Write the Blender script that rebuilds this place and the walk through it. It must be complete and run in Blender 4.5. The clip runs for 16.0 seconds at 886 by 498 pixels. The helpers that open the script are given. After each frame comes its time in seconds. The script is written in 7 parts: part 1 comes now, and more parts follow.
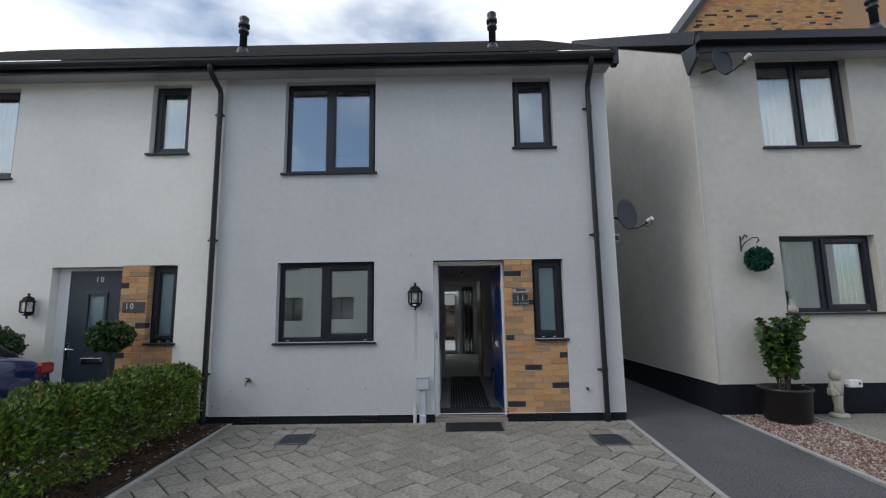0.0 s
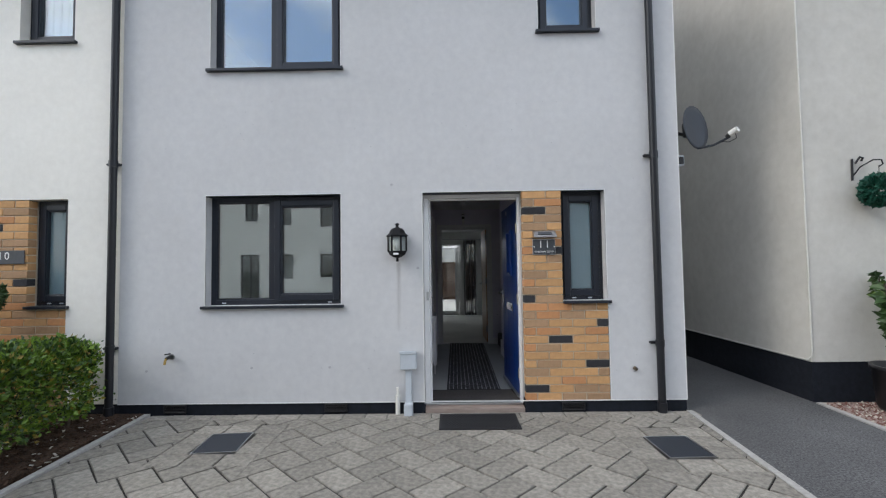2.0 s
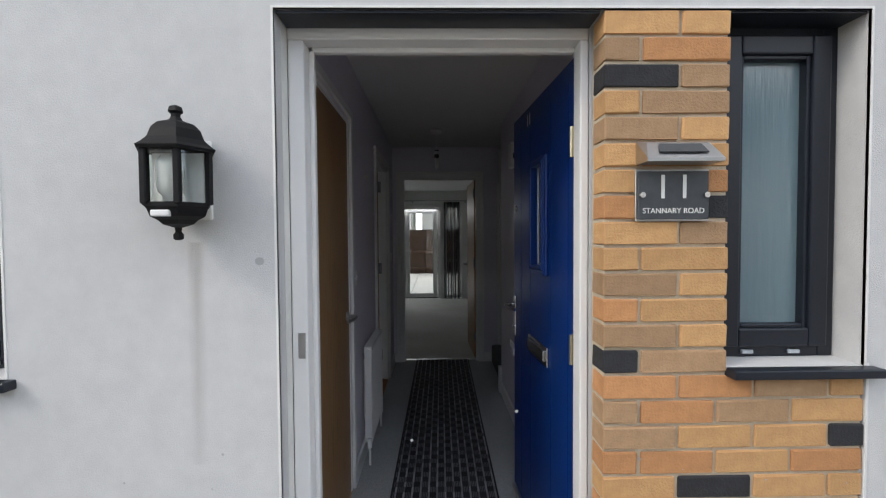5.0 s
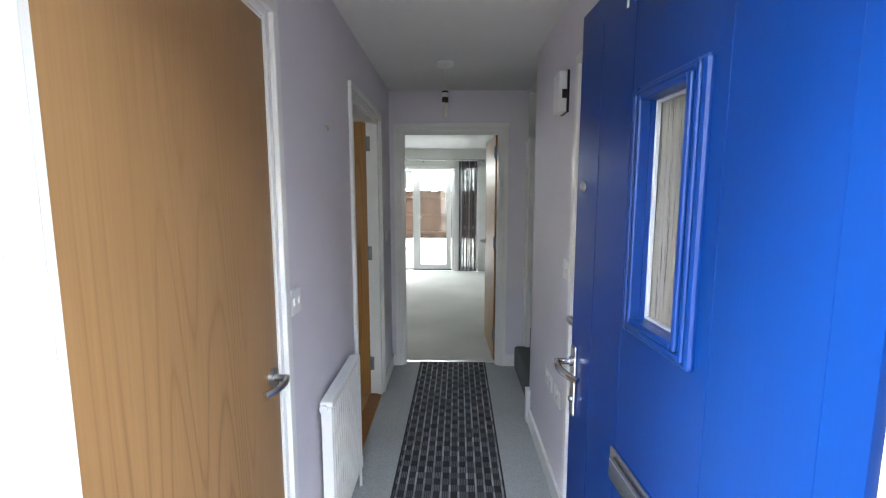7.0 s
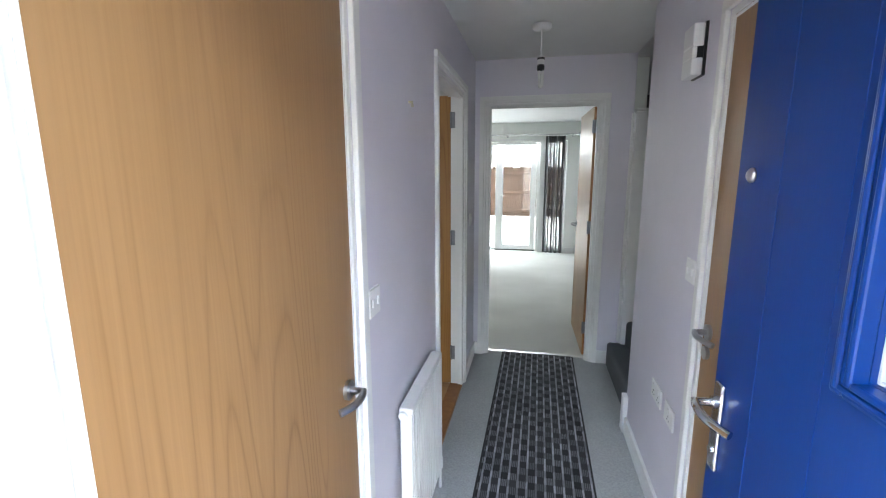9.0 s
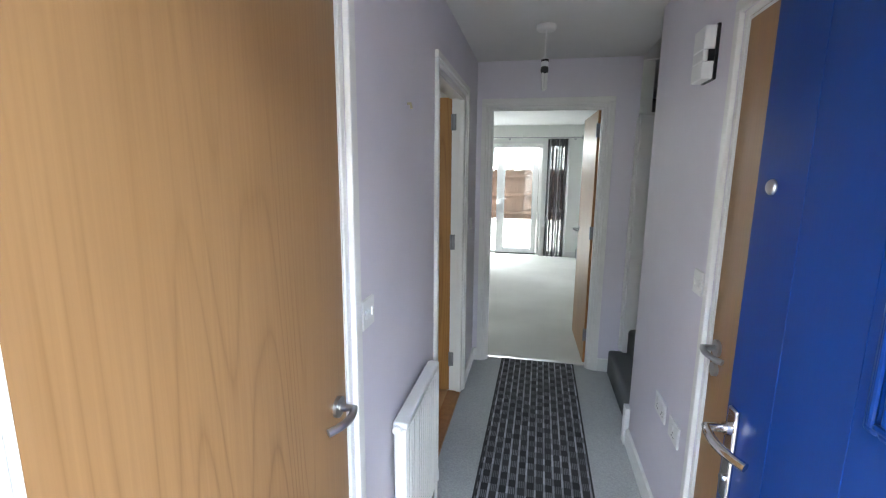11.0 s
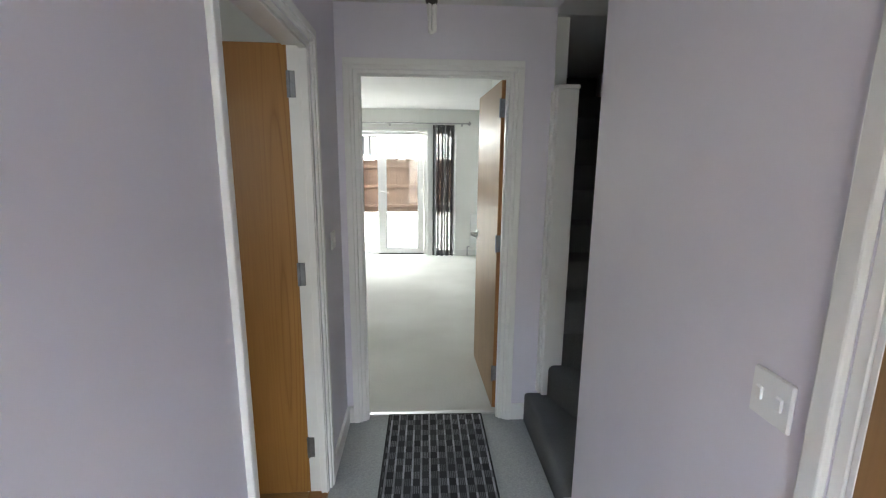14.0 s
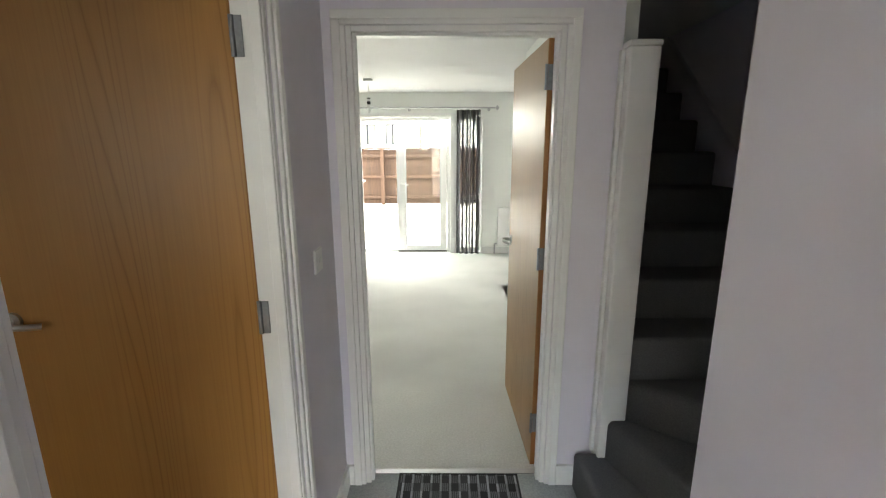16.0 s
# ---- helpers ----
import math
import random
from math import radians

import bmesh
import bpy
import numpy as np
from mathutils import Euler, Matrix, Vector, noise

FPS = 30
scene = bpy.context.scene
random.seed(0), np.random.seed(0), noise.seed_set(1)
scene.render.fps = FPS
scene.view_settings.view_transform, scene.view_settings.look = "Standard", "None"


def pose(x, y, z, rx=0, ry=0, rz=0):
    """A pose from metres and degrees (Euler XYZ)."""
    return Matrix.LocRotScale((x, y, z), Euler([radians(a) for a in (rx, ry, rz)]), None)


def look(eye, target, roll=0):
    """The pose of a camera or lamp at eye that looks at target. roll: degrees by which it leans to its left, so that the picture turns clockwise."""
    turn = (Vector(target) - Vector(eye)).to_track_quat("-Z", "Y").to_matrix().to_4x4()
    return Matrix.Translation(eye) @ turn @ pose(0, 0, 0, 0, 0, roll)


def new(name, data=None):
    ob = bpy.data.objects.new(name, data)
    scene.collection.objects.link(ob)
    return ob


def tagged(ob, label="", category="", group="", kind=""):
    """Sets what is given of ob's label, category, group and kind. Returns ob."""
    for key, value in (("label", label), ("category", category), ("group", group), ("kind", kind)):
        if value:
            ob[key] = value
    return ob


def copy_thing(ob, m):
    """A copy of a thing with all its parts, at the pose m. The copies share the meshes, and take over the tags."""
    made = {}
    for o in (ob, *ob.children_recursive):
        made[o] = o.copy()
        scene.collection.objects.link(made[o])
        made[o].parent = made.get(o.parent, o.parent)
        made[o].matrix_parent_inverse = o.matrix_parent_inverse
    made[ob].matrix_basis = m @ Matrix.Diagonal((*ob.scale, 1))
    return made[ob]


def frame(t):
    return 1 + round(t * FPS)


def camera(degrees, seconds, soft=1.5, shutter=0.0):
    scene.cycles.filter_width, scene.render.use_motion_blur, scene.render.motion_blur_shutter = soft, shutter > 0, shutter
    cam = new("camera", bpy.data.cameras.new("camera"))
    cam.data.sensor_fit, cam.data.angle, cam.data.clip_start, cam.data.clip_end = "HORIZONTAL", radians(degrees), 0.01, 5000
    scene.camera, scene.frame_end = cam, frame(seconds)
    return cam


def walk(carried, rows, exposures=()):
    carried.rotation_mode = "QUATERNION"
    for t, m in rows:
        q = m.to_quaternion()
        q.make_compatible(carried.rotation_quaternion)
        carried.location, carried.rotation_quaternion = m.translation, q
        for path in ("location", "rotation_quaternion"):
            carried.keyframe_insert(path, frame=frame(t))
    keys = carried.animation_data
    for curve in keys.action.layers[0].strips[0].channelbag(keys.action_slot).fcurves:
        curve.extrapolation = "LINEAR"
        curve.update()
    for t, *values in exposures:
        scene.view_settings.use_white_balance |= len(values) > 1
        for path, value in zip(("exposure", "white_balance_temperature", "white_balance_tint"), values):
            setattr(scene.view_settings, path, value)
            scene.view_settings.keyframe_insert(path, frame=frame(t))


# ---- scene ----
cam = camera(89.9, 16.0, soft=1.2)
PATH = [
    (0, (0.07, -5.817, 1.393), (0.051, -3.836, 1.665), -0.8),
    (0.5, (0.041, -5.525, 1.362), (0.018, -3.535, 1.565), -0.8),
    (1, (0.136, -5.085, 1.347), (0.095, -3.092, 1.513), -0.6),
    (1.5, (0.158, -4.644, 1.314), (0.121, -2.648, 1.436), -0.5),
    (2, (0.13, -4.152, 1.32), (0.1, -2.154, 1.409), -0.8),
    (2.5, (0.151, -3.63, 1.331), (0.129, -1.631, 1.39), -0.8),
    (3, (0.168, -3.123, 1.305), (0.171, -1.123, 1.34), -0.9),
    (3.5, (0.23, -2.635, 1.377), (0.245, -0.635, 1.376), -1.2),
    (4, (0.291, -2.14, 1.387), (0.327, -0.141, 1.392), -1.0),
    (4.5, (0.313, -1.676, 1.389), (0.349, 0.323, 1.368), -1.0),
    (5, (0.33, -1.27, 1.401), (0.364, 0.729, 1.338), -0.4),
    (5.2, (0.346, -1.102, 1.403), (0.373, 0.896, 1.32), 0.0),
    (7.3, (0.402, -0.114, 1.533), (0.345, 1.864, 1.245), -0.1),
    (7.5, (0.407, -0.054, 1.54), (0.34, 1.919, 1.224), -0.1),
    (8, (0.377, 0.048, 1.542), (0.289, 2.014, 1.185), -0.2),
    (8.5, (0.343, 0.039, 1.549), (0.096, 1.992, 1.191), -0.5),
    (8.7, (0.327, 0.019, 1.548), (-0.028, 1.954, 1.189), -0.6),
    (10.8, (0.327, 0.066, 1.556), (-0.123, 1.982, 1.205), 0.5),
    (11, (0.323, 0.083, 1.559), (-0.071, 2.012, 1.208), 0.5),
    (11.5, (0.324, 0.117, 1.556), (0.081, 2.071, 1.203), 0.7),
    (12, (0.307, 0.187, 1.546), (0.191, 2.151, 1.184), 0.3),
    (12.5, (0.313, 0.389, 1.537), (0.223, 2.353, 1.17), 0.1),
    (13, (0.314, 0.653, 1.561), (0.227, 2.615, 1.183), -0.1),
    (13.5, (0.31, 0.879, 1.546), (0.288, 2.841, 1.158), 0.4),
    (14, (0.303, 1.078, 1.569), (0.409, 3.036, 1.177), 0.5),
    (14.5, (0.337, 1.251, 1.553), (0.415, 3.206, 1.14), 0.4),
    (15, (0.367, 1.383, 1.567), (0.388, 3.336, 1.133), 0.4),
    (15.5, (0.35, 1.547, 1.566), (0.352, 3.5, 1.133), 0.1),
    (16, (0.334, 1.701, 1.572), (0.329, 3.651, 1.131), -0.2),
]
EXPOSURES = [(0.0, -0.55, 6250, 8.5), (1.0, -0.12, 6250, 8.5), (2.0, 0.10, 6350, 9), (4.0, 0.24, 6450, 9), (5.2, 0.45, 6650, 9), (6.2, 2.0, 6600, 7), (7.3, 3.65, 6500, 4.5), (7.9, 3.85, 6450, 4.5), (8.5, 3.72, 6350, 4.5),
             (11.0, 3.65, 6400, 4), (12.3, 3.65, 5950, 4), (13.0, 3.92, 6050, 4.5), (14.0, 3.82, 6800, 4.5), (16.0, 4.02, 7400, 4)]
walk(cam, [(t, look(eye, target, roll)) for t, eye, target, roll in PATH], EXPOSURES)

# ---- light ----
SUN_DIR = Vector((-0.8, -0.4, 0.75)).normalized()  # towards the sun
world = bpy.data.worlds.new("sky")
scene.world = world
world.use_nodes = True
wn, wl = world.node_tree.nodes, world.node_tree.links
wn.clear()
w_out, w_bg = wn.new("ShaderNodeOutputWorld"), wn.new("ShaderNodeBackground")
w_sky = wn.new("ShaderNodeTexSky")
w_sky.sky_type, w_sky.sun_disc = "NISHITA", False
w_sky.sun_elevation = math.asin(SUN_DIR.z)
w_sky.sun_rotation = math.atan2(SUN_DIR.x, SUN_DIR.y)
w_co, w_map = wn.new("ShaderNodeTexCoord"), wn.new("ShaderNodeMapping")
w_map.inputs["Scale"].default_value = (1.6, 1.6, 4.0)
w_noise, w_ramp, w_mix = wn.new("ShaderNodeTexNoise"), wn.new("ShaderNodeValToRGB"), wn.new("ShaderNodeMix")
w_noise.inputs["Scale"].default_value, w_noise.inputs["Detail"].default_value = 1.7, 7
w_ramp.color_ramp.elements[0].position, w_ramp.color_ramp.elements[1].position = 0.33, 0.58
w_mix.data_type = "RGBA"
w_mix.inputs["B"].default_value = (16.5, 16.8, 17.3, 1)
wl.new(w_co.outputs["Generated"], w_map.inputs["Vector"])
wl.new(w_map.outputs[0], w_noise.inputs["Vector"])
w_sep, w_lean = wn.new("ShaderNodeSeparateXYZ"), wn.new("ShaderNodeMath")  # cloud thickens towards the back of the house
w_lean.operation = "MULTIPLY_ADD"
w_lean.inputs[1].default_value = 0.09
wl.new(w_co.outputs["Generated"], w_sep.inputs[0])
wl.new(w_sep.outputs["Y"], w_lean.inputs[0])
wl.new(w_noise.outputs["Fac"], w_lean.inputs[2])
wl.new(w_lean.outputs[0], w_ramp.inputs["Fac"])
wl.new(w_ramp.outputs["Color"], w_mix.inputs["Factor"])
w_clear = wn.new("ShaderNodeVectorMath")  # clear air between the clouds
w_clear.operation = "SCALE"
w_clear.inputs["Scale"].default_value = 2.2
wl.new(w_sky.outputs[0], w_clear.inputs[0])
wl.new(w_clear.outputs[0], w_mix.inputs["A"])
wl.new(w_mix.outputs["Result"], w_bg.inputs["Color"])
w_bg.inputs["Strength"].default_value = 0.105
wl.new(w_bg.outputs[0], w_out.inputs["Surface"])
sun = new("sun", bpy.data.lights.new("sun", "SUN"))
sun.data.energy, sun.data.angle, sun.data.color = 0.9, radians(16), (1.0, 0.95, 0.87)
sun.matrix_world = look(SUN_DIR * 40, (0, 0, 0))
# fill lamp added at the head of the garden doors, boosting the sky's light
door_fill = new("garden_door_skylight", bpy.data.lights.new("garden_door_skylight", "AREA"))
door_fill.data.shape, door_fill.data.size, door_fill.data.size_y, door_fill.data.energy = "RECTANGLE", 1.45, 0.10, 2.2
door_fill.data.color = (0.94, 0.97, 1.0)
door_fill.matrix_world = look((-0.365, 8.30, 1.98), (-0.365, 7.64, 0.8))
# and a second one added inside the kitchen window to brighten that room
kitchen_fill = new("kitchen_window_skylight", bpy.data.lights.new("kitchen_window_skylight", "AREA"))
kitchen_fill.data.shape, kitchen_fill.data.size, kitchen_fill.data.size_y, kitchen_fill.data.energy = "RECTANGLE", 1.1, 0.85, 0.40
kitchen_fill.data.color = (0.94, 0.97, 1.0)
kitchen_fill.matrix_world = look((-1.73, 0.215, 1.55), (-1.4, 2.6, 1.1))


# ---- materials ----
def surf(name, col, col2=None, scale=8, rough=0.7, bump=0.0, bscale=60, metal=0.0, stretch=(1, 1, 1), rand=0.0, stain=0.0, spec=0.5, coat=0.0, bdist=0.004):
    """Two-scale colour variation, optional per-piece tint and fine relief, at real size."""
    m = bpy.data.materials.new(name)
    m.use_nodes = True
    n, l = m.node_tree.nodes, m.node_tree.links
    b = n["Principled BSDF"]
    co, mp = n.new("ShaderNodeTexCoord"), n.new("ShaderNodeMapping")
    mp.inputs["Scale"].default_value = stretch
    l.new(co.outputs["Object"], mp.inputs["Vector"])
    col2 = col2 or tuple(c * 0.88 for c in col)
    no = n.new("ShaderNodeTexNoise")
    no.inputs["Scale"].default_value, no.inputs["Detail"].default_value, no.inputs["Roughness"].default_value = scale, 6, 0.62
    l.new(mp.outputs[0], no.inputs["Vector"])
    ra = n.new("ShaderNodeValToRGB")
    ra.color_ramp.elements[0].position, ra.color_ramp.elements[1].position = 0.32, 0.68
    ra.color_ramp.elements[0].color, ra.color_ramp.elements[1].color = (*col2, 1), (*col, 1)
    l.new(no.outputs["Fac"], ra.inputs["Fac"])
    out = ra.outputs["Color"]
    if stain:
        big, hs = n.new("ShaderNodeTexNoise"), n.new("ShaderNodeMapRange")
        big.inputs["Scale"].default_value, big.inputs["Detail"].default_value = 0.9, 4
        l.new(co.outputs["Object"], big.inputs["Vector"])
        hs.inputs["From Min"].default_value, hs.inputs["From Max"].default_value = 0.3, 0.7
        hs.inputs["To Min"].default_value, hs.inputs["To Max"].default_value = 1 - stain, 1 + stain
        l.new(big.outputs["Fac"], hs.inputs["Value"])
        hv = n.new("ShaderNodeHueSaturation")
        l.new(hs.outputs[0], hv.inputs["Value"])
        l.new(out, hv.inputs["Color"])
        out = hv.outputs[0]
    if rand:
        oi, hs2, hv2 = n.new("ShaderNodeObjectInfo"), n.new("ShaderNodeMapRange"), n.new("ShaderNodeHueSaturation")
        hs2.inputs["To Min"].default_value, hs2.inputs["To Max"].default_value = 1 - rand, 1 + rand
        l.new(oi.outputs["Random"], hs2.inputs["Value"])
        l.new(hs2.outputs[0], hv2.inputs["Value"])
        l.new(out, hv2.inputs["Color"])
        out = hv2.outputs[0]
    l.new(out, b.inputs["Base Color"])
    b.inputs["Roughness"].default_value, b.inputs["Metallic"].default_value = rough, metal
    b.inputs["Specular IOR Level"].default_value, b.inputs["Coat Weight"].default_value = spec, coat
    if bump:
        nb, bu = n.new("ShaderNodeTexNoise"), n.new("ShaderNodeBump")
        nb.inputs["Scale"].default_value, nb.inputs["Detail"].default_value = bscale, 4
        l.new(mp.outputs[0], nb.inputs["Vector"])
        bu.inputs["Strength"].default_value, bu.inputs["Distance"].default_value = bump, bdist
        l.new(nb.outputs["Fac"], bu.inputs["Height"])
        l.new(bu.outputs[0], b.inputs["Normal"])
    return m


def oak(name, a, b2, rough=0.42, seed_=0.0):
    """Oak veneer running upright: fine pores and long cathedral loops from stretched growth rings."""
    m = bpy.data.materials.new(name)
    m.use_nodes = True
    n, l = m.node_tree.nodes, m.node_tree.links
    b = n["Principled BSDF"]
    co = n.new("ShaderNodeTexCoord")

    def field(sc, noise_scale, detail, off):
        mp, no = n.new("ShaderNodeMapping"), n.new("ShaderNodeTexNoise")
        mp.inputs["Scale"].default_value, mp.inputs["Location"].default_value = sc, (off, seed_, off)
        no.inputs["Scale"].default_value, no.inputs["Detail"].default_value = noise_scale, detail
        l.new(co.outputs["Object"], mp.inputs["Vector"])
        l.new(mp.outputs[0], no.inputs["Vector"])
        return no.outputs["Fac"]

    def calc(op, x, y):
        q = n.new("ShaderNodeMath")
        q.operation = op
        for k, v in enumerate((x, y)):
            if isinstance(v, (int, float)):
                q.inputs[k].default_value = v
            else:
                l.new(v, q.inputs[k])
        return q.outputs[0]
    rings = calc("PINGPONG", calc("MULTIPLY", field((5.2, 5.2, 0.26), 1.0, 0.6, 3.1), 21.0), 0.5)
    ring_line = calc("POWER", calc("MULTIPLY", rings, 2.0), 5.0)
    patch = calc("MULTIPLY", ring_line, calc("MINIMUM", calc("MAXIMUM", calc("MULTIPLY", calc("SUBTRACT", field((3.0, 3.0, 0.3), 1.0, 0.0, 7.7), 0.43), 7.0), 0.0), 1.0))
    pores = field((1, 1, 0.022), 150, 4, 0.0)
    drift = field((1, 1, 0.12), 5.0, 3, 1.7)
    fac = calc("ADD", calc("MULTIPLY", patch, 0.40), calc("ADD", calc("MULTIPLY", pores, 0.40), calc("MULTIPLY", drift, 0.45)))
    ra = n.new("ShaderNodeValToRGB")
    ra.color_ramp.elements[0].position, ra.color_ramp.elements[1].position = 0.28, 0.85
    ra.color_ramp.elements[0].color, ra.color_ramp.elements[1].color = (*a, 1), (*b2, 1)
    l.new(fac, ra.inputs["Fac"])
    l.new(ra.outputs["Color"], b.inputs["Base Color"])
    b.inputs["Roughness"].default_value = rough
    bu = n.new("ShaderNodeBump")
    bu.inputs["Strength"].default_value, bu.inputs["Distance"].default_value = 0.12, 0.001
    l.new(pores, bu.inputs["Height"])
    l.new(bu.outputs[0], b.inputs["Normal"])
    return m


def glass_mat(name, tint=(1, 1, 1), rough=0.0, wavy=0.0, clear=1.0, ior=1.5):
    m = bpy.data.materials.new(name)
    m.use_nodes = True
    n, l = m.node_tree.nodes, m.node_tree.links
    b = n["Principled BSDF"]
    b.inputs["Base Color"].default_value = (*tint, 1)
    b.inputs["Transmission Weight"].default_value, b.inputs["Roughness"].default_value, b.inputs["IOR"].default_value = clear, rough, ior
    if wavy:
        co, mp, no, bu = n.new("ShaderNodeTexCoord"), n.new("ShaderNodeMapping"), n.new("ShaderNodeTexNoise"), n.new("ShaderNodeBump")
        mp.inputs["Scale"].default_value = (70, 70, 6)
        l.new(co.outputs["Object"], mp.inputs["Vector"])
        l.new(mp.outputs[0], no.inputs["Vector"])
        no.inputs["Scale"].default_value = 1.0
        bu.inputs["Strength"].default_value, bu.inputs["Distance"].default_value = wavy, 0.01
        l.new(no.outputs["Fac"], bu.inputs["Height"])
        l.new(bu.outputs[0], b.inputs["Normal"])
    return m


def runner_mat(name):
    """Woven runner: dark and ribbed grey squares in columns parted by pale lengthwise lines."""
    m = bpy.data.materials.new(name)
    m.use_nodes = True
    n, l = m.node_tree.nodes, m.node_tree.links
    b = n["Principled BSDF"]
    co, sp = n.new("ShaderNodeTexCoord"), n.new("ShaderNodeSeparateXYZ")
    l.new(co.outputs["Object"], sp.inputs[0])

    def calc(op, x, y=0.0):
        q = n.new("ShaderNodeMath")
        q.operation = op
        for k, v in enumerate((x, y)):
            if isinstance(v, (int, float)):
                q.inputs[k].default_value = v
            else:
                l.new(v, q.inputs[k])
        return q.outputs[0]

    def rnd(x, y):
        cb, wn_ = n.new("ShaderNodeCombineXYZ"), n.new("ShaderNodeTexWhiteNoise")
        l.new(x, cb.inputs[0])
        l.new(y, cb.inputs[1])
        l.new(cb.outputs[0], wn_.inputs["Vector"])
        return wn_.outputs["Value"]
    u, v = calc("DIVIDE", sp.outputs["X"], 0.044), calc("DIVIDE", sp.outputs["Y"], 0.050)
    cu, fu, cv = calc("FLOOR", u), calc("FRACT", u), calc("FLOOR", v)
    line = calc("LESS_THAN", fu, 0.22)
    even = calc("MODULO", calc("ADD", calc("ADD", cu, cv), 400.0), 2.0)
    ribs = calc("LESS_THAN", calc("FRACT", calc("DIVIDE", sp.outputs["X"], 0.0088)), 0.5)
    r1, r2 = rnd(cu, cv), rnd(calc("ADD", cv, 31.0), cu)
    ribbed = calc("ADD", 0.028, calc("MULTIPLY", ribs, calc("ADD", 0.045, calc("MULTIPLY", r1, 0.085))))
    plain = calc("ADD", 0.012, calc("MULTIPLY", r1, 0.022))
    sq = calc("ADD", calc("MULTIPLY", even, ribbed), calc("MULTIPLY", calc("SUBTRACT", 1.0, even), plain))
    pale = calc("ADD", 0.10, calc("MULTIPLY", r2, 0.26))
    val = calc("ADD", calc("MULTIPLY", line, pale), calc("MULTIPLY", calc("SUBTRACT", 1.0, line), sq))
    no = n.new("ShaderNodeTexNoise")
    no.inputs["Scale"].default_value, no.inputs["Detail"].default_value = 260, 3
    l.new(co.outputs["Object"], no.inputs["Vector"])
    val = calc("MULTIPLY", val, calc("ADD", 0.45, calc("MULTIPLY", no.outputs["Fac"], 1.1)))
    cc = n.new("ShaderNodeCombineColor")
    l.new(val, cc.inputs[0])
    l.new(val, cc.inputs[1])
    l.new(calc("MULTIPLY", val, 1.10), cc.inputs[2])
    l.new(cc.outputs[0], b.inputs["Base Color"])
    b.inputs["Roughness"].default_value = 0.95
    bu = n.new("ShaderNodeBump")
    bu.inputs["Strength"].default_value, bu.inputs["Distance"].default_value = 0.8, 0.004
    l.new(val, bu.inputs["Height"])
    l.new(bu.outputs[0], b.inputs["Normal"])
    return m


M_RENDER = surf("grey_render", (0.60, 0.60, 0.60), (0.55, 0.55, 0.555), 14, 0.92, 0.55, 230, stain=0.05, bdist=0.003)
M_CREAM = surf("cream_render", (0.84, 0.82, 0.76), (0.79, 0.77, 0.71), 14, 0.92, 0.5, 230, stain=0.05, bdist=0.003)
M_GREIGE = surf("beige_render", (0.60, 0.58, 0.53), (0.54, 0.52, 0.47), 10, 0.92, 0.5, 230, stain=0.09, bdist=0.003)
M_BEAD = surf("white_bead", (0.78, 0.78, 0.76), rough=0.6)
M_PLINTH = surf("plinth_paint", (0.014, 0.017, 0.025), (0.008, 0.010, 0.014), 20, 0.8, 0.4, 120, spec=0.25)
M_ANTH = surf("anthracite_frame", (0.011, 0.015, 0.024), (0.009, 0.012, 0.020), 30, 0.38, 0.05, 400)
M_WHITE = surf("white_gloss", (0.80, 0.80, 0.79), (0.76, 0.76, 0.75), 6, 0.33)
M_UPVC = surf("white_upvc", (0.82, 0.82, 0.82), (0.79, 0.79, 0.79), 6, 0.3)
M_LILAC = surf("lilac_paint", (0.72, 0.695, 0.765), (0.69, 0.665, 0.735), 3, 0.62, 0.12, 260, stain=0.03, bdist=0.001)
M_ROOMWHITE = surf("white_paint", (0.86, 0.87, 0.84), (0.83, 0.84, 0.81), 3, 0.75, 0.1, 200, bdist=0.001)
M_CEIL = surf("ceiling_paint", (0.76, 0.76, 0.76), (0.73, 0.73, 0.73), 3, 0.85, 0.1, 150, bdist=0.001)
M_CARPET = surf("grey_carpet", (0.46, 0.475, 0.48), (0.33, 0.345, 0.35), 120, 1.0, 0.9, 320, stain=0.12)
M_CARPET2 = surf("pale_carpet", (0.64, 0.64, 0.612), (0.50, 0.50, 0.478), 100, 1.0, 0.9, 320, stain=0.16)
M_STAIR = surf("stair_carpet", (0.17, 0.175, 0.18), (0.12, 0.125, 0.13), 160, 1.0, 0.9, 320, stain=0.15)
M_COIR = surf("barrier_matting", (0.085, 0.075, 0.07), (0.05, 0.045, 0.042), 180, 1.0, 0.9, 300, stretch=(1, 3, 1))
M_RUNNER = runner_mat("runner_weave")
M_BIND = surf("black_binding", (0.02, 0.02, 0.022), rough=0.9)
M_OAK = oak("oak_veneer", (0.345, 0.200, 0.090), (0.205, 0.106, 0.040))
# same veneer as M_OAK, with the kitchen's warm light put into its colour
M_OAKWARMLIT = oak("warm_lit_oak_veneer", (0.40, 0.20, 0.055), (0.26, 0.115, 0.026), 0.4, 2.0)
M_OAKEDGE = surf("oak_edge", (0.36, 0.155, 0.045), (0.28, 0.115, 0.032), 30, 0.5, stretch=(1, 1, 0.05))
M_LAMINATE = oak("oak_laminate", (0.48, 0.27, 0.11), (0.33, 0.17, 0.06), 0.35, 5.0)
M_BLUE = surf("blue_grp_door", (0.001, 0.031, 0.185), (0.001, 0.027, 0.168), 5, 0.30, 0.12, 140, stretch=(1, 1, 0.06), bdist=0.001)
M_DGREY = surf("dark_grey_door", (0.034, 0.046, 0.064), rough=0.4)
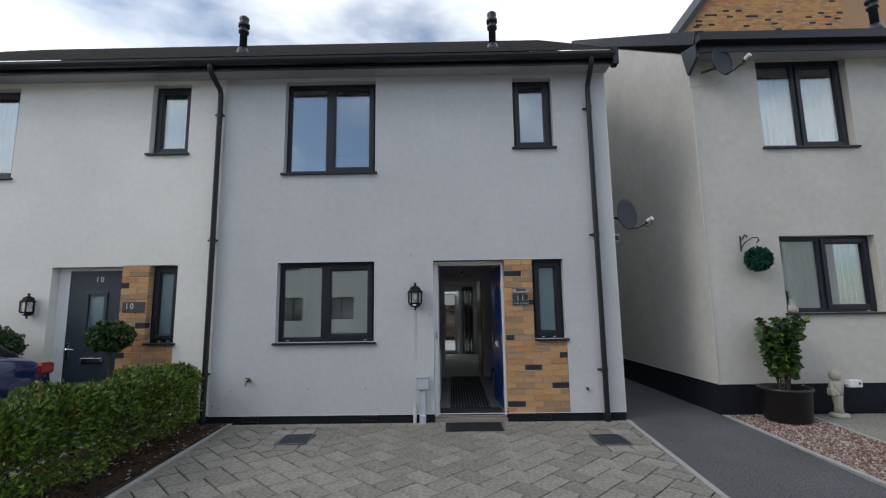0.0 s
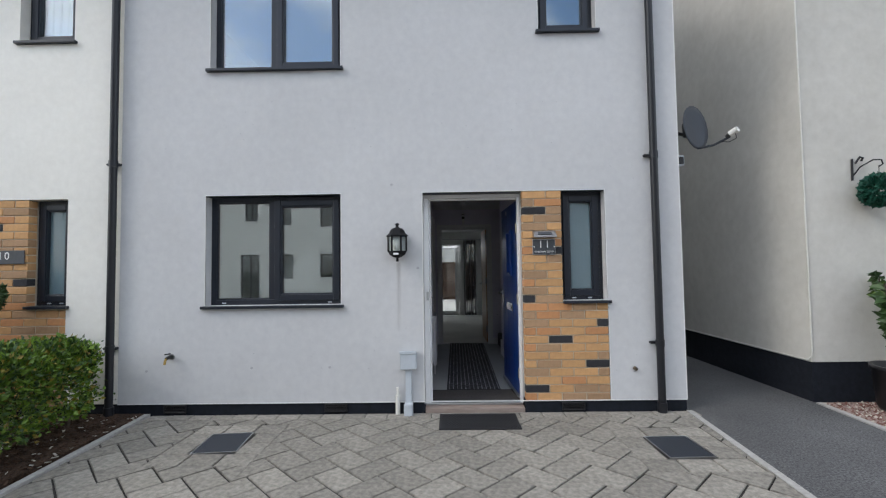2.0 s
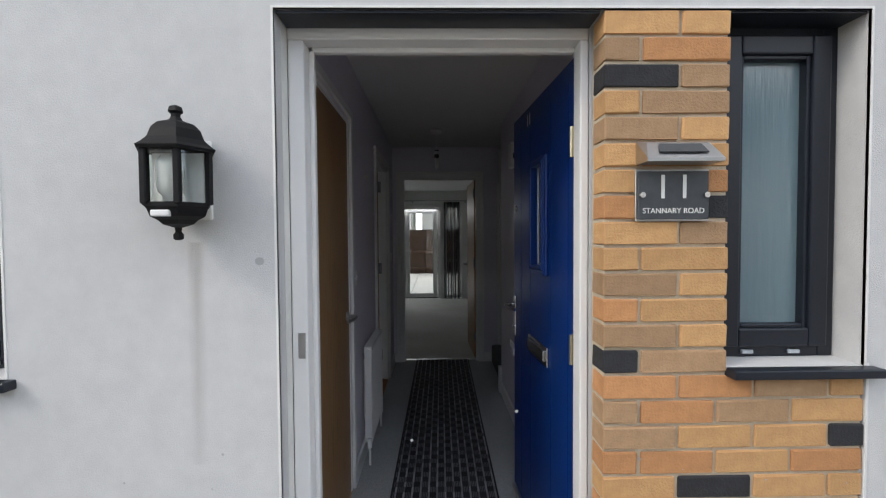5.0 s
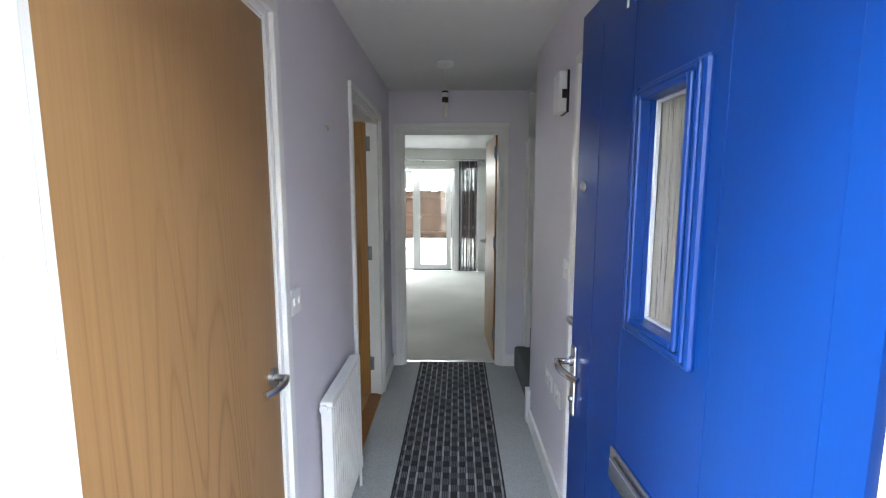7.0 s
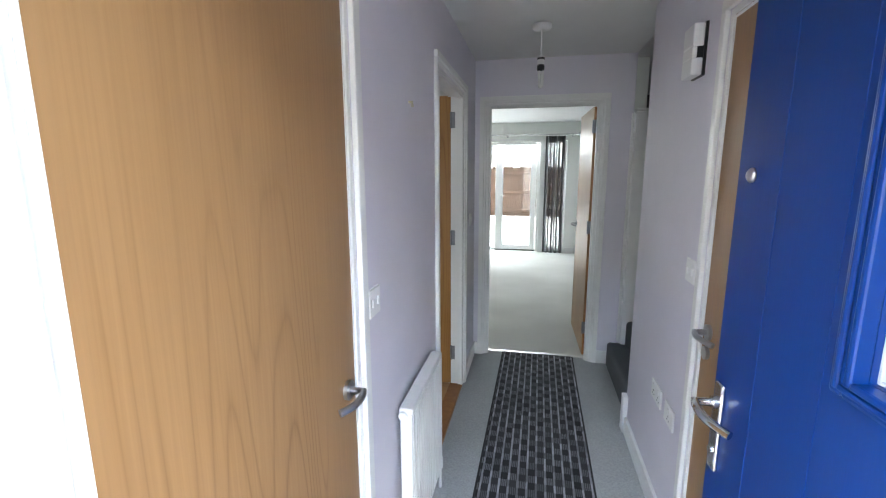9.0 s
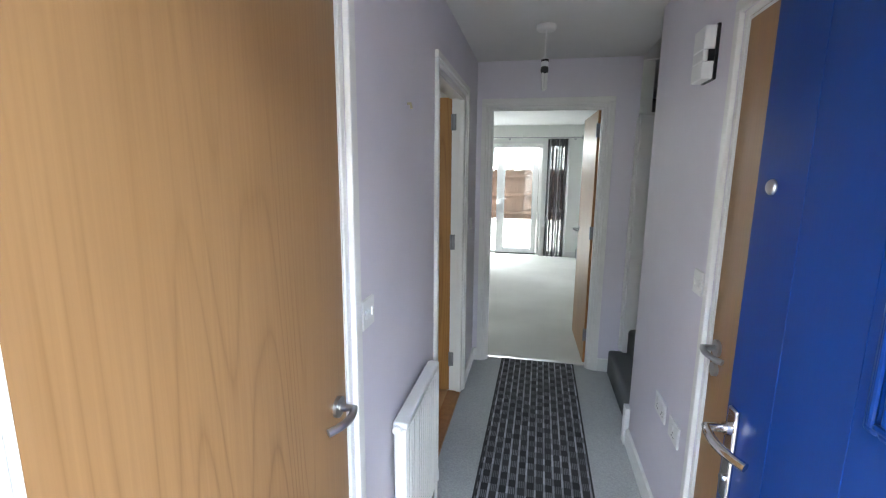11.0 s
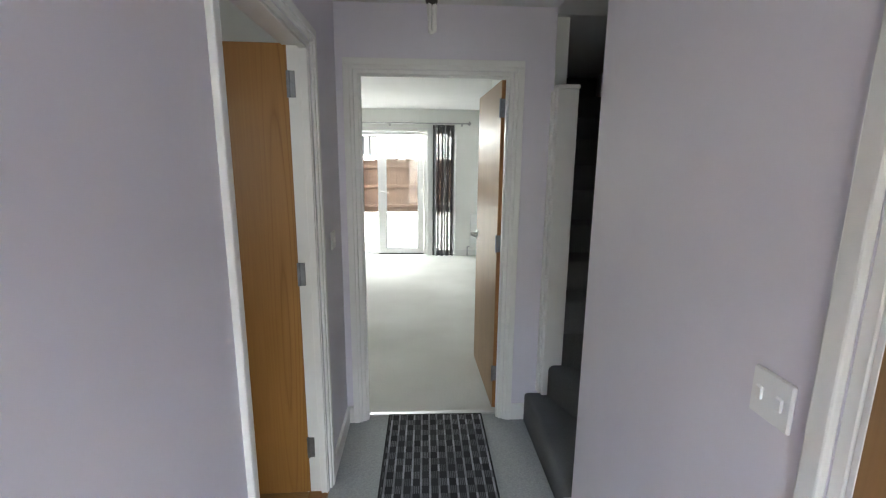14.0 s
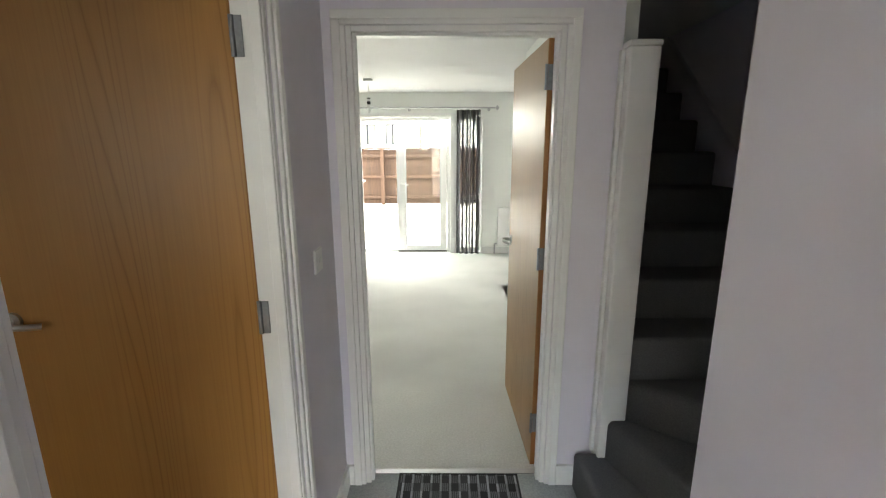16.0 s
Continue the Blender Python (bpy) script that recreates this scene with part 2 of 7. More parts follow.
M_CHROME = surf("polished_chrome", (0.75, 0.75, 0.76), rough=0.16, metal=1.0)
M_STEEL = surf("satin_steel", (0.52, 0.52, 0.53), rough=0.34, metal=1.0)
M_HINGE = surf("dull_hinge_steel", (0.30, 0.31, 0.33), (0.22, 0.23, 0.25), 40, 0.5, metal=1.0)
M_BRASS = surf("hinge_brass", (0.62, 0.56, 0.40), rough=0.35, metal=1.0)
M_BLACK = surf("black_plastic", (0.012, 0.012, 0.014), (0.009, 0.009, 0.010), 30, 0.42)
M_LANTERN = surf("black_lantern_paint", (0.008, 0.008, 0.009), (0.005, 0.005, 0.006), 30, 0.62, 0.15, 120, spec=0.25)
M_GUTTER = surf("dark_gutter", (0.012, 0.013, 0.017), rough=0.35)
M_SOFFIT = surf("grey_soffit", (0.42, 0.42, 0.43), rough=0.6)
M_SLATE = surf("brown_roof_tile", (0.055, 0.050, 0.045), (0.035, 0.033, 0.032), 9, 0.9, 0.5, 60, rand=0.2)
M_SLATE2 = surf("dark_roof_tile", (0.040, 0.044, 0.052), (0.030, 0.033, 0.040), 9, 0.75, 0.4, 60)
M_PAVER = surf("grey_paver", (0.34, 0.315, 0.275), (0.165, 0.155, 0.135), 26, 0.93, 1.0, 130, rand=0.18, stain=0.14)
M_JOINT = surf("joint_sand", (0.035, 0.032, 0.028), (0.018, 0.018, 0.016), 40, 1.0)
M_KERB = surf("concrete_edging", (0.42, 0.41, 0.39), (0.32, 0.31, 0.295), 30, 0.95, 0.5, 150)
M_ASPHALT = surf("asphalt", (0.15, 0.15, 0.152), (0.030, 0.030, 0.033), 75, 0.95, 1.0, 200, stain=0.22)
M_GRAVEL = surf("red_gravel", (0.40, 0.29, 0.255), (0.15, 0.10, 0.085), 42, 0.95, 0.6, 200)
M_CHIP = surf("dark_red_chipping", (0.20, 0.095, 0.075), (0.10, 0.05, 0.04), 42, 0.95, 0.6, 200)
M_SOIL = surf("bark_mulch", (0.105, 0.058, 0.034), (0.028, 0.017, 0.011), 45, 1.0, 1.0, 90, bdist=0.02)
M_GRASS = surf("far_ground", (0.10, 0.10, 0.095), (0.07, 0.07, 0.068), 5, 1.0)
M_PATIO = surf("patio_slab", (0.62, 0.60, 0.56), (0.52, 0.50, 0.47), 8, 0.9, 0.4, 90, rand=0.06)
M_LEAF = surf("hedge_leaf", (0.20, 0.33, 0.030), (0.075, 0.15, 0.014), 9, 0.5, rand=0.25, stain=0.35)
M_LEAF2 = surf("dark_leaf", (0.052, 0.108, 0.024), (0.024, 0.052, 0.014), 14, 0.5, stain=0.2)
M_LEAF3 = surf("yellow_leaf", (0.30, 0.27, 0.035), (0.20, 0.13, 0.025), 9, 0.55, stain=0.2)
M_TWIG = surf("twig_bark", (0.10, 0.075, 0.05), (0.05, 0.038, 0.028), 50, 0.9)
M_TURQ = surf("artificial_foliage", (0.008, 0.10, 0.06), (0.005, 0.05, 0.033), 30, 0.6)
M_FENCE = surf("fence_stain", (0.052, 0.026, 0.013), (0.028, 0.013, 0.007), 14, 0.85, 0.5, 90, stretch=(3, 3, 0.3), rand=0.2)
M_GLASS = glass_mat("window_glass", (0.93, 0.97, 0.96))
M_COATED = glass_mat("coated_window_glass", (0.88, 0.95, 0.97), ior=2.05)  # low-emissivity coating mirrors the sky
M_FROST = glass_mat("obscure_glass", (0.34, 0.48, 0.54), 0.14, 0.16, 0.6, 1.7)
M_FROST2 = glass_mat("rain_glass", (0.56, 0.53, 0.46), 0.22, 0.45, 0.6)
M_NET = surf("net_curtain", (0.62, 0.66, 0.70), rough=0.9)
M_BLIND = surf("vertical_blind", (0.70, 0.70, 0.62), (0.64, 0.64, 0.56), 8, 0.8)
M_CURT = surf("grey_curtain", (0.075, 0.075, 0.085), (0.05, 0.05, 0.058), 60, 0.95, 0.4, 300)
M_SHEER = surf("sheer_curtain", (0.07, 0.07, 0.08), (0.05, 0.05, 0.058), 60, 0.95)
M_SHEER.node_tree.nodes["Principled BSDF"].inputs["Alpha"].default_value = 0.55
M_CURT2 = surf("pale_curtain_stripe", (0.36, 0.36, 0.37), (0.30, 0.30, 0.31), 60, 0.95, 0.4, 300)
M_STONE = surf("cast_stone", (0.52, 0.49, 0.42), (0.40, 0.37, 0.31), 20, 0.9, 0.5, 90)
M_CARBLUE = surf("navy_car_paint", (0.010, 0.018, 0.085), (0.009, 0.016, 0.075), 3, 0.22, coat=1.0)
M_LAMP = surf("red_tail_lamp", (0.35, 0.012, 0.012), rough=0.15, coat=1.0)
M_TYRE = surf("rubber", (0.02, 0.02, 0.02), rough=0.85)
M_DISH = surf("dish_grey", (0.036, 0.042, 0.054), (0.030, 0.035, 0.045), 12, 0.5)
M_CABLE = surf("white_cable", (0.74, 0.73, 0.68), rough=0.55)
M_METERBOX = surf("grey_white_plastic", (0.52, 0.56, 0.60), rough=0.5)
M_RUST = surf("rust_streak", (0.27, 0.22, 0.18), (0.34, 0.29, 0.25), 20, 0.95)
M_PLAQUE = surf("slate_plaque", (0.060, 0.066, 0.074), (0.045, 0.05, 0.057), 30, 0.45)
M_LETTER = surf("white_lettering", (0.82, 0.82, 0.80), rough=0.5)
M_MAT = surf("black_rubber_mat", (0.018, 0.019, 0.022), (0.012, 0.012, 0.014), 60, 0.8, 0.6, 180)
M_DRAIN = surf("dark_iron_cover", (0.024, 0.030, 0.042), (0.016, 0.020, 0.028), 60, 0.55, 0.6, 160)
M_CILLWOOD = surf("brown_wood_cill", (0.36, 0.29, 0.25), (0.26, 0.20, 0.17), 20, 0.7, stretch=(0.2, 1, 1))
M_BULB = surf("lamp_white_glass", (0.86, 0.86, 0.84), rough=0.25)
M_TAP = surf("brass_tap", (0.45, 0.30, 0.08), rough=0.4, metal=0.8)
BRICKS = [surf("buff_brick", (0.60, 0.35, 0.155), (0.50, 0.28, 0.125), 26, 0.92, 0.7, 130, rand=0.10),
          surf("orange_brick", (0.57, 0.28, 0.12), (0.46, 0.22, 0.095), 26, 0.92, 0.7, 130, rand=0.10),
          surf("brown_brick", (0.42, 0.265, 0.15), (0.34, 0.21, 0.115), 26, 0.92, 0.7, 130, rand=0.12),
          surf("black_brick", (0.030, 0.030, 0.034), (0.018, 0.018, 0.021), 26, 0.85, 0.7, 130, rand=0.15)]
M_MORTAR = surf("mortar", (0.56, 0.47, 0.35), (0.48, 0.40, 0.30), 40, 1.0, 0.5, 200)


# ---- builders ----
def finish(name, bm, mat, parent=None, smooth=False):
    me = bpy.data.meshes.new(name)
    bmesh.ops.recalc_face_normals(bm, faces=bm.faces[:])
    bm.to_mesh(me)
    bm.free()
    for m in (mat if isinstance(mat, (list, tuple)) else [mat]):
        me.materials.append(m)
    if smooth:
        for p in me.polygons:
            p.use_smooth = True
    ob = new(name, me)
    if parent:
        ob.parent = parent
    return ob


def add_box(bm, x0, x1, y0, y1, z0, z1, bevel=0.0, mi=0):
    vs = [bm.verts.new(p) for p in ((x0, y0, z0), (x1, y0, z0), (x1, y1, z0), (x0, y1, z0), (x0, y0, z1), (x1, y0, z1), (x1, y1, z1), (x0, y1, z1))]
    fs = [bm.faces.new([vs[i] for i in q]) for q in ((0, 3, 2, 1), (4, 5, 6, 7), (0, 1, 5, 4), (1, 2, 6, 5), (2, 3, 7, 6), (3, 0, 4, 7))]
    for f in fs:
        f.material_index = mi
    if bevel:
        es = list({e for f in fs for e in f.edges})
        bmesh.ops.bevel(bm, geom=es, offset=bevel, segments=1 if bevel < 0.004 else 2, profile=0.5, affect="EDGES", material=mi)
    return vs


def box(name, x0, x1, y0, y1, z0, z1, mat, parent=None, bevel=0.0):
    bm = bmesh.new()
    add_box(bm, x0, x1, y0, y1, z0, z1, bevel)
    return finish(name, bm, mat, parent)


def boxes(name, lst, mat, parent=None, bevel=0.0):
    bm = bmesh.new()
    for b in lst:
        add_box(bm, *b, bevel)
    return finish(name, bm, mat, parent)


def cells(name, xs, ys, zs, holes, mat, parent=None):
    """A solid cut into cells by the given planes, with the cells whose middle lies in a hole left out."""
    nx, ny, nz = len(xs) - 1, len(ys) - 1, len(zs) - 1
    full = set()
    for i in range(nx):
        for j in range(ny):
            for k in range(nz):
                c = ((xs[i] + xs[i + 1]) / 2, (ys[j] + ys[j + 1]) / 2, (zs[k] + zs[k + 1]) / 2)
                if not any(h[0] < c[0] < h[1] and h[2] < c[1] < h[3] and h[4] < c[2] < h[5] for h in holes):
                    full.add((i, j, k))
    bm, vs = bmesh.new(), {}

    def v(i, j, k):
        if (i, j, k) not in vs:
            vs[i, j, k] = bm.verts.new((xs[i], ys[j], zs[k]))
        return vs[i, j, k]
    for i, j, k in full:
        for d, q in (((-1, 0, 0), ((0, 0, 0), (0, 0, 1), (0, 1, 1), (0, 1, 0))), ((1, 0, 0), ((1, 0, 0), (1, 1, 0), (1, 1, 1), (1, 0, 1))),
                     ((0, -1, 0), ((0, 0, 0), (1, 0, 0), (1, 0, 1), (0, 0, 1))), ((0, 1, 0), ((0, 1, 0), (0, 1, 1), (1, 1, 1), (1, 1, 0))),
                     ((0, 0, -1), ((0, 0, 0), (0, 1, 0), (1, 1, 0), (1, 0, 0))), ((0, 0, 1), ((0, 0, 1), (1, 0, 1), (1, 1, 1), (0, 1, 1)))):
            if (i + d[0], j + d[1], k + d[2]) not in full:
                bm.faces.new([v(i + a, j + b, k + c) for a, b, c in q])
    return finish(name, bm, mat, parent)


def wall(name, x0, x1, y0, y1, z0, z1, holes, mat, parent=None):
    xs = sorted({x0, x1, *(c for h in holes for c in h[0:2] if x0 < c < x1)})
    ys = sorted({y0, y1, *(c for h in holes for c in h[2:4] if y0 < c < y1)})
    zs = sorted({z0, z1, *(c for h in holes for c in h[4:6] if z0 < c < z1)})
    return cells(name, xs, ys, zs, holes, mat, parent)


def tube(name, pts, r, mat, parent=None, res=8, cyclic=False):
    cu = bpy.data.curves.new(name, "CURVE")
    cu.dimensions, cu.bevel_depth, cu.bevel_resolution, cu.use_fill_caps = "3D", r, max(1, res // 4), True
    sp = cu.splines.new("POLY")
    sp.points.add(len(pts) - 1)
    for p, q in zip(sp.points, pts):
        p.co = (*q, 1)
    sp.use_cyclic_u = cyclic
    ob = bpy.data.objects.new(name, cu)
    me = bpy.data.meshes.new_from_object(ob)
    bpy.data.objects.remove(ob)
    me.materials.append(mat)
    for p in me.polygons:
        p.use_smooth = True
    ob = new(name, me)
    if parent:
        ob.parent = parent
    return ob


def lathe(name, prof, mat, at, parent=None, seg=20, half=False, squash=1.0):
    """A turned body: prof gives (radius, height)."""
    bm = bmesh.new()
    rings = []
    for r, z in prof:
        rings.append([bm.verts.new((at[0] + r * math.cos(2 * math.pi * k / seg), at[1] + squash * r * math.sin(2 * math.pi * k / seg), at[2] + z)) for k in range(seg)])
    for a, b in zip(rings, rings[1:]):
        for k in range(seg):
            bm.faces.new((a[k], a[(k + 1) % seg], b[(k + 1) % seg], b[k]))
    bm.faces.new(rings[0][::-1])
    bm.faces.new(rings[-1])
    ob = finish(name, bm, mat, parent, smooth=seg > 10)
    return ob


def empty(name, at=(0, 0, 0), **tags):
    e = new(name)
    e.location = at
    return tagged(e, **tags)


def words(name, text, size, m, mat, parent=None, depth=0.001):
    cu = bpy.data.curves.new(name, "FONT")
    cu.body, cu.size, cu.extrude, cu.align_x, cu.align_y = text, size, depth, "CENTER", "CENTER"
    ob = bpy.data.objects.new(name, cu)
    me = bpy.data.meshes.new_from_object(ob)
    bpy.data.objects.remove(ob)
    me.materials.append(mat)
    ob = new(name, me)
    ob.matrix_world = m
    if parent:
        ob.parent = parent
        ob.matrix_parent_inverse = Matrix.Translation(parent.location).inverted()
    return ob


def at_parent(e):
    """Keep the world place of the parts under an Empty that stands away from the origin."""
    inv = Matrix.Translation(e.location).inverted()
    for c in e.children:
        c.matrix_parent_inverse = inv
    return e

# ---- the large structure ----
F = 0.03           # indoor floor level
XL, XR = -0.125, 0.90   # hall walls
YF, YB = 0.22, 3.505    # inner face of the front wall, far end of the hall
HC, LC = 2.338, 2.34    # hall and living-room ceilings
LY = 8.24          # inner face of the back wall
EAVE = 4.72
W1, W2 = (-2.175, -0.894, 1.0, 2.04), (1.177, 1.585, 1.01, 2.04)
W3, W4 = (-2.145, -0.892, 3.262, 4.583), (1.004, 1.549, 3.575, 4.577)
DOOR = (-0.12, 0.81, 0.0, 2.04)


def S(ob, label="", category=""):
    return tagged(ob, label, category, kind="structure")


def hole(w, y0=-1, y1=1):
    return (w[0], w[1], y0, y1, w[2], w[3])


S(box("ground", -400, 400, -400, 400, -0.5, -0.03, M_GRASS), "plain grey ground reaching the horizon", "ground")
S(wall("wall_front", -2.99, 2.285, 0, YF, 0.1, EAVE, [hole(W1), hole(W2), hole(W3), hole(W4), (0.81, 1.177, -1, 0.11, 0.0, 2.04), (0.81, 1.59, -1, 0.11, 0.0, 1.0), (DOOR[0], DOOR[1], -1, 1, 0, DOOR[3])], M_RENDER), "light grey roughcast rendered house front", "wall")
S(wall("plinth_front", -2.99, 2.285, 0.012, YF, -0.05, 0.1, [(DOOR[0], DOOR[1], -1, 1, -1, 1)], M_PLINTH), "dark painted plinth strip along the wall", "plinth")
S(box("wall_gable", 2.065, 2.285, YF, 8.9, -0.05, EAVE, M_RENDER), "grey rendered side wall of the house", "wall")
# neighbour on the left
N1, N2, N3 = (-4.015, -3.475, 3.575, 4.58), (-7.20, -5.89, 3.265, 4.56), (-3.879, -3.50, 1.02, 2.033)
ND = (-5.179, -4.241, 0.0, 2.022)
S(wall("wall_neighbour", -9.5, -2.992, 0, YF, 0.1, EAVE, [hole(N1), hole(N2), hole(N3), (ND[1], N3[0], -1, 0.11, 0, 2.033), (ND[1], N3[1], -1, 0.11, 0, 1.02), hole(ND)], M_CREAM), "cream rendered front of the adjoining house", "wall")
S(wall("plinth_neighbour", -9.5, -2.992, 0.012, YF, -0.05, 0.1, [(ND[0], ND[1], -1, 1, -1, 1)], M_PLINTH), "dark painted plinth of the adjoining house", "plinth")
# inner shell
S(box("wall_party", -3.1, -2.9, YF, 8.7, 0, EAVE, M_ROOMWHITE), "plain white party wall", "wall")
S(wall("wall_hall_side", -0.22, XL, YF, YB, F - 0.03, 2.7, [(-1, 1, 0.332, 1.100, 0, 2.02), (-1, 1, 2.112, 2.955, 0, 2.02)], M_LILAC), "lilac painted hall wall with two doorways", "wall")
S(wall("wall_hall_cloakroom", XR, 1.0, YF, 2.575, F - 0.03, 4.6, [(-1, 3, 0.853, 1.618, 0, 2.02)], M_LILAC), "lilac painted hall wall beside the stairs", "wall")
S(wall("wall_hall_end", -2.9, 1.013, YB, YB + 0.1, 0, 2.7, [(-0.035, 0.80, 0, 9, -1, 2.024)], M_LILAC), "lilac painted wall round the living-room doorway", "wall")
S(wall("wall_living_lining", -2.9, 1.0, YB + 0.1, YB + 0.112, 0, 2.7, [(-0.035, 0.80, 0, 9, -1, 2.024)], M_ROOMWHITE), "white painted living-room side of the wall", "wall")
S(box("wall_stairs_back", 1.0, 2.065, 2.475, 2.575, 0, 4.6, M_LILAC), "plain wall at the foot of the stairs", "wall")
S(wall("wall_stairs_partition", 1.013, 1.127, 3.66, 5.6, 0, 4.6, [], M_ROOMWHITE), "partition between stairs and living room", "wall")
S(box("wall_stairs_stub", 1.013, 1.127, YB, 3.66, 0, 1.93, M_ROOMWHITE), "low end of the stair partition", "wall")
S(box("wall_stairs_end", 1.13, 2.065, 6.6, 6.7, 0, 4.6, M_LILAC), "plain wall closing the stairwell", "wall")
FW = [(-1.16, 0.43, 0, 20, 0.03, 2.01), (0.51, 0.886, 0, 20, 0.05, 2.03)]
S(wall("wall_back", -3.1, 2.285, LY, LY + 0.24, 0, EAVE, FW, M_ROOMWHITE), "white painted back wall with glazed doors", "wall")
S(box("wall_living_right", 1.95, 2.065, 6.7, LY, 0, 2.7, M_ROOMWHITE), "plain white living-room wall", "wall")
S(box("floor_hall", XL, 1.0, YF - 0.02, YB + 0.05, -0.05, F, M_CARPET), "grey carpeted hall floor", "floor")
S(box("floor_living", -2.9, 1.95, YB + 0.05, LY, -0.05, F, M_CARPET2), "pale grey carpeted living-room floor", "floor")
S(box("floor_kitchen", -2.9, XL, YF, YB, -0.05, F - 0.004, M_LAMINATE), "oak laminate floor of the side room", "floor")
S(box("floor_stairs", 1.0, 2.065, YF, 6.6, -0.05, F, M_CARPET), "grey carpeted floor at the stairs", "floor")
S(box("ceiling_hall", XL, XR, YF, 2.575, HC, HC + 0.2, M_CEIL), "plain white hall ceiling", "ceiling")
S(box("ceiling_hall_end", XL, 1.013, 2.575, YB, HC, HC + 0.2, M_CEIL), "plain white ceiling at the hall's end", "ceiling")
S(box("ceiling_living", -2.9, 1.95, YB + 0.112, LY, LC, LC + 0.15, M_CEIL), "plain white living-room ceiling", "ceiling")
S(box("ceiling_kitchen", -2.9, -0.22, YF, YB, 2.4, 2.5, M_CEIL), "plain white ceiling of the side room", "ceiling")
S(box("ceiling_cloakroom", 1.0, 2.065, YF, 2.4, 2.4, 2.5, M_CEIL), "plain white cloakroom ceiling", "ceiling")
S(box("ceiling_upper", -9.5, 2.285, YF, LY, 4.6, 4.68, M_CEIL), "plain upper ceiling", "ceiling")
S(box("floor_upper", -9.5, -0.22, YF, 3.4, 2.52, 2.6, M_CARPET), "carpeted upper floor", "floor")
S(box("floor_upper_landing", 1.03, 2.065, YF, 2.4, 2.52, 2.6, M_CARPET), "carpeted upper floor by the stairs", "floor")
S(boxes("wall_upper", [(-9.5, 2.065, 3.2, 3.3, 2.72, 4.6), (-0.4, -0.3, YF, 3.2, 2.6, 4.6), (-6.0, -5.9, YF, 3.2, 0, 4.6), (-9.5, -3.1, 3.0, 3.1, 0, 2.5), (-9.5, -9.4, YF, 3.2, 0, 4.6), (-3.99, -3.9, YF, 3, 0, 2.5)], M_ROOMWHITE), "plain inner walls of the upper rooms", "wall")


# ---- roofs ----
def roof(name, x0, x1, ye, ze, yr, zr, mat, label, lap=0.30, rows_end=0.0):
    """Two tiled slopes with real courses, eave to ridge."""
    bm = bmesh.new()
    run, rise = yr - ye, zr - ze
    ln = math.hypot(run, rise)
    uy, uz = run / ln, rise / ln
    n = int(ln / lap)
    for side in (0, 1):
        for i in range(n):
            a, b = i * lap, min(ln, (i + 1) * lap + 0.05)
            q = []
            for d, h in ((a, 0.035), (b, 0.012)):
                y, z = ye + d * uy, ze + d * uz + h
                if side:
                    y = 2 * yr - y
                q.append((y, z))
            w = 0.30
            k = int((x1 - x0) / w)
            if side or i > 4:
                k = 1
            for j in range(k):
                xa, xb = x0 + (x1 - x0) * j / k, x0 + (x1 - x0) * (j + 1) / k - (0.006 if k > 1 else 0)
                t = 0.022
                pts = [(xa, q[0][0], q[0][1]), (xb, q[0][0], q[0][1]), (xb, q[1][0], q[1][1]), (xa, q[1][0], q[1][1])]
                top = [bm.verts.new(p) for p in pts]
                bot = [bm.verts.new((p[0], p[1], p[2] - t)) for p in pts]
                bm.faces.new(top)
                bm.faces.new(bot[::-1])
                for u in range(4):
                    bm.faces.new((top[u], bot[u], bot[(u + 1) % 4], top[(u + 1) % 4]))
    return S(finish(name, bm, mat), label, "roof")


roof("roof_house", -9.6, 2.33, -0.32, 4.78, 4.3, 7.90, M_SLATE, "brown-grey interlocking tiled pitched roof")
S(boxes("fascia_house", [(-9.6, 2.31, -0.27, -0.25, 4.615, 4.80)], M_GUTTER), "dark fascia board under the eaves", "fascia")
S(box("soffit_house", -9.6, 2.31, -0.25, 0.0, 4.635, 4.655, M_SOFFIT), "pale grey soffit under the eaves", "soffit")
bm = bmesh.new()
for xa, xb, yw in ((-9.6, 2.31, -0.27),):
    n = 8
    prev = None
    for k in range(n + 1):
        a = math.pi * k / n
        ring = [bm.verts.new((x, yw - 0.056 - 0.056 * math.cos(a), 4.738 - 0.075 * math.sin(a))) for x in (xa, xb)]
        if prev:
            bm.faces.new((prev[0], prev[1], ring[1], ring[0]))
        prev = ring
gut = finish("gutter", bm, M_GUTTER)
gut.modifiers.new("thick", "SOLIDIFY").thickness = 0.004
S(gut, "dark half-round gutter along the eaves", "gutter")
S(boxes("verge_cap", [(2.29, 2.36, -0.36, -0.24, 4.57, 4.81)], M_GUTTER), "dark box end of the eaves", "verge")

# gable above the side wall
bm = bmesh.new()
vs = [bm.verts.new(p) for p in ((2.28, 0, EAVE), (2.28, 8.6, EAVE), (2.28, 4.3, 7.9), (2.2, 0, EAVE), (2.2, 8.6, EAVE), (2.2, 4.3, 7.9))]
for q in ((0, 1, 2), (5, 4, 3), (0, 2, 5, 3), (1, 4, 5, 2), (0, 3, 4, 1)):
    bm.faces.new([vs[i] for i in q])
S(finish("wall_gable_top", bm, M_RENDER), "grey rendered gable top", "wall")

# ---- house across the passage ----
RX, RY, RZ = 3.575, 0.19, 4.98
R1, R2 = (4.53, 5.81, 3.585, 4.915), (4.578, 5.865, 1.29, 2.325)


def rhole(w):
    return (w[0], w[1], RY - 1, RY + 0.2, w[2], w[3])


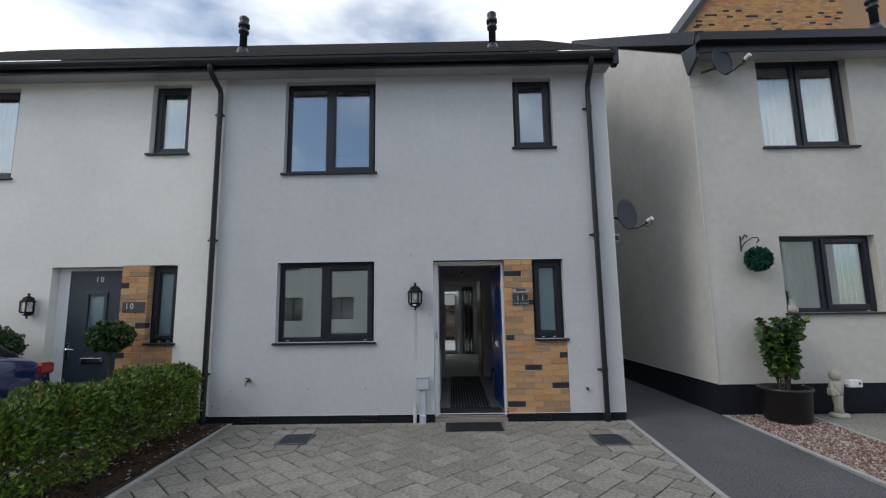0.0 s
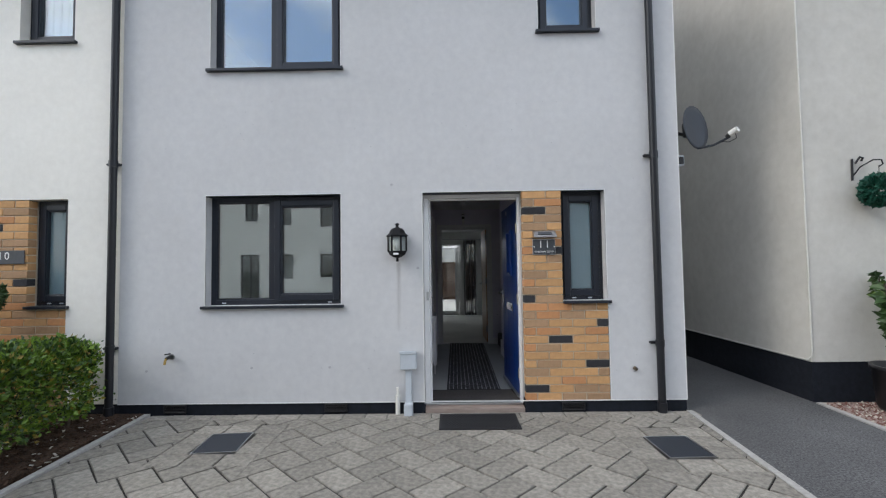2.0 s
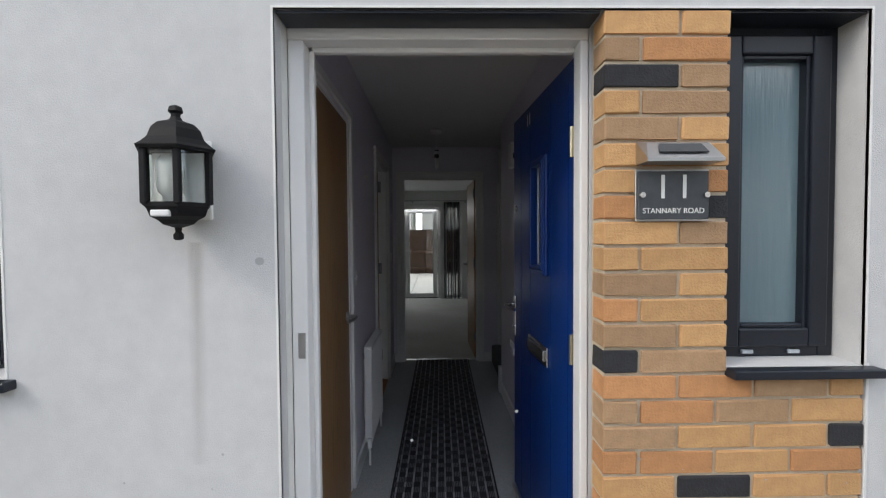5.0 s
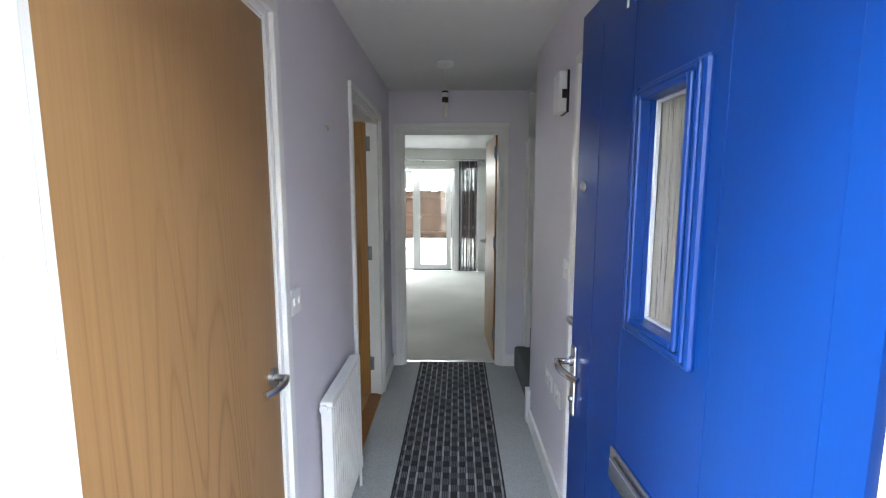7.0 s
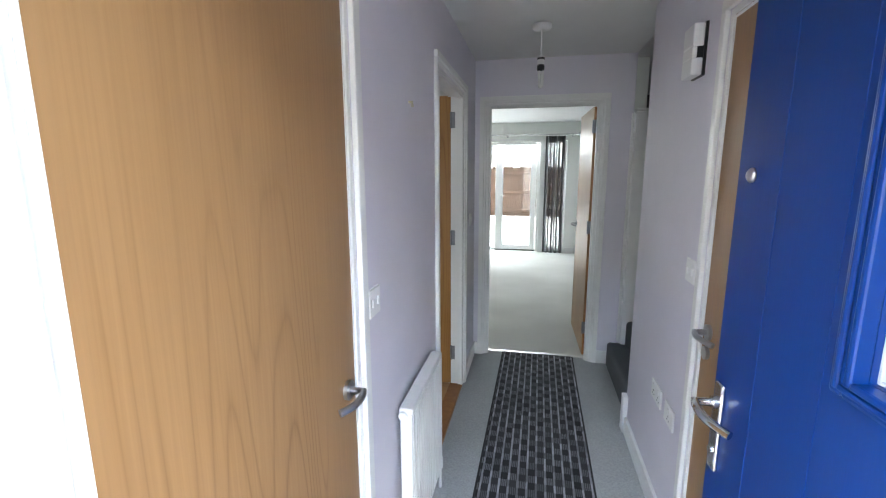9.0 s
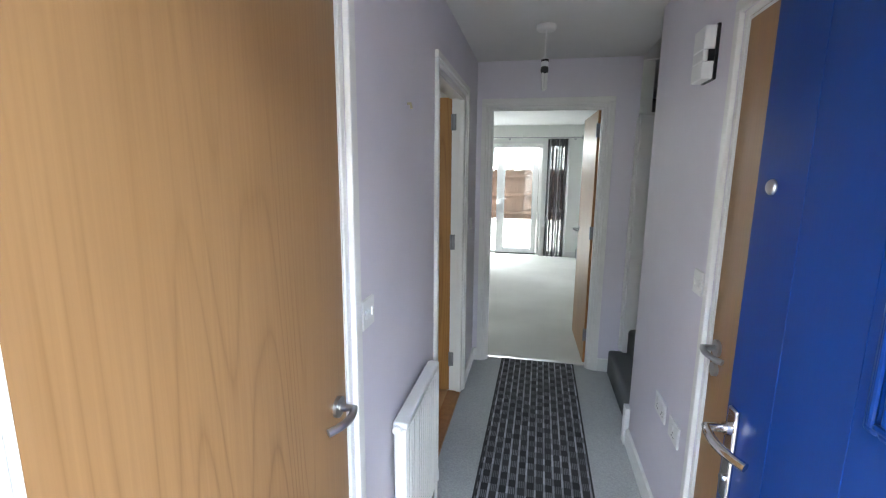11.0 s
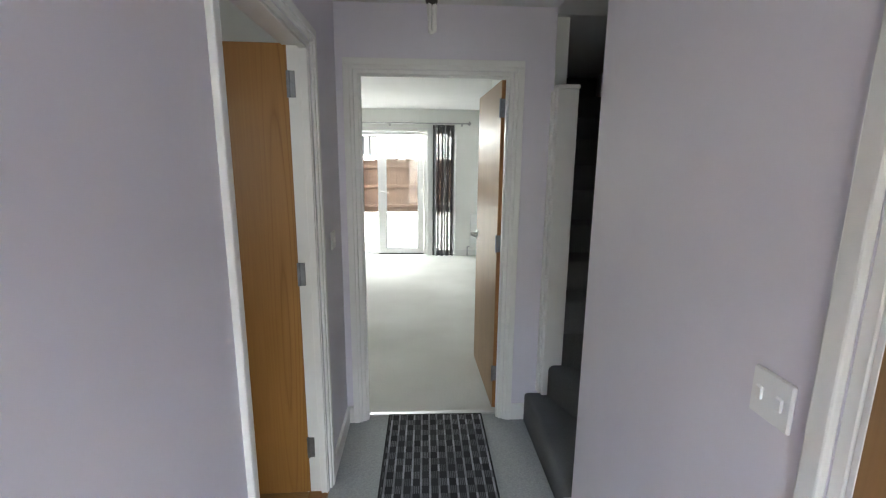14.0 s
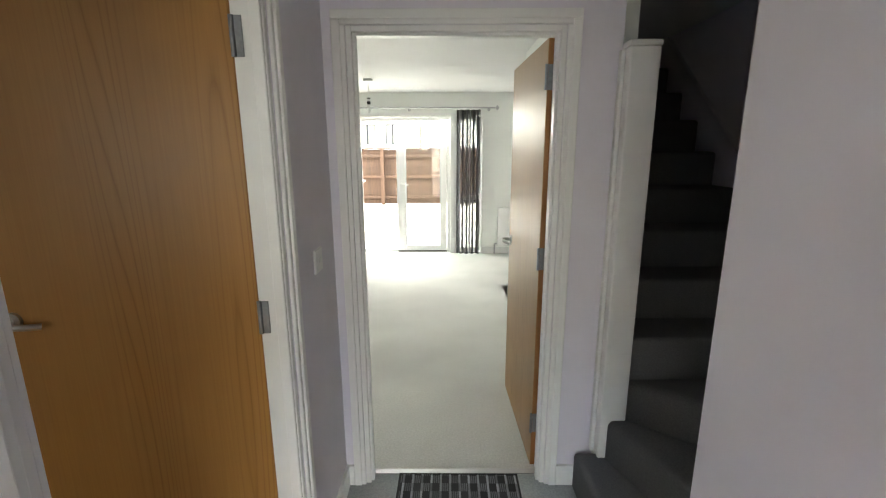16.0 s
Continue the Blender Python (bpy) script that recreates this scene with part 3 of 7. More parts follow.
S(wall("wall_right_house", RX, 11, RY, RY + 0.2, 0.38, RZ, [rhole(R1), rhole(R2)], M_GREIGE), "beige-grey rendered front of the house across the passage", "wall")
S(box("wall_right_side", RX, RX + 0.2, RY + 0.2, 10.6, 0.38, RZ, M_GREIGE), "beige-grey rendered side wall along the passage", "wall")
S(box("wall_right_inner", RX + 0.2, 11, 2.4, 2.5, 0.0, RZ, M_ROOMWHITE), "plain inner wall of the far house", "wall")
S(box("floor_right_inner", RX + 0.2, 11, RY + 0.2, 2.4, 2.7, 2.8, M_CARPET), "upper floor of the far house", "floor")
S(box("ceiling_right_inner", RX + 0.2, 11, RY + 0.2, 2.4, RZ - 0.06, RZ, M_CEIL), "upper ceiling of the far house", "ceiling")
S(boxes("plinth_right", [(RX + 0.01, 11, RY + 0.012, RY + 0.2, -0.05, 0.38), (RX + 0.012, RX + 0.2, RY + 0.2, 10.6, -0.05, 0.38)], M_PLINTH), "tall black painted plinth", "plinth")
bm = bmesh.new()
vs = [bm.verts.new(p) for p in ((RX, RY, RZ), (RX, 10.6, RZ), (RX, 5.4, 8.45), (RX + 0.2, RY, RZ), (RX + 0.2, 10.6, RZ), (RX + 0.2, 5.4, 8.45))]
for q in ((0, 1, 2), (5, 4, 3), (0, 2, 5, 3), (1, 4, 5, 2), (0, 3, 4, 1)):
    bm.faces.new([vs[i] for i in q])
S(finish("wall_right_gable", bm, M_GREIGE), "beige-grey rendered gable", "wall")
roof("roof_right", RX + 0.03, 11.2, RY - 0.30, 5.12, 5.4, 8.55, M_SLATE2, "dark grey tiled roof of the far house")
S(boxes("fascia_right", [(RX - 0.02, 11.2, RY - 0.27, RY - 0.25, 4.865, 5.12)], M_GUTTER), "dark fascia board of the far house", "fascia")
S(boxes("gutter_right", [(RX - 0.03, 11.2, RY - 0.38, RY - 0.27, 4.985, 5.09)], M_GUTTER), "dark box gutter of the far house", "gutter")
S(box("soffit_right", RX - 0.02, 11.2, RY - 0.25, RY, 4.885, 4.905, M_SOFFIT), "grey soffit of the far house", "soffit")
# verge of separate cloaked tiles, stepping up the gable
n = 26
ln = math.hypot(5.4 - RY + 0.30, 8.55 - 5.12)
verge = S(new("verge_tiles", None), "stepped dark verge tiles along the gable", "roof")
bm = bmesh.new()
add_box(bm, -0.06, 0.05, 0, ln / n + 0.02, -0.13, 0.04, 0.006)
me = bpy.data.meshes.new("verge_tile")
bmesh.ops.recalc_face_normals(bm, faces=bm.faces[:])
bm.to_mesh(me)
bm.free()
me.materials.append(M_SLATE2)
ang = math.degrees(math.atan2(8.55 - 5.12, 5.4 - RY + 0.30))
for i in range(n):
    o = new("verge_tile", me)
    o.parent = verge
    o.matrix_basis = pose(RX + 0.02, RY - 0.30 + (5.4 - RY + 0.30) * i / n, 5.12 + (8.55 - 5.12) * i / n, ang - 2.5)
bm = bmesh.new()
tri = [(RY - 0.27, 4.98), (RY - 0.27, 4.80), (RY - 0.02, 4.66), (RY + 0.10, 5.08)]
a_, b_ = [bm.verts.new((RX - 0.035, y, z)) for y, z in tri], [bm.verts.new((RX + 0.004, y, z)) for y, z in tri]
bm.faces.new(a_)
bm.faces.new(b_[::-1])
for u in range(4):
    bm.faces.new((a_[u], b_[u], b_[(u + 1) % 4], a_[(u + 1) % 4]))
S(finish("eave_end_right", bm, M_DISH), "grey boxed flashing at the eaves corner", "flashing")

# ---- ground surfaces ----
PX0, PX1, PY0 = -2.66, 2.27, -4.6
S(box("driveway_bed", PX0, PX1, PY0, 0.0, -0.06, -0.012, M_JOINT), "dark jointing sand under the driveway blocks", "driveway")
bm = bmesh.new()
for q in ([(2.30, 0.02), (3.6, 0.17), (3.35, -2.6), (3.0, -6.5), (1.75, -6.5), (2.09, -2.3)], [(2.30, 0.02), (2.30, 12), (3.6, 12), (3.6, 0.17)]):
    bm.faces.new([bm.verts.new((x, y, -0.002)) for x, y in q])
S(finish("passage_path", bm, M_ASPHALT), "dark asphalt path running between the houses", "path")
S(box("road", -60, 60, -14, -6.4, -0.04, -0.015, M_ASPHALT), "dark asphalt road", "road")
S(box("neighbour_drive", -9.5, -3.75, -6.4, 0, -0.05, -0.006, M_PAVER), "grey block paved drive of the adjoining house", "driveway")
bm = bmesh.new()
bm.faces.new([bm.verts.new((x, y, 0.004)) for x, y in ((3.60, 0.17), (4.60, 0.17), (3.66, -6.3), (3.20, -6.3))])
S(finish("gravel_bed", bm, M_GRAVEL), "reddish gravel strip beside the path", "gravel")
bm = bmesh.new()
bm.faces.new([bm.verts.new((x, y, 0.002)) for x, y in ((4.65, 0.17), (11, 0.17), (11, -6.3), (3.71, -6.3))])
S(finish("right_drive", bm, M_PAVER), "pale block paved drive across the passage", "driveway")
S(box("hedge_bed", -3.75, -2.72, -6.2, 0.0, -0.05, 0.012, M_SOIL), "bed of brown bark mulch under the hedge", "soil")


def edging(name, pts, w, h, label):
    bm = bmesh.new()
    for (xa, ya), (xb, yb) in zip(pts, pts[1:]):
        n = max(1, int(math.hypot(xb - xa, yb - ya) / 0.9))
        d = Vector((xb - xa, yb - ya, 0)).normalized()
        nrm = Vector((-d.y, d.x, 0)) * w / 2
        for i in range(n):
            p, q = Vector((xa, ya, 0)).lerp(Vector((xb, yb, 0)), i / n), Vector((xa, ya, 0)).lerp(Vector((xb, yb, 0)), (i + 1) / n) - d * 0.006
            lo = [bm.verts.new((*(v.xy), -0.05)) for v in (p - nrm, q - nrm, q + nrm, p + nrm)]
            hi = [bm.verts.new((*(v.xy), h)) for v in (p - nrm, q - nrm, q + nrm, p + nrm)]
            bm.faces.new(hi)
            for u in range(4):
                bm.faces.new((lo[u], lo[(u + 1) % 4], hi[(u + 1) % 4], hi[u]))
    return S(finish(name, bm, M_KERB), label, "kerb")


edging("kerb_hedge", [(-2.69, -0.02), (-2.55, -2.1), (-2.35, -5.5)], 0.05, 0.014, "concrete edging along the hedge bed")
edging("kerb_path", [(2.285, -0.02), (2.085, -2.3), (1.75, -6.4)], 0.05, 0.006, "concrete edging between driveway and path")
edging("kerb_gravel", [(3.595, 0.15), (3.447, -2.15), (3.17, -6.3)], 0.05, 0.012, "concrete edging between path and gravel")
edging("kerb_drive", [(4.625, 0.15), (3.685, -6.3)], 0.05, 0.014, "concrete edging between gravel and drive")


# ---- openings: windows and doors ----
def pane(name, x0, x1, y, z0, z1, mat, parent, t=0.008):
    ob = box(name, x0, x1, y, y + t, z0, z1, mat, parent)
    ob.visible_shadow = False
    return ob


def ring(bm, x0, x1, y0, y1, z0, z1, w, bevel=0.004):
    """A mitred-looking frame of four bars in one mesh."""
    add_box(bm, x0, x0 + w, y0, y1, z0, z1, bevel)
    add_box(bm, x1 - w, x1, y0, y1, z0, z1, bevel)
    add_box(bm, x0 + w, x1 - w, y0, y1, z0, z0 + w, bevel)
    add_box(bm, x0 + w, x1 - w, y0, y1, z1 - w, z1, bevel)


def window(name, w, yw, lights, label, glass=None, sill=True, frame_mat=None, deep=0.105, sill_right=0.03, sill_left=0.03):
    """A casement window set back in its opening. lights: (x0, x1, opens) as shares of the width."""
    frame_mat = frame_mat or M_ANTH
    x0, x1, z0, z1 = w
    e = S(empty(name, ((x0 + x1) / 2, yw, z0)), label, "window")
    y = yw + deep
    bm = bmesh.new()
    ring(bm, x0, x1, y, y + 0.07, z0, z1, 0.048)
    for a, b, o in lights[1:]:
        xm = x0 + (x1 - x0) * a
        add_box(bm, xm - 0.03, xm + 0.03, y + 0.001, y + 0.069, z0 + 0.048, z1 - 0.048, 0.004)
    finish("frame", bm, frame_mat, e)
    for a, b, o in lights:
        xa, xb = x0 + (x1 - x0) * a + (0.048 if a == 0 else 0.03), x0 + (x1 - x0) * b - (0.048 if b == 1 else 0.03)
        za, zb = z0 + 0.048, z1 - 0.048
        bm = bmesh.new()
        if o:
            ring(bm, xa - 0.012, xb + 0.012, y - 0.022, y + 0.04, za - 0.012, zb + 0.012, 0.058, 0.006)
            xa, xb, za, zb = xa + 0.044, xb - 0.044, za + 0.044, zb - 0.044
        ring(bm, xa, xb, y + 0.004 - (0.014 if o else 0), y + 0.05, za, zb, 0.014, 0.004)
        finish("sash" if o else "bead", bm, frame_mat, e)
        pane("pane", xa + 0.012, xb - 0.012, y + 0.018, za + 0.012, zb - 0.012, glass or M_COATED, e)
        if not glass:
            pane("inner_pane", xa + 0.012, xb - 0.012, y + 0.038, za + 0.012, zb - 0.012, M_COATED, e)
    if sill:
        bm = bmesh.new()
        vs = add_box(bm, x0 - sill_left, x1 + sill_right, yw - 0.040, y + 0.01, z0 - 0.028, z0 - 0.001, 0.004)
        finish("sill", bm, frame_mat, e)
        for xx in (x0 + 0.13, x1 - 0.13):
            box("drain_cap", xx - 0.018, xx + 0.018, y - 0.012, y - 0.0005, z0 + 0.012, z0 + 0.024, M_METERBOX, e, 0.002)
    return at_parent(e)


def bead(name, w, yw, sides, label):
    """Thin white corner bead round an opening in the render."""
    x0, x1, z0, z1 = w
    bm = bmesh.new()
    t = 0.007
    if "l" in sides:
        add_box(bm, x0 - t, x0, yw - 0.002, yw + 0.01, z0, z1 + t)
    if "r" in sides:
        add_box(bm, x1, x1 + t, yw - 0.002, yw + 0.01, z0, z1 + t)
    if "t" in sides:
        add_box(bm, x0, x1, yw - 0.002, yw + 0.01, z1, z1 + t)
    return S(finish(name, bm, M_BEAD), label, "trim")


TWO = [(0, 0.47, False), (0.47, 1, True)]
window("window_1", W1, 0, TWO, "anthracite framed two-light kitchen window")
window("window_2", W2, 0, [(0, 1, True)], "narrow anthracite window with obscure glass", M_FROST, sill_left=0.0)
window("window_3", W3, 0, TWO, "anthracite framed two-light bedroom window")
window("window_4", W4, 0, [(0, 1, True)], "small anthracite framed upstairs window")
window("window_5", N1, 0, [(0, 1, True)], "small anthracite window of the adjoining house")
window("window_6", N2, 0, TWO, "wide anthracite window of the adjoining house")
window("window_7", N3, 0, [(0, 1, True)], "narrow anthracite window with obscure glass beside bricks", M_FROST, sill_left=0.0)
window("window_8", R1, RY, TWO, "anthracite bedroom window with white net curtains")
window("window_9", R2, RY, TWO, "anthracite window with pale vertical blinds")
for i, (w, sd) in enumerate(((W1, "lrt"), ((0.81, 1.585, 1.01, 2.04), "rt"), ((W2[0], 1.592, 0.1, 1.01), "r"), ((-0.12, 0.81, 0.1, 2.04), "lt"), (W3, "lrt"), (W4, "lrt"))):
    bead("trim_bead_%d" % (i + 1), w, 0, sd, "thin white corner bead on the render edge")
S(boxes("trim_corner_bead", [(2.279, 2.288, -0.002, 0.01, 0.1, EAVE - 0.05), (-2.99, 2.285, -0.003, 0.004, 0.093, 0.101)], M_BEAD), "thin white bead at the house corner", "trim")
S(boxes("trim_corner_bead_right", [(RX - 0.002, RX + 0.008, RY - 0.003, RY + 0.006, 0.38, RZ)], M_GREIGE), "thin bead at the far house corner", "trim")

# thin dark strips added under the lintels to deepen the recess shade
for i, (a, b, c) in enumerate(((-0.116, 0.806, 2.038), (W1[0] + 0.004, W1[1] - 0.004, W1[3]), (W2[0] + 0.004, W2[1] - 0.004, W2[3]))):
    S(box("trim_lintel_%d" % (i + 1), a, b, 0.010, 0.104, c - 0.007, c - 0.0005, M_ANTH), "dark strip under the lintel that deepens the shade over an opening", "trim")


def drapes(name, x0, x1, y, z0, z1, pitch, amp, mats, label, cat, split=0):
    """Hanging folds as one wavy sheet with real thickness."""
    bm = bmesh.new()
    n = max(8, int((x1 - x0) / pitch * 8))
    prev = None
    for i in range(n + 1):
        u = i / n
        x = x0 + (x1 - x0) * u
        ph = 2 * math.pi * u * (x1 - x0) / pitch
        yy = y + amp * math.sin(ph) + 0.3 * amp * math.sin(ph * 0.37 + 1)
        cur = [bm.verts.new((x, yy + 0.15 * amp * math.sin(3 * k + ph), z0 + (z1 - z0) * k / 6)) for k in range(7)]
        if prev:
            for k in range(6):
                f = bm.faces.new((prev[k], cur[k], cur[k + 1], prev[k + 1]))
                if len(mats) > 1:
                    f.material_index = (0, 2, 1, 2, 0, 2, 2)[(i // 2) % 7]
        prev = cur
    ob = finish(name, bm, mats, smooth=True)
    ob.modifiers.new("thick", "SOLIDIFY").thickness = 0.003
    return tagged(ob, label, cat)


drapes("net_curtain", R1[0] + 0.03, R1[1] - 0.03, RY + 0.26, R1[2], R1[3], 0.09, 0.018, [M_NET], "pale white net curtain behind an upstairs window", "curtain")
drapes("net_curtain", N1[0] - 0.05, N1[1] + 0.05, 0.30, N1[2], N1[3], 0.08, 0.016, [M_NET], "pale net curtain behind a small window", "curtain")
drapes("net_curtain", N2[0], N2[1], 0.30, N2[2], N2[3], 0.08, 0.016, [M_NET], "pale net curtain behind a wide window", "curtain")
blind = empty("vertical_blind", (5.22, RY + 0.27, 2.3), label="pale cream vertical slat blind hanging behind the window", category="blind")
bm = bmesh.new()
add_box(bm, -0.042, 0.042, -0.001, 0.001, -1.08, 0.0)
me = bpy.data.meshes.new("slat")
bm.to_mesh(me)
bm.free()
me.materials.append(M_BLIND)
random.seed(4)
for i in range(17):
    o = new("slat", me)
    o.parent = blind
    o.matrix_basis = pose(-0.62 + i * 0.077, 0, 0, 0, 0, 47 + random.uniform(-7, 7))
box("head_rail", -0.66, 0.66, -0.02, 0.02, 0.0, 0.03, M_UPVC, blind)


# ---- front doorway ----
fr = S(empty("door_frame", (0.345, 0.11, 0.0)), "white plastic front door frame with metal threshold", "door frame")
bm = bmesh.new()
add_box(bm, -0.118, -0.068, 0.11, 0.18, 0.045, 2.0, 0.005)
add_box(bm, 0.782, 0.808, 0.11, 0.18, 0.045, 2.0, 0.005)
add_box(bm, -0.118, 0.808, 0.109, 0.181, 2.0, 2.038, 0.005)
add_box(bm, -0.068, -0.053, 0.165, 0.195, 0.045, 2.0, 0.003)
add_box(bm, -0.068, 0.782, 0.165, 0.192, 1.984, 2.0, 0.003)
finish("frame", bm, M_UPVC, fr)
box("threshold", -0.112, 0.802, 0.10, 0.20, 0.031, 0.050, M_STEEL, fr, 0.003)
box("cill", -0.115, 0.805, 0.015, 0.19, -0.02, 0.030, M_CILLWOOD, fr, 0.004)
box("lock_keep", -0.098, -0.076, 0.1055, 0.11, 1.02, 1.10, M_STEEL, fr, 0.001)
box("seal", -0.124, -0.119, 0.06, 0.11, 0.05, 2.03, M_BEAD, fr)
at_parent(fr)
S(boxes("reveal_lining", [(XL - 0.1, XL + 0.003, 0.19, 0.275, F, 2.1), (0.842, XR, 0.181, 0.222, F, 2.33), (XL, XR, 0.18, 0.222, 2.04, 2.33)], M_LILAC), "painted inner reveal of the front doorway", "wall")


def lever(e, base, out, along, mat=None, length=0.095, rose=0.026):
    """A curved lever handle on a round rose. base: on the door's face, out and along: unit vectors."""
    b, o, a = Vector(base), Vector(out), Vector(along)
    pts = [b, b + o * 0.045]
    for k in range(1, 7):
        u = k / 6
        pts.append(b + o * (0.045 + 0.008 * math.sin(math.pi * u) - 0.022 * u ** 3) + a * length * u + Vector((0, 0, -0.010 * u * u)))
    tube("handle", [tuple(p) for p in pts], 0.0095, mat or M_CHROME, e, 12)
    tube("rose", [tuple(b), tuple(b + o * 0.010)], rose, mat or M_CHROME, e, 24)


# blue front door, standing open
LEAF = 0.862
door = empty("front_door", (0.79, 0.16, 0.055), label="bright blue front door standing open into the hall", category="door")
bm = bmesh.new()
gx0, gx1, gz0, gz1 = 0.312, 0.462, 1.215, 1.632
xs, zs = [0, gx0, gx1, LEAF], [0, gz0, gz1, 1.925]
for i in range(3):
    for k in range(3):
        if (i, k) != (1, 1):
            add_box(bm, xs[i], xs[i + 1], -0.045, 0.0, zs[k], zs[k + 1])
bmesh.ops.remove_doubles(bm, verts=bm.verts[:], dist=0.0001)
finish("leaf", bm, M_BLUE, door)
bm = bmesh.new()
ring(bm, 0.276, 0.514, -0.002, 0.014, 1.178, 1.664, 0.024, 0.007)
ring(bm, 0.286, 0.500, 0.012, 0.020, 1.190, 1.654, 0.010, 0.004)
ring(bm, gx0 - 0.012, gx1 + 0.012, -0.002, 0.024, gz0 - 0.012, gz1 + 0.012, 0.012, 0.004)
ring(bm, gx0 - 0.040, gx1 + 0.045, -0.060, -0.044, gz0 - 0.044, gz1 + 0.040, 0.036, 0.006)
finish("glazing_moulding", bm, M_BLUE, door)
bm = bmesh.new()
ring(bm, gx0, gx1, -0.016, -0.008, gz0, gz1, 0.006, 0.001)
finish("glazing_bead", bm, M_METERBOX, door)
p = box("pane", gx0, gx1, -0.024, -0.018, gz0, gz1, M_FROST2, door)
p.visible_shadow = False
bm = bmesh.new()
for g in (0.055, 0.245, 0.545, 0.715):
    add_box(bm, g - 0.0015, g + 0.0015, -0.0005, 0.0012, 0.08, 1.86)
finish("groove", bm, M_BLUE, door)
bm = bmesh.new()
add_box(bm, 0.27, 0.55, 0.0, 0.010, 0.815, 0.895, 0.004)
add_box(bm, 0.29, 0.53, 0.010, 0.020, 0.835, 0.880, 0.004)
finish("letter_plate", bm, M_CHROME, door)
lathe("viewer", [(0.0145, 0.0), (0.0145, 0.003), (0.0125, 0.006), (0.008, 0.009), (0.003, 0.010)], M_STEEL, (0, 0, 0), door, 20).matrix_basis = pose(0.808, 0.0, 1.478, -90)
bm = bmesh.new()
add_box(bm, 0.808, 0.842, 0.0, 0.010, 0.825, 1.03, 0.004)
finish("handle_plate", bm, M_CHROME, door)
lever(door, (0.825, 0.010, 0.985), (0, 1, 0), (-1, 0, 0), M_CHROME, 0.115, 0.014)
tube("lock_cylinder", [(0.825, 0.008, 0.872), (0.825, 0.016, 0.872)], 0.0085, M_CHROME, door, 16)
words("number", "11", 0.075, pose(0.79, 0.16, 0.055, 0, 0, 97.2) @ pose(0.565, 0.002, 1.865, 90, 0, 180), M_LETTER)
bpy.data.objects["number"].parent = door
bpy.data.objects["number"].matrix_basis = pose(0.565, 0.002, 1.865, 90, 0, 180)
for hz in (0.25, 0.96, 1.65):
    bm = bmesh.new()
    add_box(bm, -0.035, 0.0, -0.004, 0.004, hz - 0.05, hz + 0.05, 0.002)
    add_box(bm, -0.004, -0.0005, -0.040, -0.004, hz - 0.05, hz + 0.05, 0.001)
    finish("hinge", bm, M_BRASS, door)
    tube("hinge_knuckle", [(0, 0.008, hz - 0.05), (0, 0.008, hz + 0.05)], 0.008, M_BRASS, door, 10)
box("weather_bar", 0.02, LEAF - 0.02, 0.0, 0.018, 0.01, 0.035, M_STEEL, door, 0.004)
door.matrix_basis = pose(0.79, 0.197, 0.055, 0, 0, 93)


def flat_door(name, label, w, h=1.975, t=0.04, mat=None, hinges=True, handle=True, lock=False, grip=0.95, plates=False):
    """A plain oak veneered door in its own axes: hinge at x = 0, faces at y = 0 and -t."""
    e = empty(name, (0, 0, 0), label=label, category="door")
    bm = bmesh.new()
    add_box(bm, 0, w, -t, 0, 0.006, h, 0.0015)
    finish("leaf", bm, mat or M_OAK, e)
    boxes("edge", [(-0.0015, 0.0005, -t + 0.002, -0.002, 0.008, h - 0.002), (w - 0.0005, w + 0.0015, -t + 0.002, -0.002, 0.008, h - 0.002)], M_OAKEDGE, e)
    if handle:
        for y, o in ((0, 1), (-t, -1)):
            lever(e, (w - 0.06, y, grip), (0, o, 0), (-1, 0, 0), M_STEEL)
            if lock:
                tube("thumb_turn", [(w - 0.06, y, grip - 0.07), (w - 0.06, y + o * 0.012, grip - 0.07)], 0.022, M_STEEL, e, 20)
    if hinges:
        for hz in (0.24, 1.06, 1.825):
            bm = bmesh.new()
            if plates:  # the leaf screwed to the lining
                add_box(bm, -0.030, -0.002, 0.0005, 0.004, hz - 0.05, hz + 0.05, 0.001)
            add_box(bm, -0.003, 0.0, -t, -0.004, hz - 0.05, hz + 0.05, 0.001)
            finish("hinge", bm, M_HINGE, e)
            tube("hinge_knuckle", [(-0.004, 0.004, hz - 0.05), (-0.004, 0.004, hz + 0.05)], 0.007, M_HINGE, e, 10)
    return e


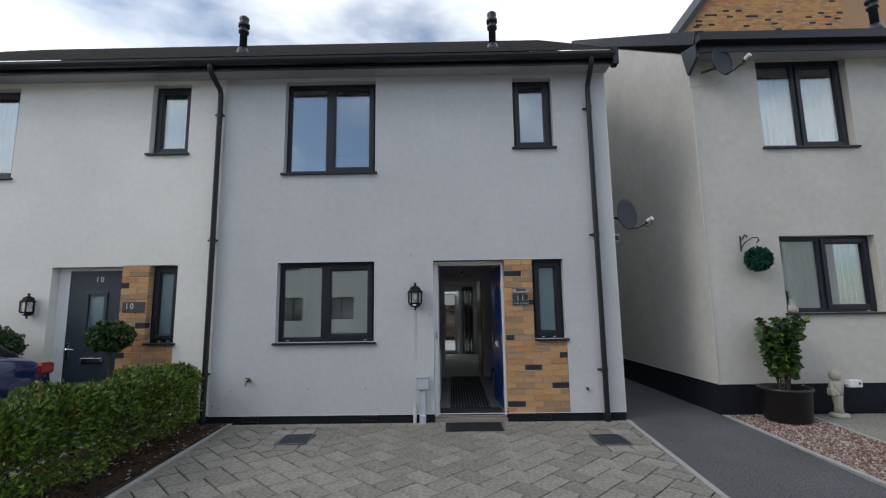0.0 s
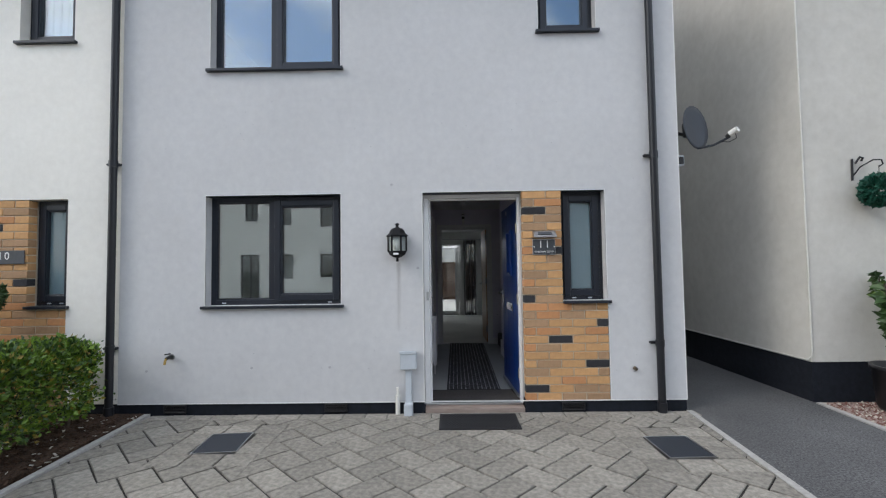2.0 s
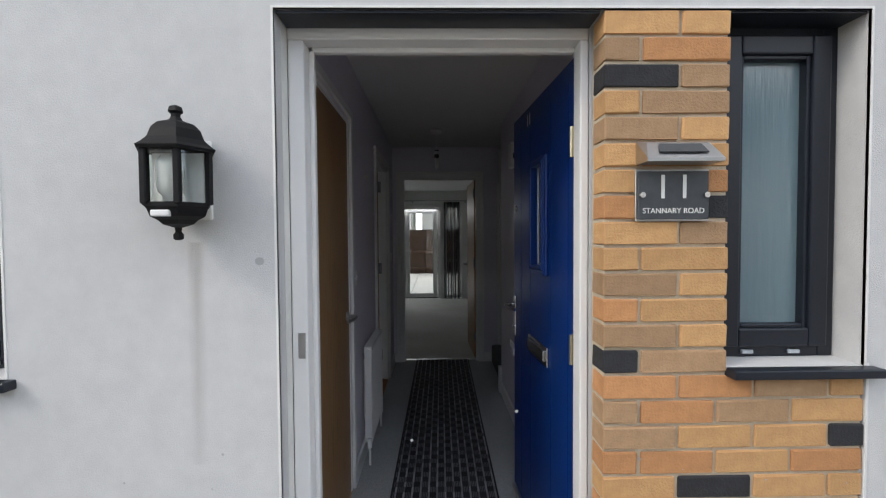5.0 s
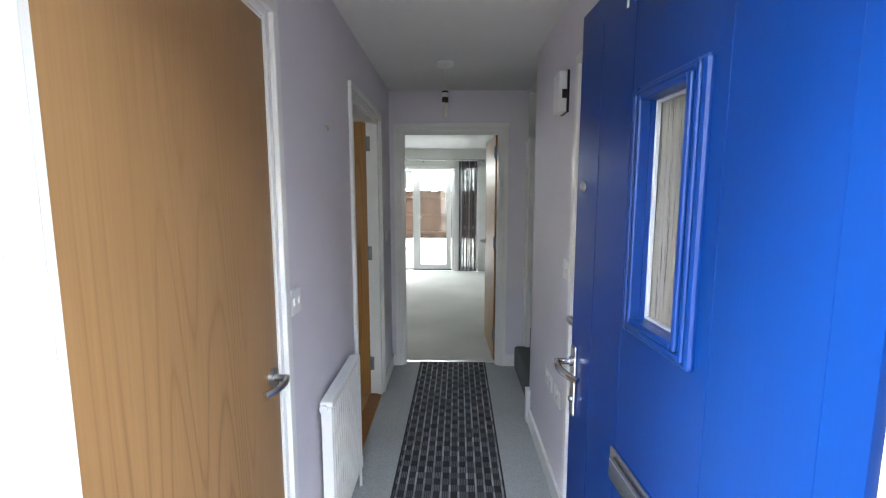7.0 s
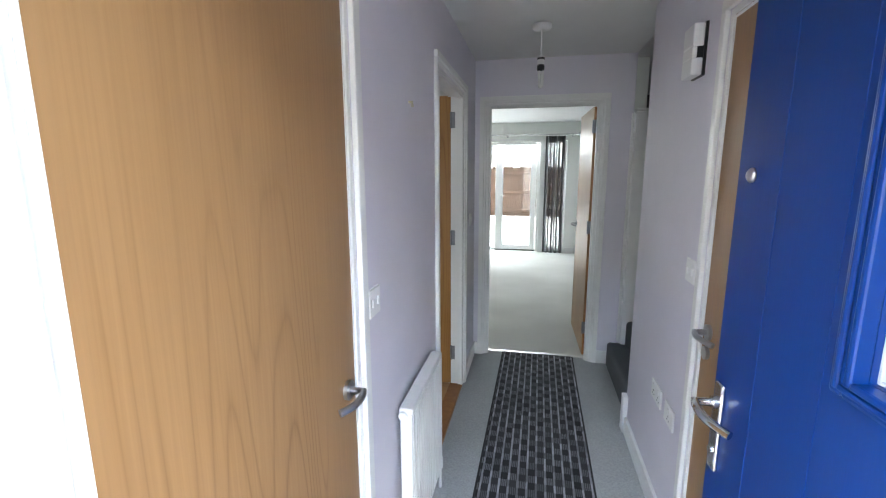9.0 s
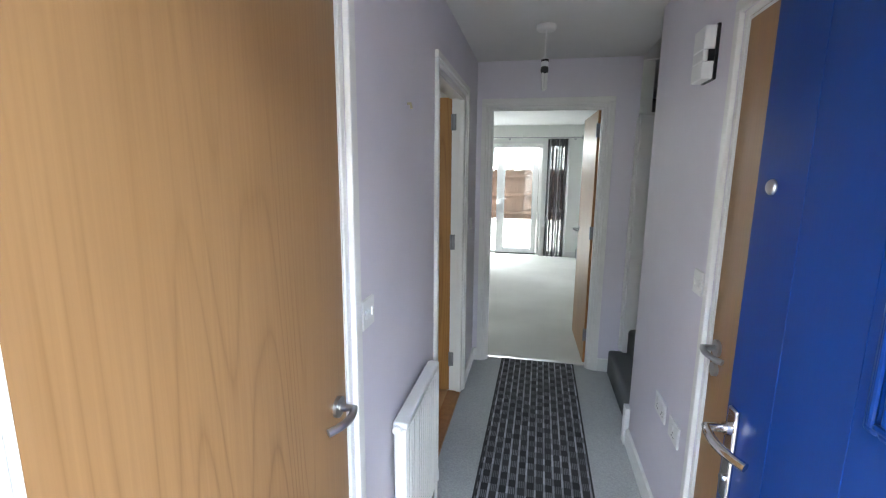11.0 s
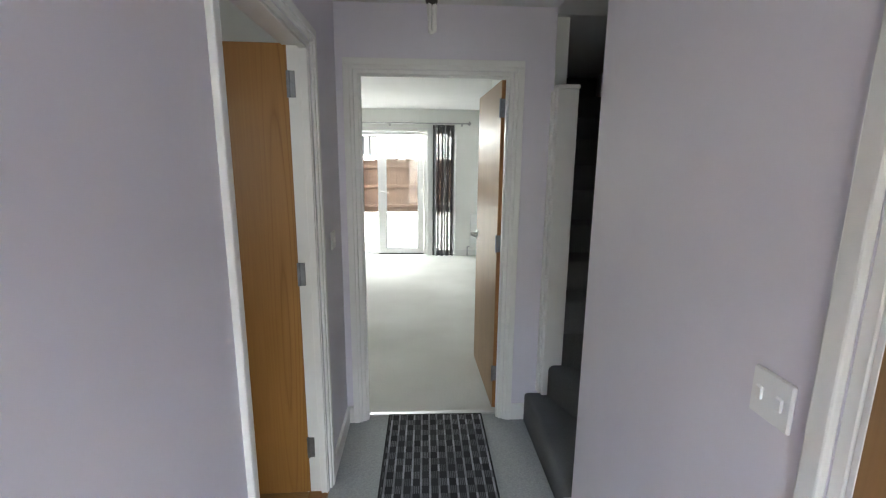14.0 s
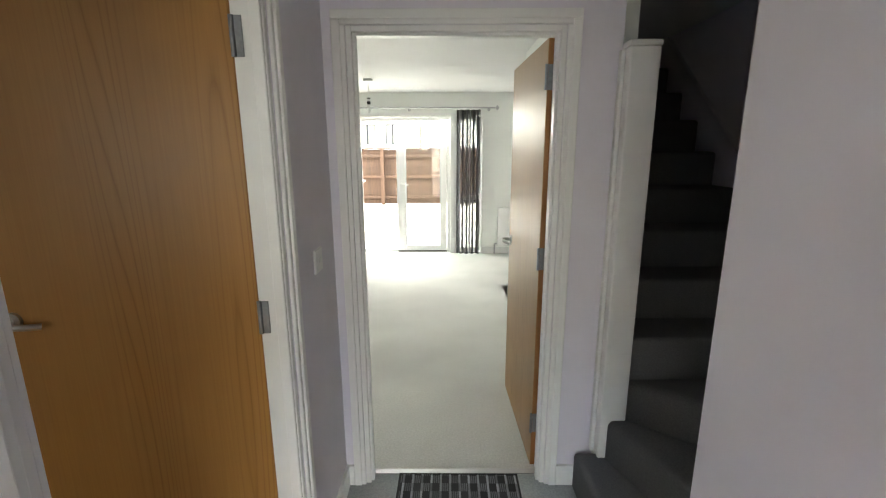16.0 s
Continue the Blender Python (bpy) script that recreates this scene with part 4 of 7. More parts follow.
def casing(name, horiz, plane, out, a0, a1, h, depth, label, sides="lr", w=0.064, plain=False):
    """Stepped white architrave and lining. horiz 'x': the wall faces y; 'y': it faces x. plane: wall face, out: +1 or -1, depth: into the wall."""
    bm = bmesh.new()

    def put(u0, u1, p0, p1, z0, z1, bv=0.003):
        p0, p1 = sorted((p0, p1))
        if horiz == "x":
            add_box(bm, u0, u1, p0, p1, z0, z1, bv)
        else:
            add_box(bm, p0, p1, u0, u1, z0, z1, bv)
    for d, lo, hi in (((0.016, 0.0, w),) if plain else ((0.019, 0.018, w), (0.012, 0.0, 0.022))):
        if "l" in sides:
            put(a0 - hi, a0 - lo, plane, plane + out * d, F, h + lo, 0.004)
        if "r" in sides:
            put(a1 + lo, a1 + hi, plane, plane + out * d, F, h + lo, 0.004)
        put(a0 - hi, a1 + hi, plane, plane + out * d, h + lo, h + hi, 0.004)
    put(a0, a0 + 0.022, plane, plane - out * depth, F, h, 0.002)
    put(a1 - 0.022, a1, plane, plane - out * depth, F, h, 0.002)
    put(a0 + 0.022, a1 - 0.022, plane, plane - out * depth, h - 0.022, h, 0.002)
    s0 = plane - out * (depth - 0.042 - 0.025)
    put(a0 + 0.022, a0 + 0.034, s0, s0 + out * 0.03, F, h - 0.022, 0.002)
    put(a1 - 0.034, a1 - 0.022, s0, s0 + out * 0.03, F, h - 0.022, 0.002)
    put(a0 + 0.034, a1 - 0.034, s0, s0 + out * 0.03, h - 0.034, h - 0.022, 0.002)
    return S(finish(name, bm, M_WHITE), label, "trim")


casing("architrave_end", "x", YB, -1, -0.035, 0.80, 2.024, 0.112, "white stepped architrave round the living-room doorway", w=0.052)
casing("architrave_store", "y", XL, 1, 0.332, 1.100, 2.02, 0.1, "white architrave round the cupboard door", w=0.042, plain=True)
casing("architrave_kitchen", "y", XL, 1, 2.112, 2.955, 2.02, 0.1, "white architrave round the kitchen doorway", w=0.050)
casing("architrave_cloakroom", "y", XR, -1, 0.853, 1.618, 2.02, 0.1, "white architrave round the cloakroom door", w=0.036, plain=True)

d = flat_door("store_door", "closed light oak veneered door with chrome lever", 0.718, grip=0.955)
d.matrix_basis = pose(XL - 0.044, 0.357, F, 0, 0, 90)
d = flat_door("cloakroom_door", "closed light oak veneered cloakroom door with thumb turn", 0.72, lock=True, grip=0.99)
d.matrix_basis = pose(XR + 0.004, 0.876, F, 0, 0, 90)
d = flat_door("kitchen_door", "oak veneered door coloured as if warmly lit, standing open into the kitchen", 0.762, mat=M_OAKWARMLIT, grip=1.06, plates=True)
d.matrix_basis = pose(-0.210, 2.930, F, 0, 0, 182)
d = flat_door("living_room_door", "oak veneered door opened back into the living room", 0.762, grip=1.01)
d.matrix_basis = pose(0.757, 3.622, F, 0, 0, 91.6)
d = flat_door("understairs_door", "white painted understairs door standing ajar", 0.6, handle=False)
for c in d.children:
    c.data.materials.clear()
    c.data.materials.append(M_WHITE if not c.name.startswith("hinge") else M_STEEL)
d.matrix_basis = pose(1.02, 5.92, F, 0, 0, 262)

S(box("wall_kitchen_lining", -2.9, -0.23, YB - 0.012, YB - 0.001, 0, 2.4, M_ROOMWHITE), "white painted kitchen side of the wall", "wall")
ku = empty("kitchen_unit", (-1.7, 3.2, F), label="white kitchen base unit with a pale worktop", category="cabinet")
box("carcass", -2.40, -1.0, 2.985, 3.49, F + 0.10, 0.865, M_WHITE, ku)
box("plinth", -2.40, -1.0, 3.03, 3.49, F, F + 0.10, M_WHITE, ku)
box("worktop", -2.42, -0.985, 2.95, 3.49, 0.868, 0.905, M_METERBOX, ku, 0.006)
for k in range(2):
    box("unit_door", -2.395 + k * 0.70, -1.705 + k * 0.70, 2.966, 2.984, F + 0.105, 0.855, M_WHITE, ku, 0.003)
    box("unit_handle", -1.80 + k * 0.70, -1.785 + k * 0.70, 2.938, 2.965, 0.66, 0.80, M_STEEL, ku, 0.003)
at_parent(ku)

# skirting
S(boxes("baseboard", [(XL, XL + 0.015, 1.144, 2.060, F, F + 0.10), (XL, XL + 0.015, 3.008, YB, F, F + 0.10), (XL + 0.015, -0.089, YB - 0.015, YB, F, F + 0.10), (0.854, 0.952, YB - 0.015, YB, F, F + 0.10), (XR - 0.015, XR, 1.656, 2.535, F, F + 0.10), (XR - 0.025, XR + 0.1, 2.535, 2.595, F, F + 0.22),
                      (-2.9, -1.17, LY - 0.015, LY, F, F + 0.10), (0.90, 1.95, LY - 0.015, LY, F, F + 0.10), (0.998, 1.013, 3.62, 5.3, F, F + 0.1)], M_WHITE), "white painted skirting board", "baseboard")


# ---- bricks beside the doors ----
def brick_mesh(w, mi):
    key = "brick_%d_%d" % (round(w * 1000), mi)
    if key in bpy.data.meshes:
        return bpy.data.meshes[key]
    bm = bmesh.new()
    add_box(bm, 0, w, 0, 0.09, 0, 0.065, 0.0045)
    rng = random.Random(mi * 100 + int(w * 1000))
    for v in bm.verts:
        v.co += Vector((rng.uniform(-1, 1), rng.uniform(-1, 1) * 1.3, rng.uniform(-1, 1))) * 0.0012
    m = bpy.data.meshes.new(key)
    bmesh.ops.recalc_face_normals(bm, faces=bm.faces[:])
    bm.to_mesh(m)
    bm.free()
    m.materials.append(BRICKS[mi])
    return m


def brick_panel(name, label, x0, xa, xb, ztop, zsill, zbot, kinds, sd):
    e = S(empty(name, (x0, 0, zbot)), label, "brickwork")
    back = wall("mortar", x0 + 0.004, xb - 0.003, 0.008, 0.105, zbot, ztop - 0.002, [(xa - 0.004, 9, -1, 1, zsill, 9)], M_MORTAR, e)
    rng = random.Random(sd)
    n = round((ztop - zbot) / 0.075)
    for r in range(n):
        z = ztop - 0.075 * (r + 1) + 0.005
        end = xa if z > zsill - 0.03 else xb
        x = x0
        first = 0.1025 if r % 2 else 0.215
        k = 0
        while x < end - 0.02:
            w = first if k == 0 else 0.215
            w = min(w, end - x)
            if end - x - w < 0.04:
                w = end - x
            mi = kinds.get((r, k))
            if mi is None:
                mi = rng.choices((0, 1, 2), (5, 1.4, 3))[0]
            o = new("brick", brick_mesh(round(w, 3), mi))
            o.parent = e
            o.matrix_basis = pose(x - x0, rng.uniform(-0.0015, 0.0015), z - zbot)
            x += w + 0.010
            k += 1
    back.matrix_parent_inverse = Matrix.Translation(e.location).inverted()
    return e


KIND = {(0, 0): 0, (0, 1): 0, (1, 0): 2, (1, 1): 1, (2, 0): 3, (2, 1): 2, (3, 0): 0, (3, 1): 2, (4, 0): 2, (4, 1): 0, (7, 1): 3, (8, 0): 0, (8, 1): 2, (10, 0): 2, (11, 0): 1, (12, 0): 2, (13, 0): 3, (13, 1): 2,
        (14, 0): 1, (14, 1): 1, (14, 2): 2, (16, 0): 2, (16, 3): 3, (18, 1): 3, (20, 0): 0, (20, 1): 0, (20, 2): 0, (21, 3): 3, (24, 0): 3, (24, 1): 0, (24, 2): 2}
brick_panel("brick_panel", "buff and brown brick panel with scattered black bricks", 0.815, 1.177, 1.588, 2.04, 1.0, 0.09, KIND, 7)
brick_panel("brick_panel", "buff brick panel beside the neighbour's door", -4.237, -3.879, -3.503, 2.03, 1.0, 0.08, {(3, 0): 3, (10, 1): 3, (13, 2): 3, (15, 0): 3, (7, 0): 2}, 9)


# ---- on the house front ----
def lantern(at, label):
    e = empty("wall_lantern", at, label=label, category="lantern")
    x, y, z = at
    c = (x, y - 0.085, z)
    k = 6
    lathe("cap", [(0.108, 0.250), (0.112, 0.258), (0.098, 0.268), (0.080, 0.285), (0.070, 0.312), (0.052, 0.330), (0.020, 0.342), (0.014, 0.352), (0.014, 0.362), (0.022, 0.368), (0.018, 0.380), (0.006, 0.386)], M_LANTERN, c, e, seg=k)
    lathe("base", [(0.006, 0.0), (0.015, 0.004), (0.016, 0.016), (0.009, 0.024), (0.011, 0.036), (0.045, 0.046), (0.058, 0.058), (0.078, 0.068), (0.086, 0.088), (0.092, 0.094), (0.092, 0.106)], M_LANTERN, c, e, seg=k)
    bm = bmesh.new()
    for i in range(k):
        a = math.pi / 3 * i
        px, py = c[0] + 0.090 * math.cos(a), c[1] + 0.090 * math.sin(a)
        add_box(bm, px - 0.009, px + 0.009, py - 0.009, py + 0.009, z + 0.10, z + 0.256, 0.003)
    finish("bars", bm, M_LANTERN, e)
    for i in range(k):
        a0, a1 = math.pi / 3 * i, math.pi / 3 * (i + 1)
        bm = bmesh.new()
        ps = [(c[0] + 0.086 * math.cos(a), c[1] + 0.086 * math.sin(a)) for a in (a0, a1)]
        vs = [bm.verts.new((px, py, zz)) for zz in (z + 0.104, z + 0.252) for px, py in ps]
        bm.faces.new((vs[0], vs[1], vs[3], vs[2]))
        o = finish("pane", bm, M_GLASS, e)
        o.modifiers.new("thick", "SOLIDIFY").thickness = 0.003
        o.visible_shadow = False
    lathe("bulb", [(0.018, 0.104), (0.018, 0.125), (0.030, 0.135), (0.034, 0.165), (0.034, 0.215), (0.022, 0.235), (0.006, 0.242)], M_BULB, (c[0], c[1] - 0.036, c[2]), e, seg=16)
    box("reflector", c[0] - 0.072, c[0] + 0.072, c[1] + 0.004, c[1] + 0.012, z + 0.106, z + 0.25, M_UPVC, e)
    box("sensor", c[0] - 0.03, c[0] + 0.02, c[1] - 0.082, c[1] - 0.05, z + 0.066, z + 0.084, M_UPVC, e, 0.004)
    box("back_plate", x - 0.062, x + 0.062, y - 0.016, y - 0.0005, z + 0.06, z + 0.30, M_BULB, e, 0.006)
    at_parent(e)
    return e


lan = lantern((-0.352, 0, 1.392), "black coach lantern with clear panes on the render")
lan.scale = (0.92, 0.92, 0.92)
copy_thing(lan, pose(-5.385, 0, 1.355) @ Matrix.Scale(0.92, 4))

bm = bmesh.new()
vs = [bm.verts.new(p) for p in ((-0.03, 0, -0.32), (0.03, 0, -0.32), (0.03, 0, 0.32), (-0.03, 0, 0.32))]
bm.faces.new(vs)
streak = finish("rain_streak", bm, M_RUST)
streak.location = (-0.350, -0.0008, 1.065)
nn, ll = M_RUST.node_tree.nodes, M_RUST.node_tree.links
s_co, s_sep, s_map, s_no = nn.new("ShaderNodeTexCoord"), nn.new("ShaderNodeSeparateXYZ"), nn.new("ShaderNodeMapping"), nn.new("ShaderNodeTexNoise")
s_map.inputs["Scale"].default_value, s_no.inputs["Scale"].default_value, s_no.inputs["Detail"].default_value = (60, 1, 5), 1.0, 4
ll.new(s_co.outputs["Object"], s_sep.inputs[0])
ll.new(s_co.outputs["Object"], s_map.inputs["Vector"])
ll.new(s_map.outputs[0], s_no.inputs["Vector"])


def stain_calc(op, x, y):
    q = nn.new("ShaderNodeMath")
    q.operation, q.use_clamp = op, op == "SUBTRACT"
    for k, v in enumerate((x, y)):
        if isinstance(v, (int, float)):
            q.inputs[k].default_value = v
        else:
            ll.new(v, q.inputs[k])
    return q.outputs[0]


across = stain_calc("SUBTRACT", 1.0, stain_calc("MULTIPLY", stain_calc("ABSOLUTE", s_sep.outputs["X"], 0.0), 36.0))
down = stain_calc("ADD", 0.55, s_sep.outputs["Z"])
ll.new(stain_calc("MULTIPLY", stain_calc("MULTIPLY", across, down), stain_calc("MULTIPLY", s_no.outputs["Fac"], 0.62)), nn["Principled BSDF"].inputs["Alpha"])
streak.visible_shadow = False
tagged(streak, "faint brown rain streak on the render below the lantern", "stain")

pq = empty("house_plaque", (1.008, -0.004, 1.44), label="slate house number plaque fixed to the bricks", category="sign")
box("plate", 0.907, 1.109, -0.016, -0.008, 1.442, 1.578, M_PLAQUE, pq, 0.001)
box("clear_cover", 0.902, 1.114, -0.008, -0.004, 1.436, 1.584, M_STEEL, pq, 0.001)
for xx in (0.916, 1.100):
    tube("stud", [(xx, -0.004, 1.51), (xx, -0.026, 1.51)], 0.008, M_CHROME, pq, 16)
at_parent(pq)
for k in (-1, 1):
    words("number", "1", 0.098, pose(1.008 + 0.031 * k, -0.0165, 1.53, 90), M_LETTER, pq)
words("road_name", "STANNARY ROAD", 0.0215, pose(1.008, -0.0165, 1.465, 90), M_LETTER, pq)
sl = empty("solar_light", (1.01, -0.004, 1.595), label="steel solar light with dark panel above the plaque", category="lamp")
bm = bmesh.new()
vs = [bm.verts.new(p) for p in ((0.905, -0.004, 1.597), (1.117, -0.004, 1.597), (1.117, -0.075, 1.597), (0.905, -0.075, 1.597), (0.905, -0.004, 1.662), (1.117, -0.004, 1.662), (1.100, -0.030, 1.655), (0.922, -0.030, 1.655), (0.905, -0.075, 1.606), (1.117, -0.075, 1.606))]
for q in ((3, 2, 1, 0), (4, 5, 6, 7), (7, 6, 9, 8), (8, 9, 2, 3), (0, 1, 5, 4), (1, 2, 9, 6, 5), (3, 0, 4, 7, 8)):
    bm.faces.new([vs[i] for i in q])
finish("housing", bm, M_STEEL, sl)
bm = bmesh.new()
vs = [bm.verts.new(p) for p in ((0.952, -0.0400, 1.6475), (1.070, -0.0400, 1.6475), (1.078, -0.0640, 1.6215), (0.944, -0.0640, 1.6215))]
bm.faces.new(vs)
o = finish("panel", bm, M_PLAQUE, sl)
o.modifiers.new("thick", "SOLIDIFY").thickness = 0.004
at_parent(sl)

mb = empty("supply_box", (-0.265, 0, 0.0), label="grey plastic supply box with duct down the wall", category="meter box")
box("body", -0.338, -0.19, -0.075, -0.001, 0.405, 0.562, M_METERBOX, mb, 0.008)
box("lid", -0.342, -0.186, -0.082, -0.070, 0.545, 0.572, M_METERBOX, mb, 0.004)
box("duct", -0.292, -0.236, -0.045, -0.001, 0.02, 0.405, M_METERBOX, mb, 0.006)
bm = bmesh.new()
add_box(bm, -0.305, -0.225, -0.10, -0.002, -0.01, 0.10, 0.012)
finish("boot", bm, M_METERBOX, mb)
tube("waste_pipe", [(-0.365, -0.035, -0.01), (-0.365, -0.035, 0.17)], 0.021, M_CABLE, mb, 16)
tube("pipe_cap", [(-0.365, -0.035, 0.17), (-0.365, -0.035, 0.24)], 0.0125, M_CABLE, mb, 16)
at_parent(mb)

tp = empty("garden_tap", (-2.48, 0, 0.5), label="black garden tap with yellow spout on the wall", category="tap")
tube("body", [(-2.48, 0, 0.535), (-2.48, -0.06, 0.535), (-2.485, -0.085, 0.528)], 0.014, M_BLACK, tp, 12)
tube("spout", [(-2.485, -0.08, 0.53), (-2.49, -0.092, 0.50), (-2.492, -0.094, 0.478)], 0.011, M_TAP, tp, 12)
tube("lever", [(-2.51, -0.065, 0.566), (-2.46, -0.055, 0.57)], 0.006, M_BLACK, tp, 8)
tube("flange", [(-2.48, -0.001, 0.535), (-2.48, -0.012, 0.535)], 0.024, M_STEEL, tp, 16)
at_parent(tp)
plug = tube("wall_plug", [(1.815, 0.0, 0.385), (1.815, -0.035, 0.383)], 0.017, M_TWIG)
tagged(plug, "small brown overflow stub in the render", "pipe stub")
for i, (vx, vz) in enumerate(((-0.945, 0.045), (1.25, 0.04), (-2.45, 0.045))):
    e = empty("air_brick", (vx, 0, vz), label="black plastic air brick in the plinth", category="vent", group="air bricks in the plinth")
    bm = bmesh.new()
    ring(bm, vx - 0.105, vx + 0.105, -0.004, 0.012, vz - 0.035, vz + 0.04, 0.010, 0.002)
    finish("surround", bm, M_BLACK, e)
    bm = bmesh.new()
    for k in range(4):
        add_box(bm, vx - 0.095, vx + 0.095, 0.001, 0.010, vz - 0.022 + k * 0.014, vz - 0.014 + k * 0.014)
    finish("louvre", bm, M_BLACK, e)
    at_parent(e)
bm = bmesh.new()
random.seed(12)
for i in range(60):
    x, z = random.uniform(-2.8, 1.9), random.choice((random.uniform(0.3, 0.9), random.uniform(2.1, 3.1)))
    r = random.uniform(0.002, 0.006)
    vs = [bm.verts.new((x + r * random.uniform(0.6, 1.3) * math.cos(a), -0.0012, z + r * math.sin(a))) for a in (0.2, 1.3, 2.4, 3.6, 4.9)]
    bm.faces.new(vs)
for x, z in ((-1.73, 0.42), (-1.0, 0.42), (-2.72, 0.40), (-0.17, 1.33), (-0.41, 2.12)):
    vs = [bm.verts.new((x + 0.014 * math.cos(a), -0.0015, z + 0.012 * math.sin(a))) for a in (0, 0.9, 1.7, 2.6, 3.5, 4.4, 5.3)]
    bm.faces.new(vs)
tagged(finish("render_marks", bm, M_SOFFIT), "small filled holes and specks on the render", "marks", kind="stuff")


def downpipe(x, label, y=-0.055):
    e = empty("downpipe", (x, y, 0), label=label, category="downpipe")
    tube("pipe", [(x, y, 0.03), (x, y, 4.38), (x, y - 0.02, 4.44), (x - 0.015, -0.28, 4.56), (x - 0.02, -0.325, 4.62), (x - 0.02, -0.325, 4.68)], 0.034, M_GUTTER, e, 16)
    for z in (0.62, 2.35, 4.10):
        tube("collar", [(x, y, z - 0.03), (x, y, z + 0.03)], 0.039, M_GUTTER, e, 16)
        bm = bmesh.new()
        add_box(bm, x - 0.075, x + 0.045, y + 0.02, -0.001, z - 0.012, z + 0.012, 0.003)
        finish("bracket", bm, M_GUTTER, e)
        tube("screw", [(x - 0.07, -0.002, z), (x - 0.07, -0.04, z)], 0.009, M_GUTTER, e, 8)
    tube("shoe", [(x, y, 0.09), (x, y, 0.0)], 0.042, M_GUTTER, e, 16)
    return at_parent(e)


downpipe(2.03, "black round downpipe fixed to the render")
downpipe(-3.03, "black round downpipe between the two houses")


def flue(at, label):
    e = empty("roof_vent", at, label=label, category="vent pipe")
    lathe("slate", [(0.13, -0.12), (0.10, 0.0), (0.075, 0.08)], M_GUTTER, at, e, 20)
    lathe("pipe", [(0.055, 0.0), (0.055, 0.34), (0.078, 0.35), (0.078, 0.39), (0.055, 0.41), (0.055, 0.44), (0.085, 0.45), (0.085, 0.50), (0.06, 0.53), (0.07, 0.56), (0.075, 0.60), (0.03, 0.64)], M_GUTTER, at, e, 20)
    return at_parent(e)


fl = flue((0.825, 0.62, 5.40), "black vent terminal standing on the tiled roof")
copy_thing(fl, pose(-3.087, 0.62, 5.41))
copy_thing(fl, pose(6.70, 0.55, 5.56))


def dish(at, turn, label, arm_to):
    """A dark satellite dish: shallow bowl, feed arm and wall bracket."""
    e = empty("satellite_dish", at, label=label, category="satellite dish")
    bm = bmesh.new()
    seg, rr = 20, 5
    rows = []
    for i in range(rr + 1):
        r = 0.200 * i / rr
        rows.append([bm.verts.new((r * math.cos(2 * math.pi * k / seg) * 0.92, 0.6 * r * r - 0.03, r * math.sin(2 * math.pi * k / seg) * 1.08)) for k in range(seg)] if i else [bm.verts.new((0, -0.03, 0))])
    for k in range(seg):
        bm.faces.new((rows[0][0], rows[1][k], rows[1][(k + 1) % seg]))
    for a, b in zip(rows[1:], rows[2:]):
        for k in range(seg):
            bm.faces.new((a[k], b[k], b[(k + 1) % seg], a[(k + 1) % seg]))
    bowl = finish("bowl", bm, M_DISH, e, True)
    bowl.modifiers.new("thick", "SOLIDIFY").thickness = 0.006
    tube("arm", [(0, -0.01, -0.205), (0, 0.14, -0.225), (0, 0.29, -0.20)], 0.011, M_DISH, e, 10)
    tube("receiver", [(0, 0.295, -0.175), (0, 0.365, -0.155)], 0.027, M_CABLE, e, 14)
    tube("receiver_neck", [(0, 0.265, -0.195), (0, 0.305, -0.17)], 0.02, M_BLACK, e, 12)
    tube("lead", [(0, 0.34, -0.17), (0.01, 0.35, -0.235), (0.005, 0.28, -0.245), (0, 0.22, -0.22)], 0.004, M_BLACK, e, 6)
    tube("mast", [(0, -0.05, 0.0), (0, -0.12, -0.03), *arm_to], 0.018, M_BLACK, e, 12)
    box("clamp", -0.05, 0.05, -0.11, -0.04, -0.07, 0.07, M_BLACK, e, 0.008)
    e.matrix_basis = pose(*at, 5, 0, turn)
    return e


dish((2.50, 0.07, 2.635), -152, "dark grey satellite dish on the house side wall", [(0.12, -0.14, -0.02), (0.20, -0.12, -0.02)])
dish((3.88, -0.10, 4.72), -161, "dark grey satellite dish on the far house corner", [(0.08, -0.27, -0.02)])
cb = tube("aerial_cable", [(3.94, RY - 0.006, 4.56), (3.80, RY - 0.006, 4.53), (3.60, RY - 0.006, 4.51), (3.584, RY - 0.006, 4.45), (3.584, RY - 0.006, 0.45), (3.566, RY + 0.03, 0.395), (3.568, RY + 1.4, 0.395), (3.568, RY + 5, 0.395)], 0.006, M_CABLE)
tagged(cb, "white aerial cable clipped down the house corner", "cable")
vb = empty("wall_vent", (2.285, 0.3, 2.33), label="small grey vent cowl on the side wall", category="vent")
box("cowl", 2.286, 2.36, 0.03, 0.13, 2.26, 2.36, M_METERBOX, vb, 0.01)
box("grille", 2.30, 2.35, 0.026, 0.032, 2.275, 2.345, M_BLACK, vb)
at_parent(vb)

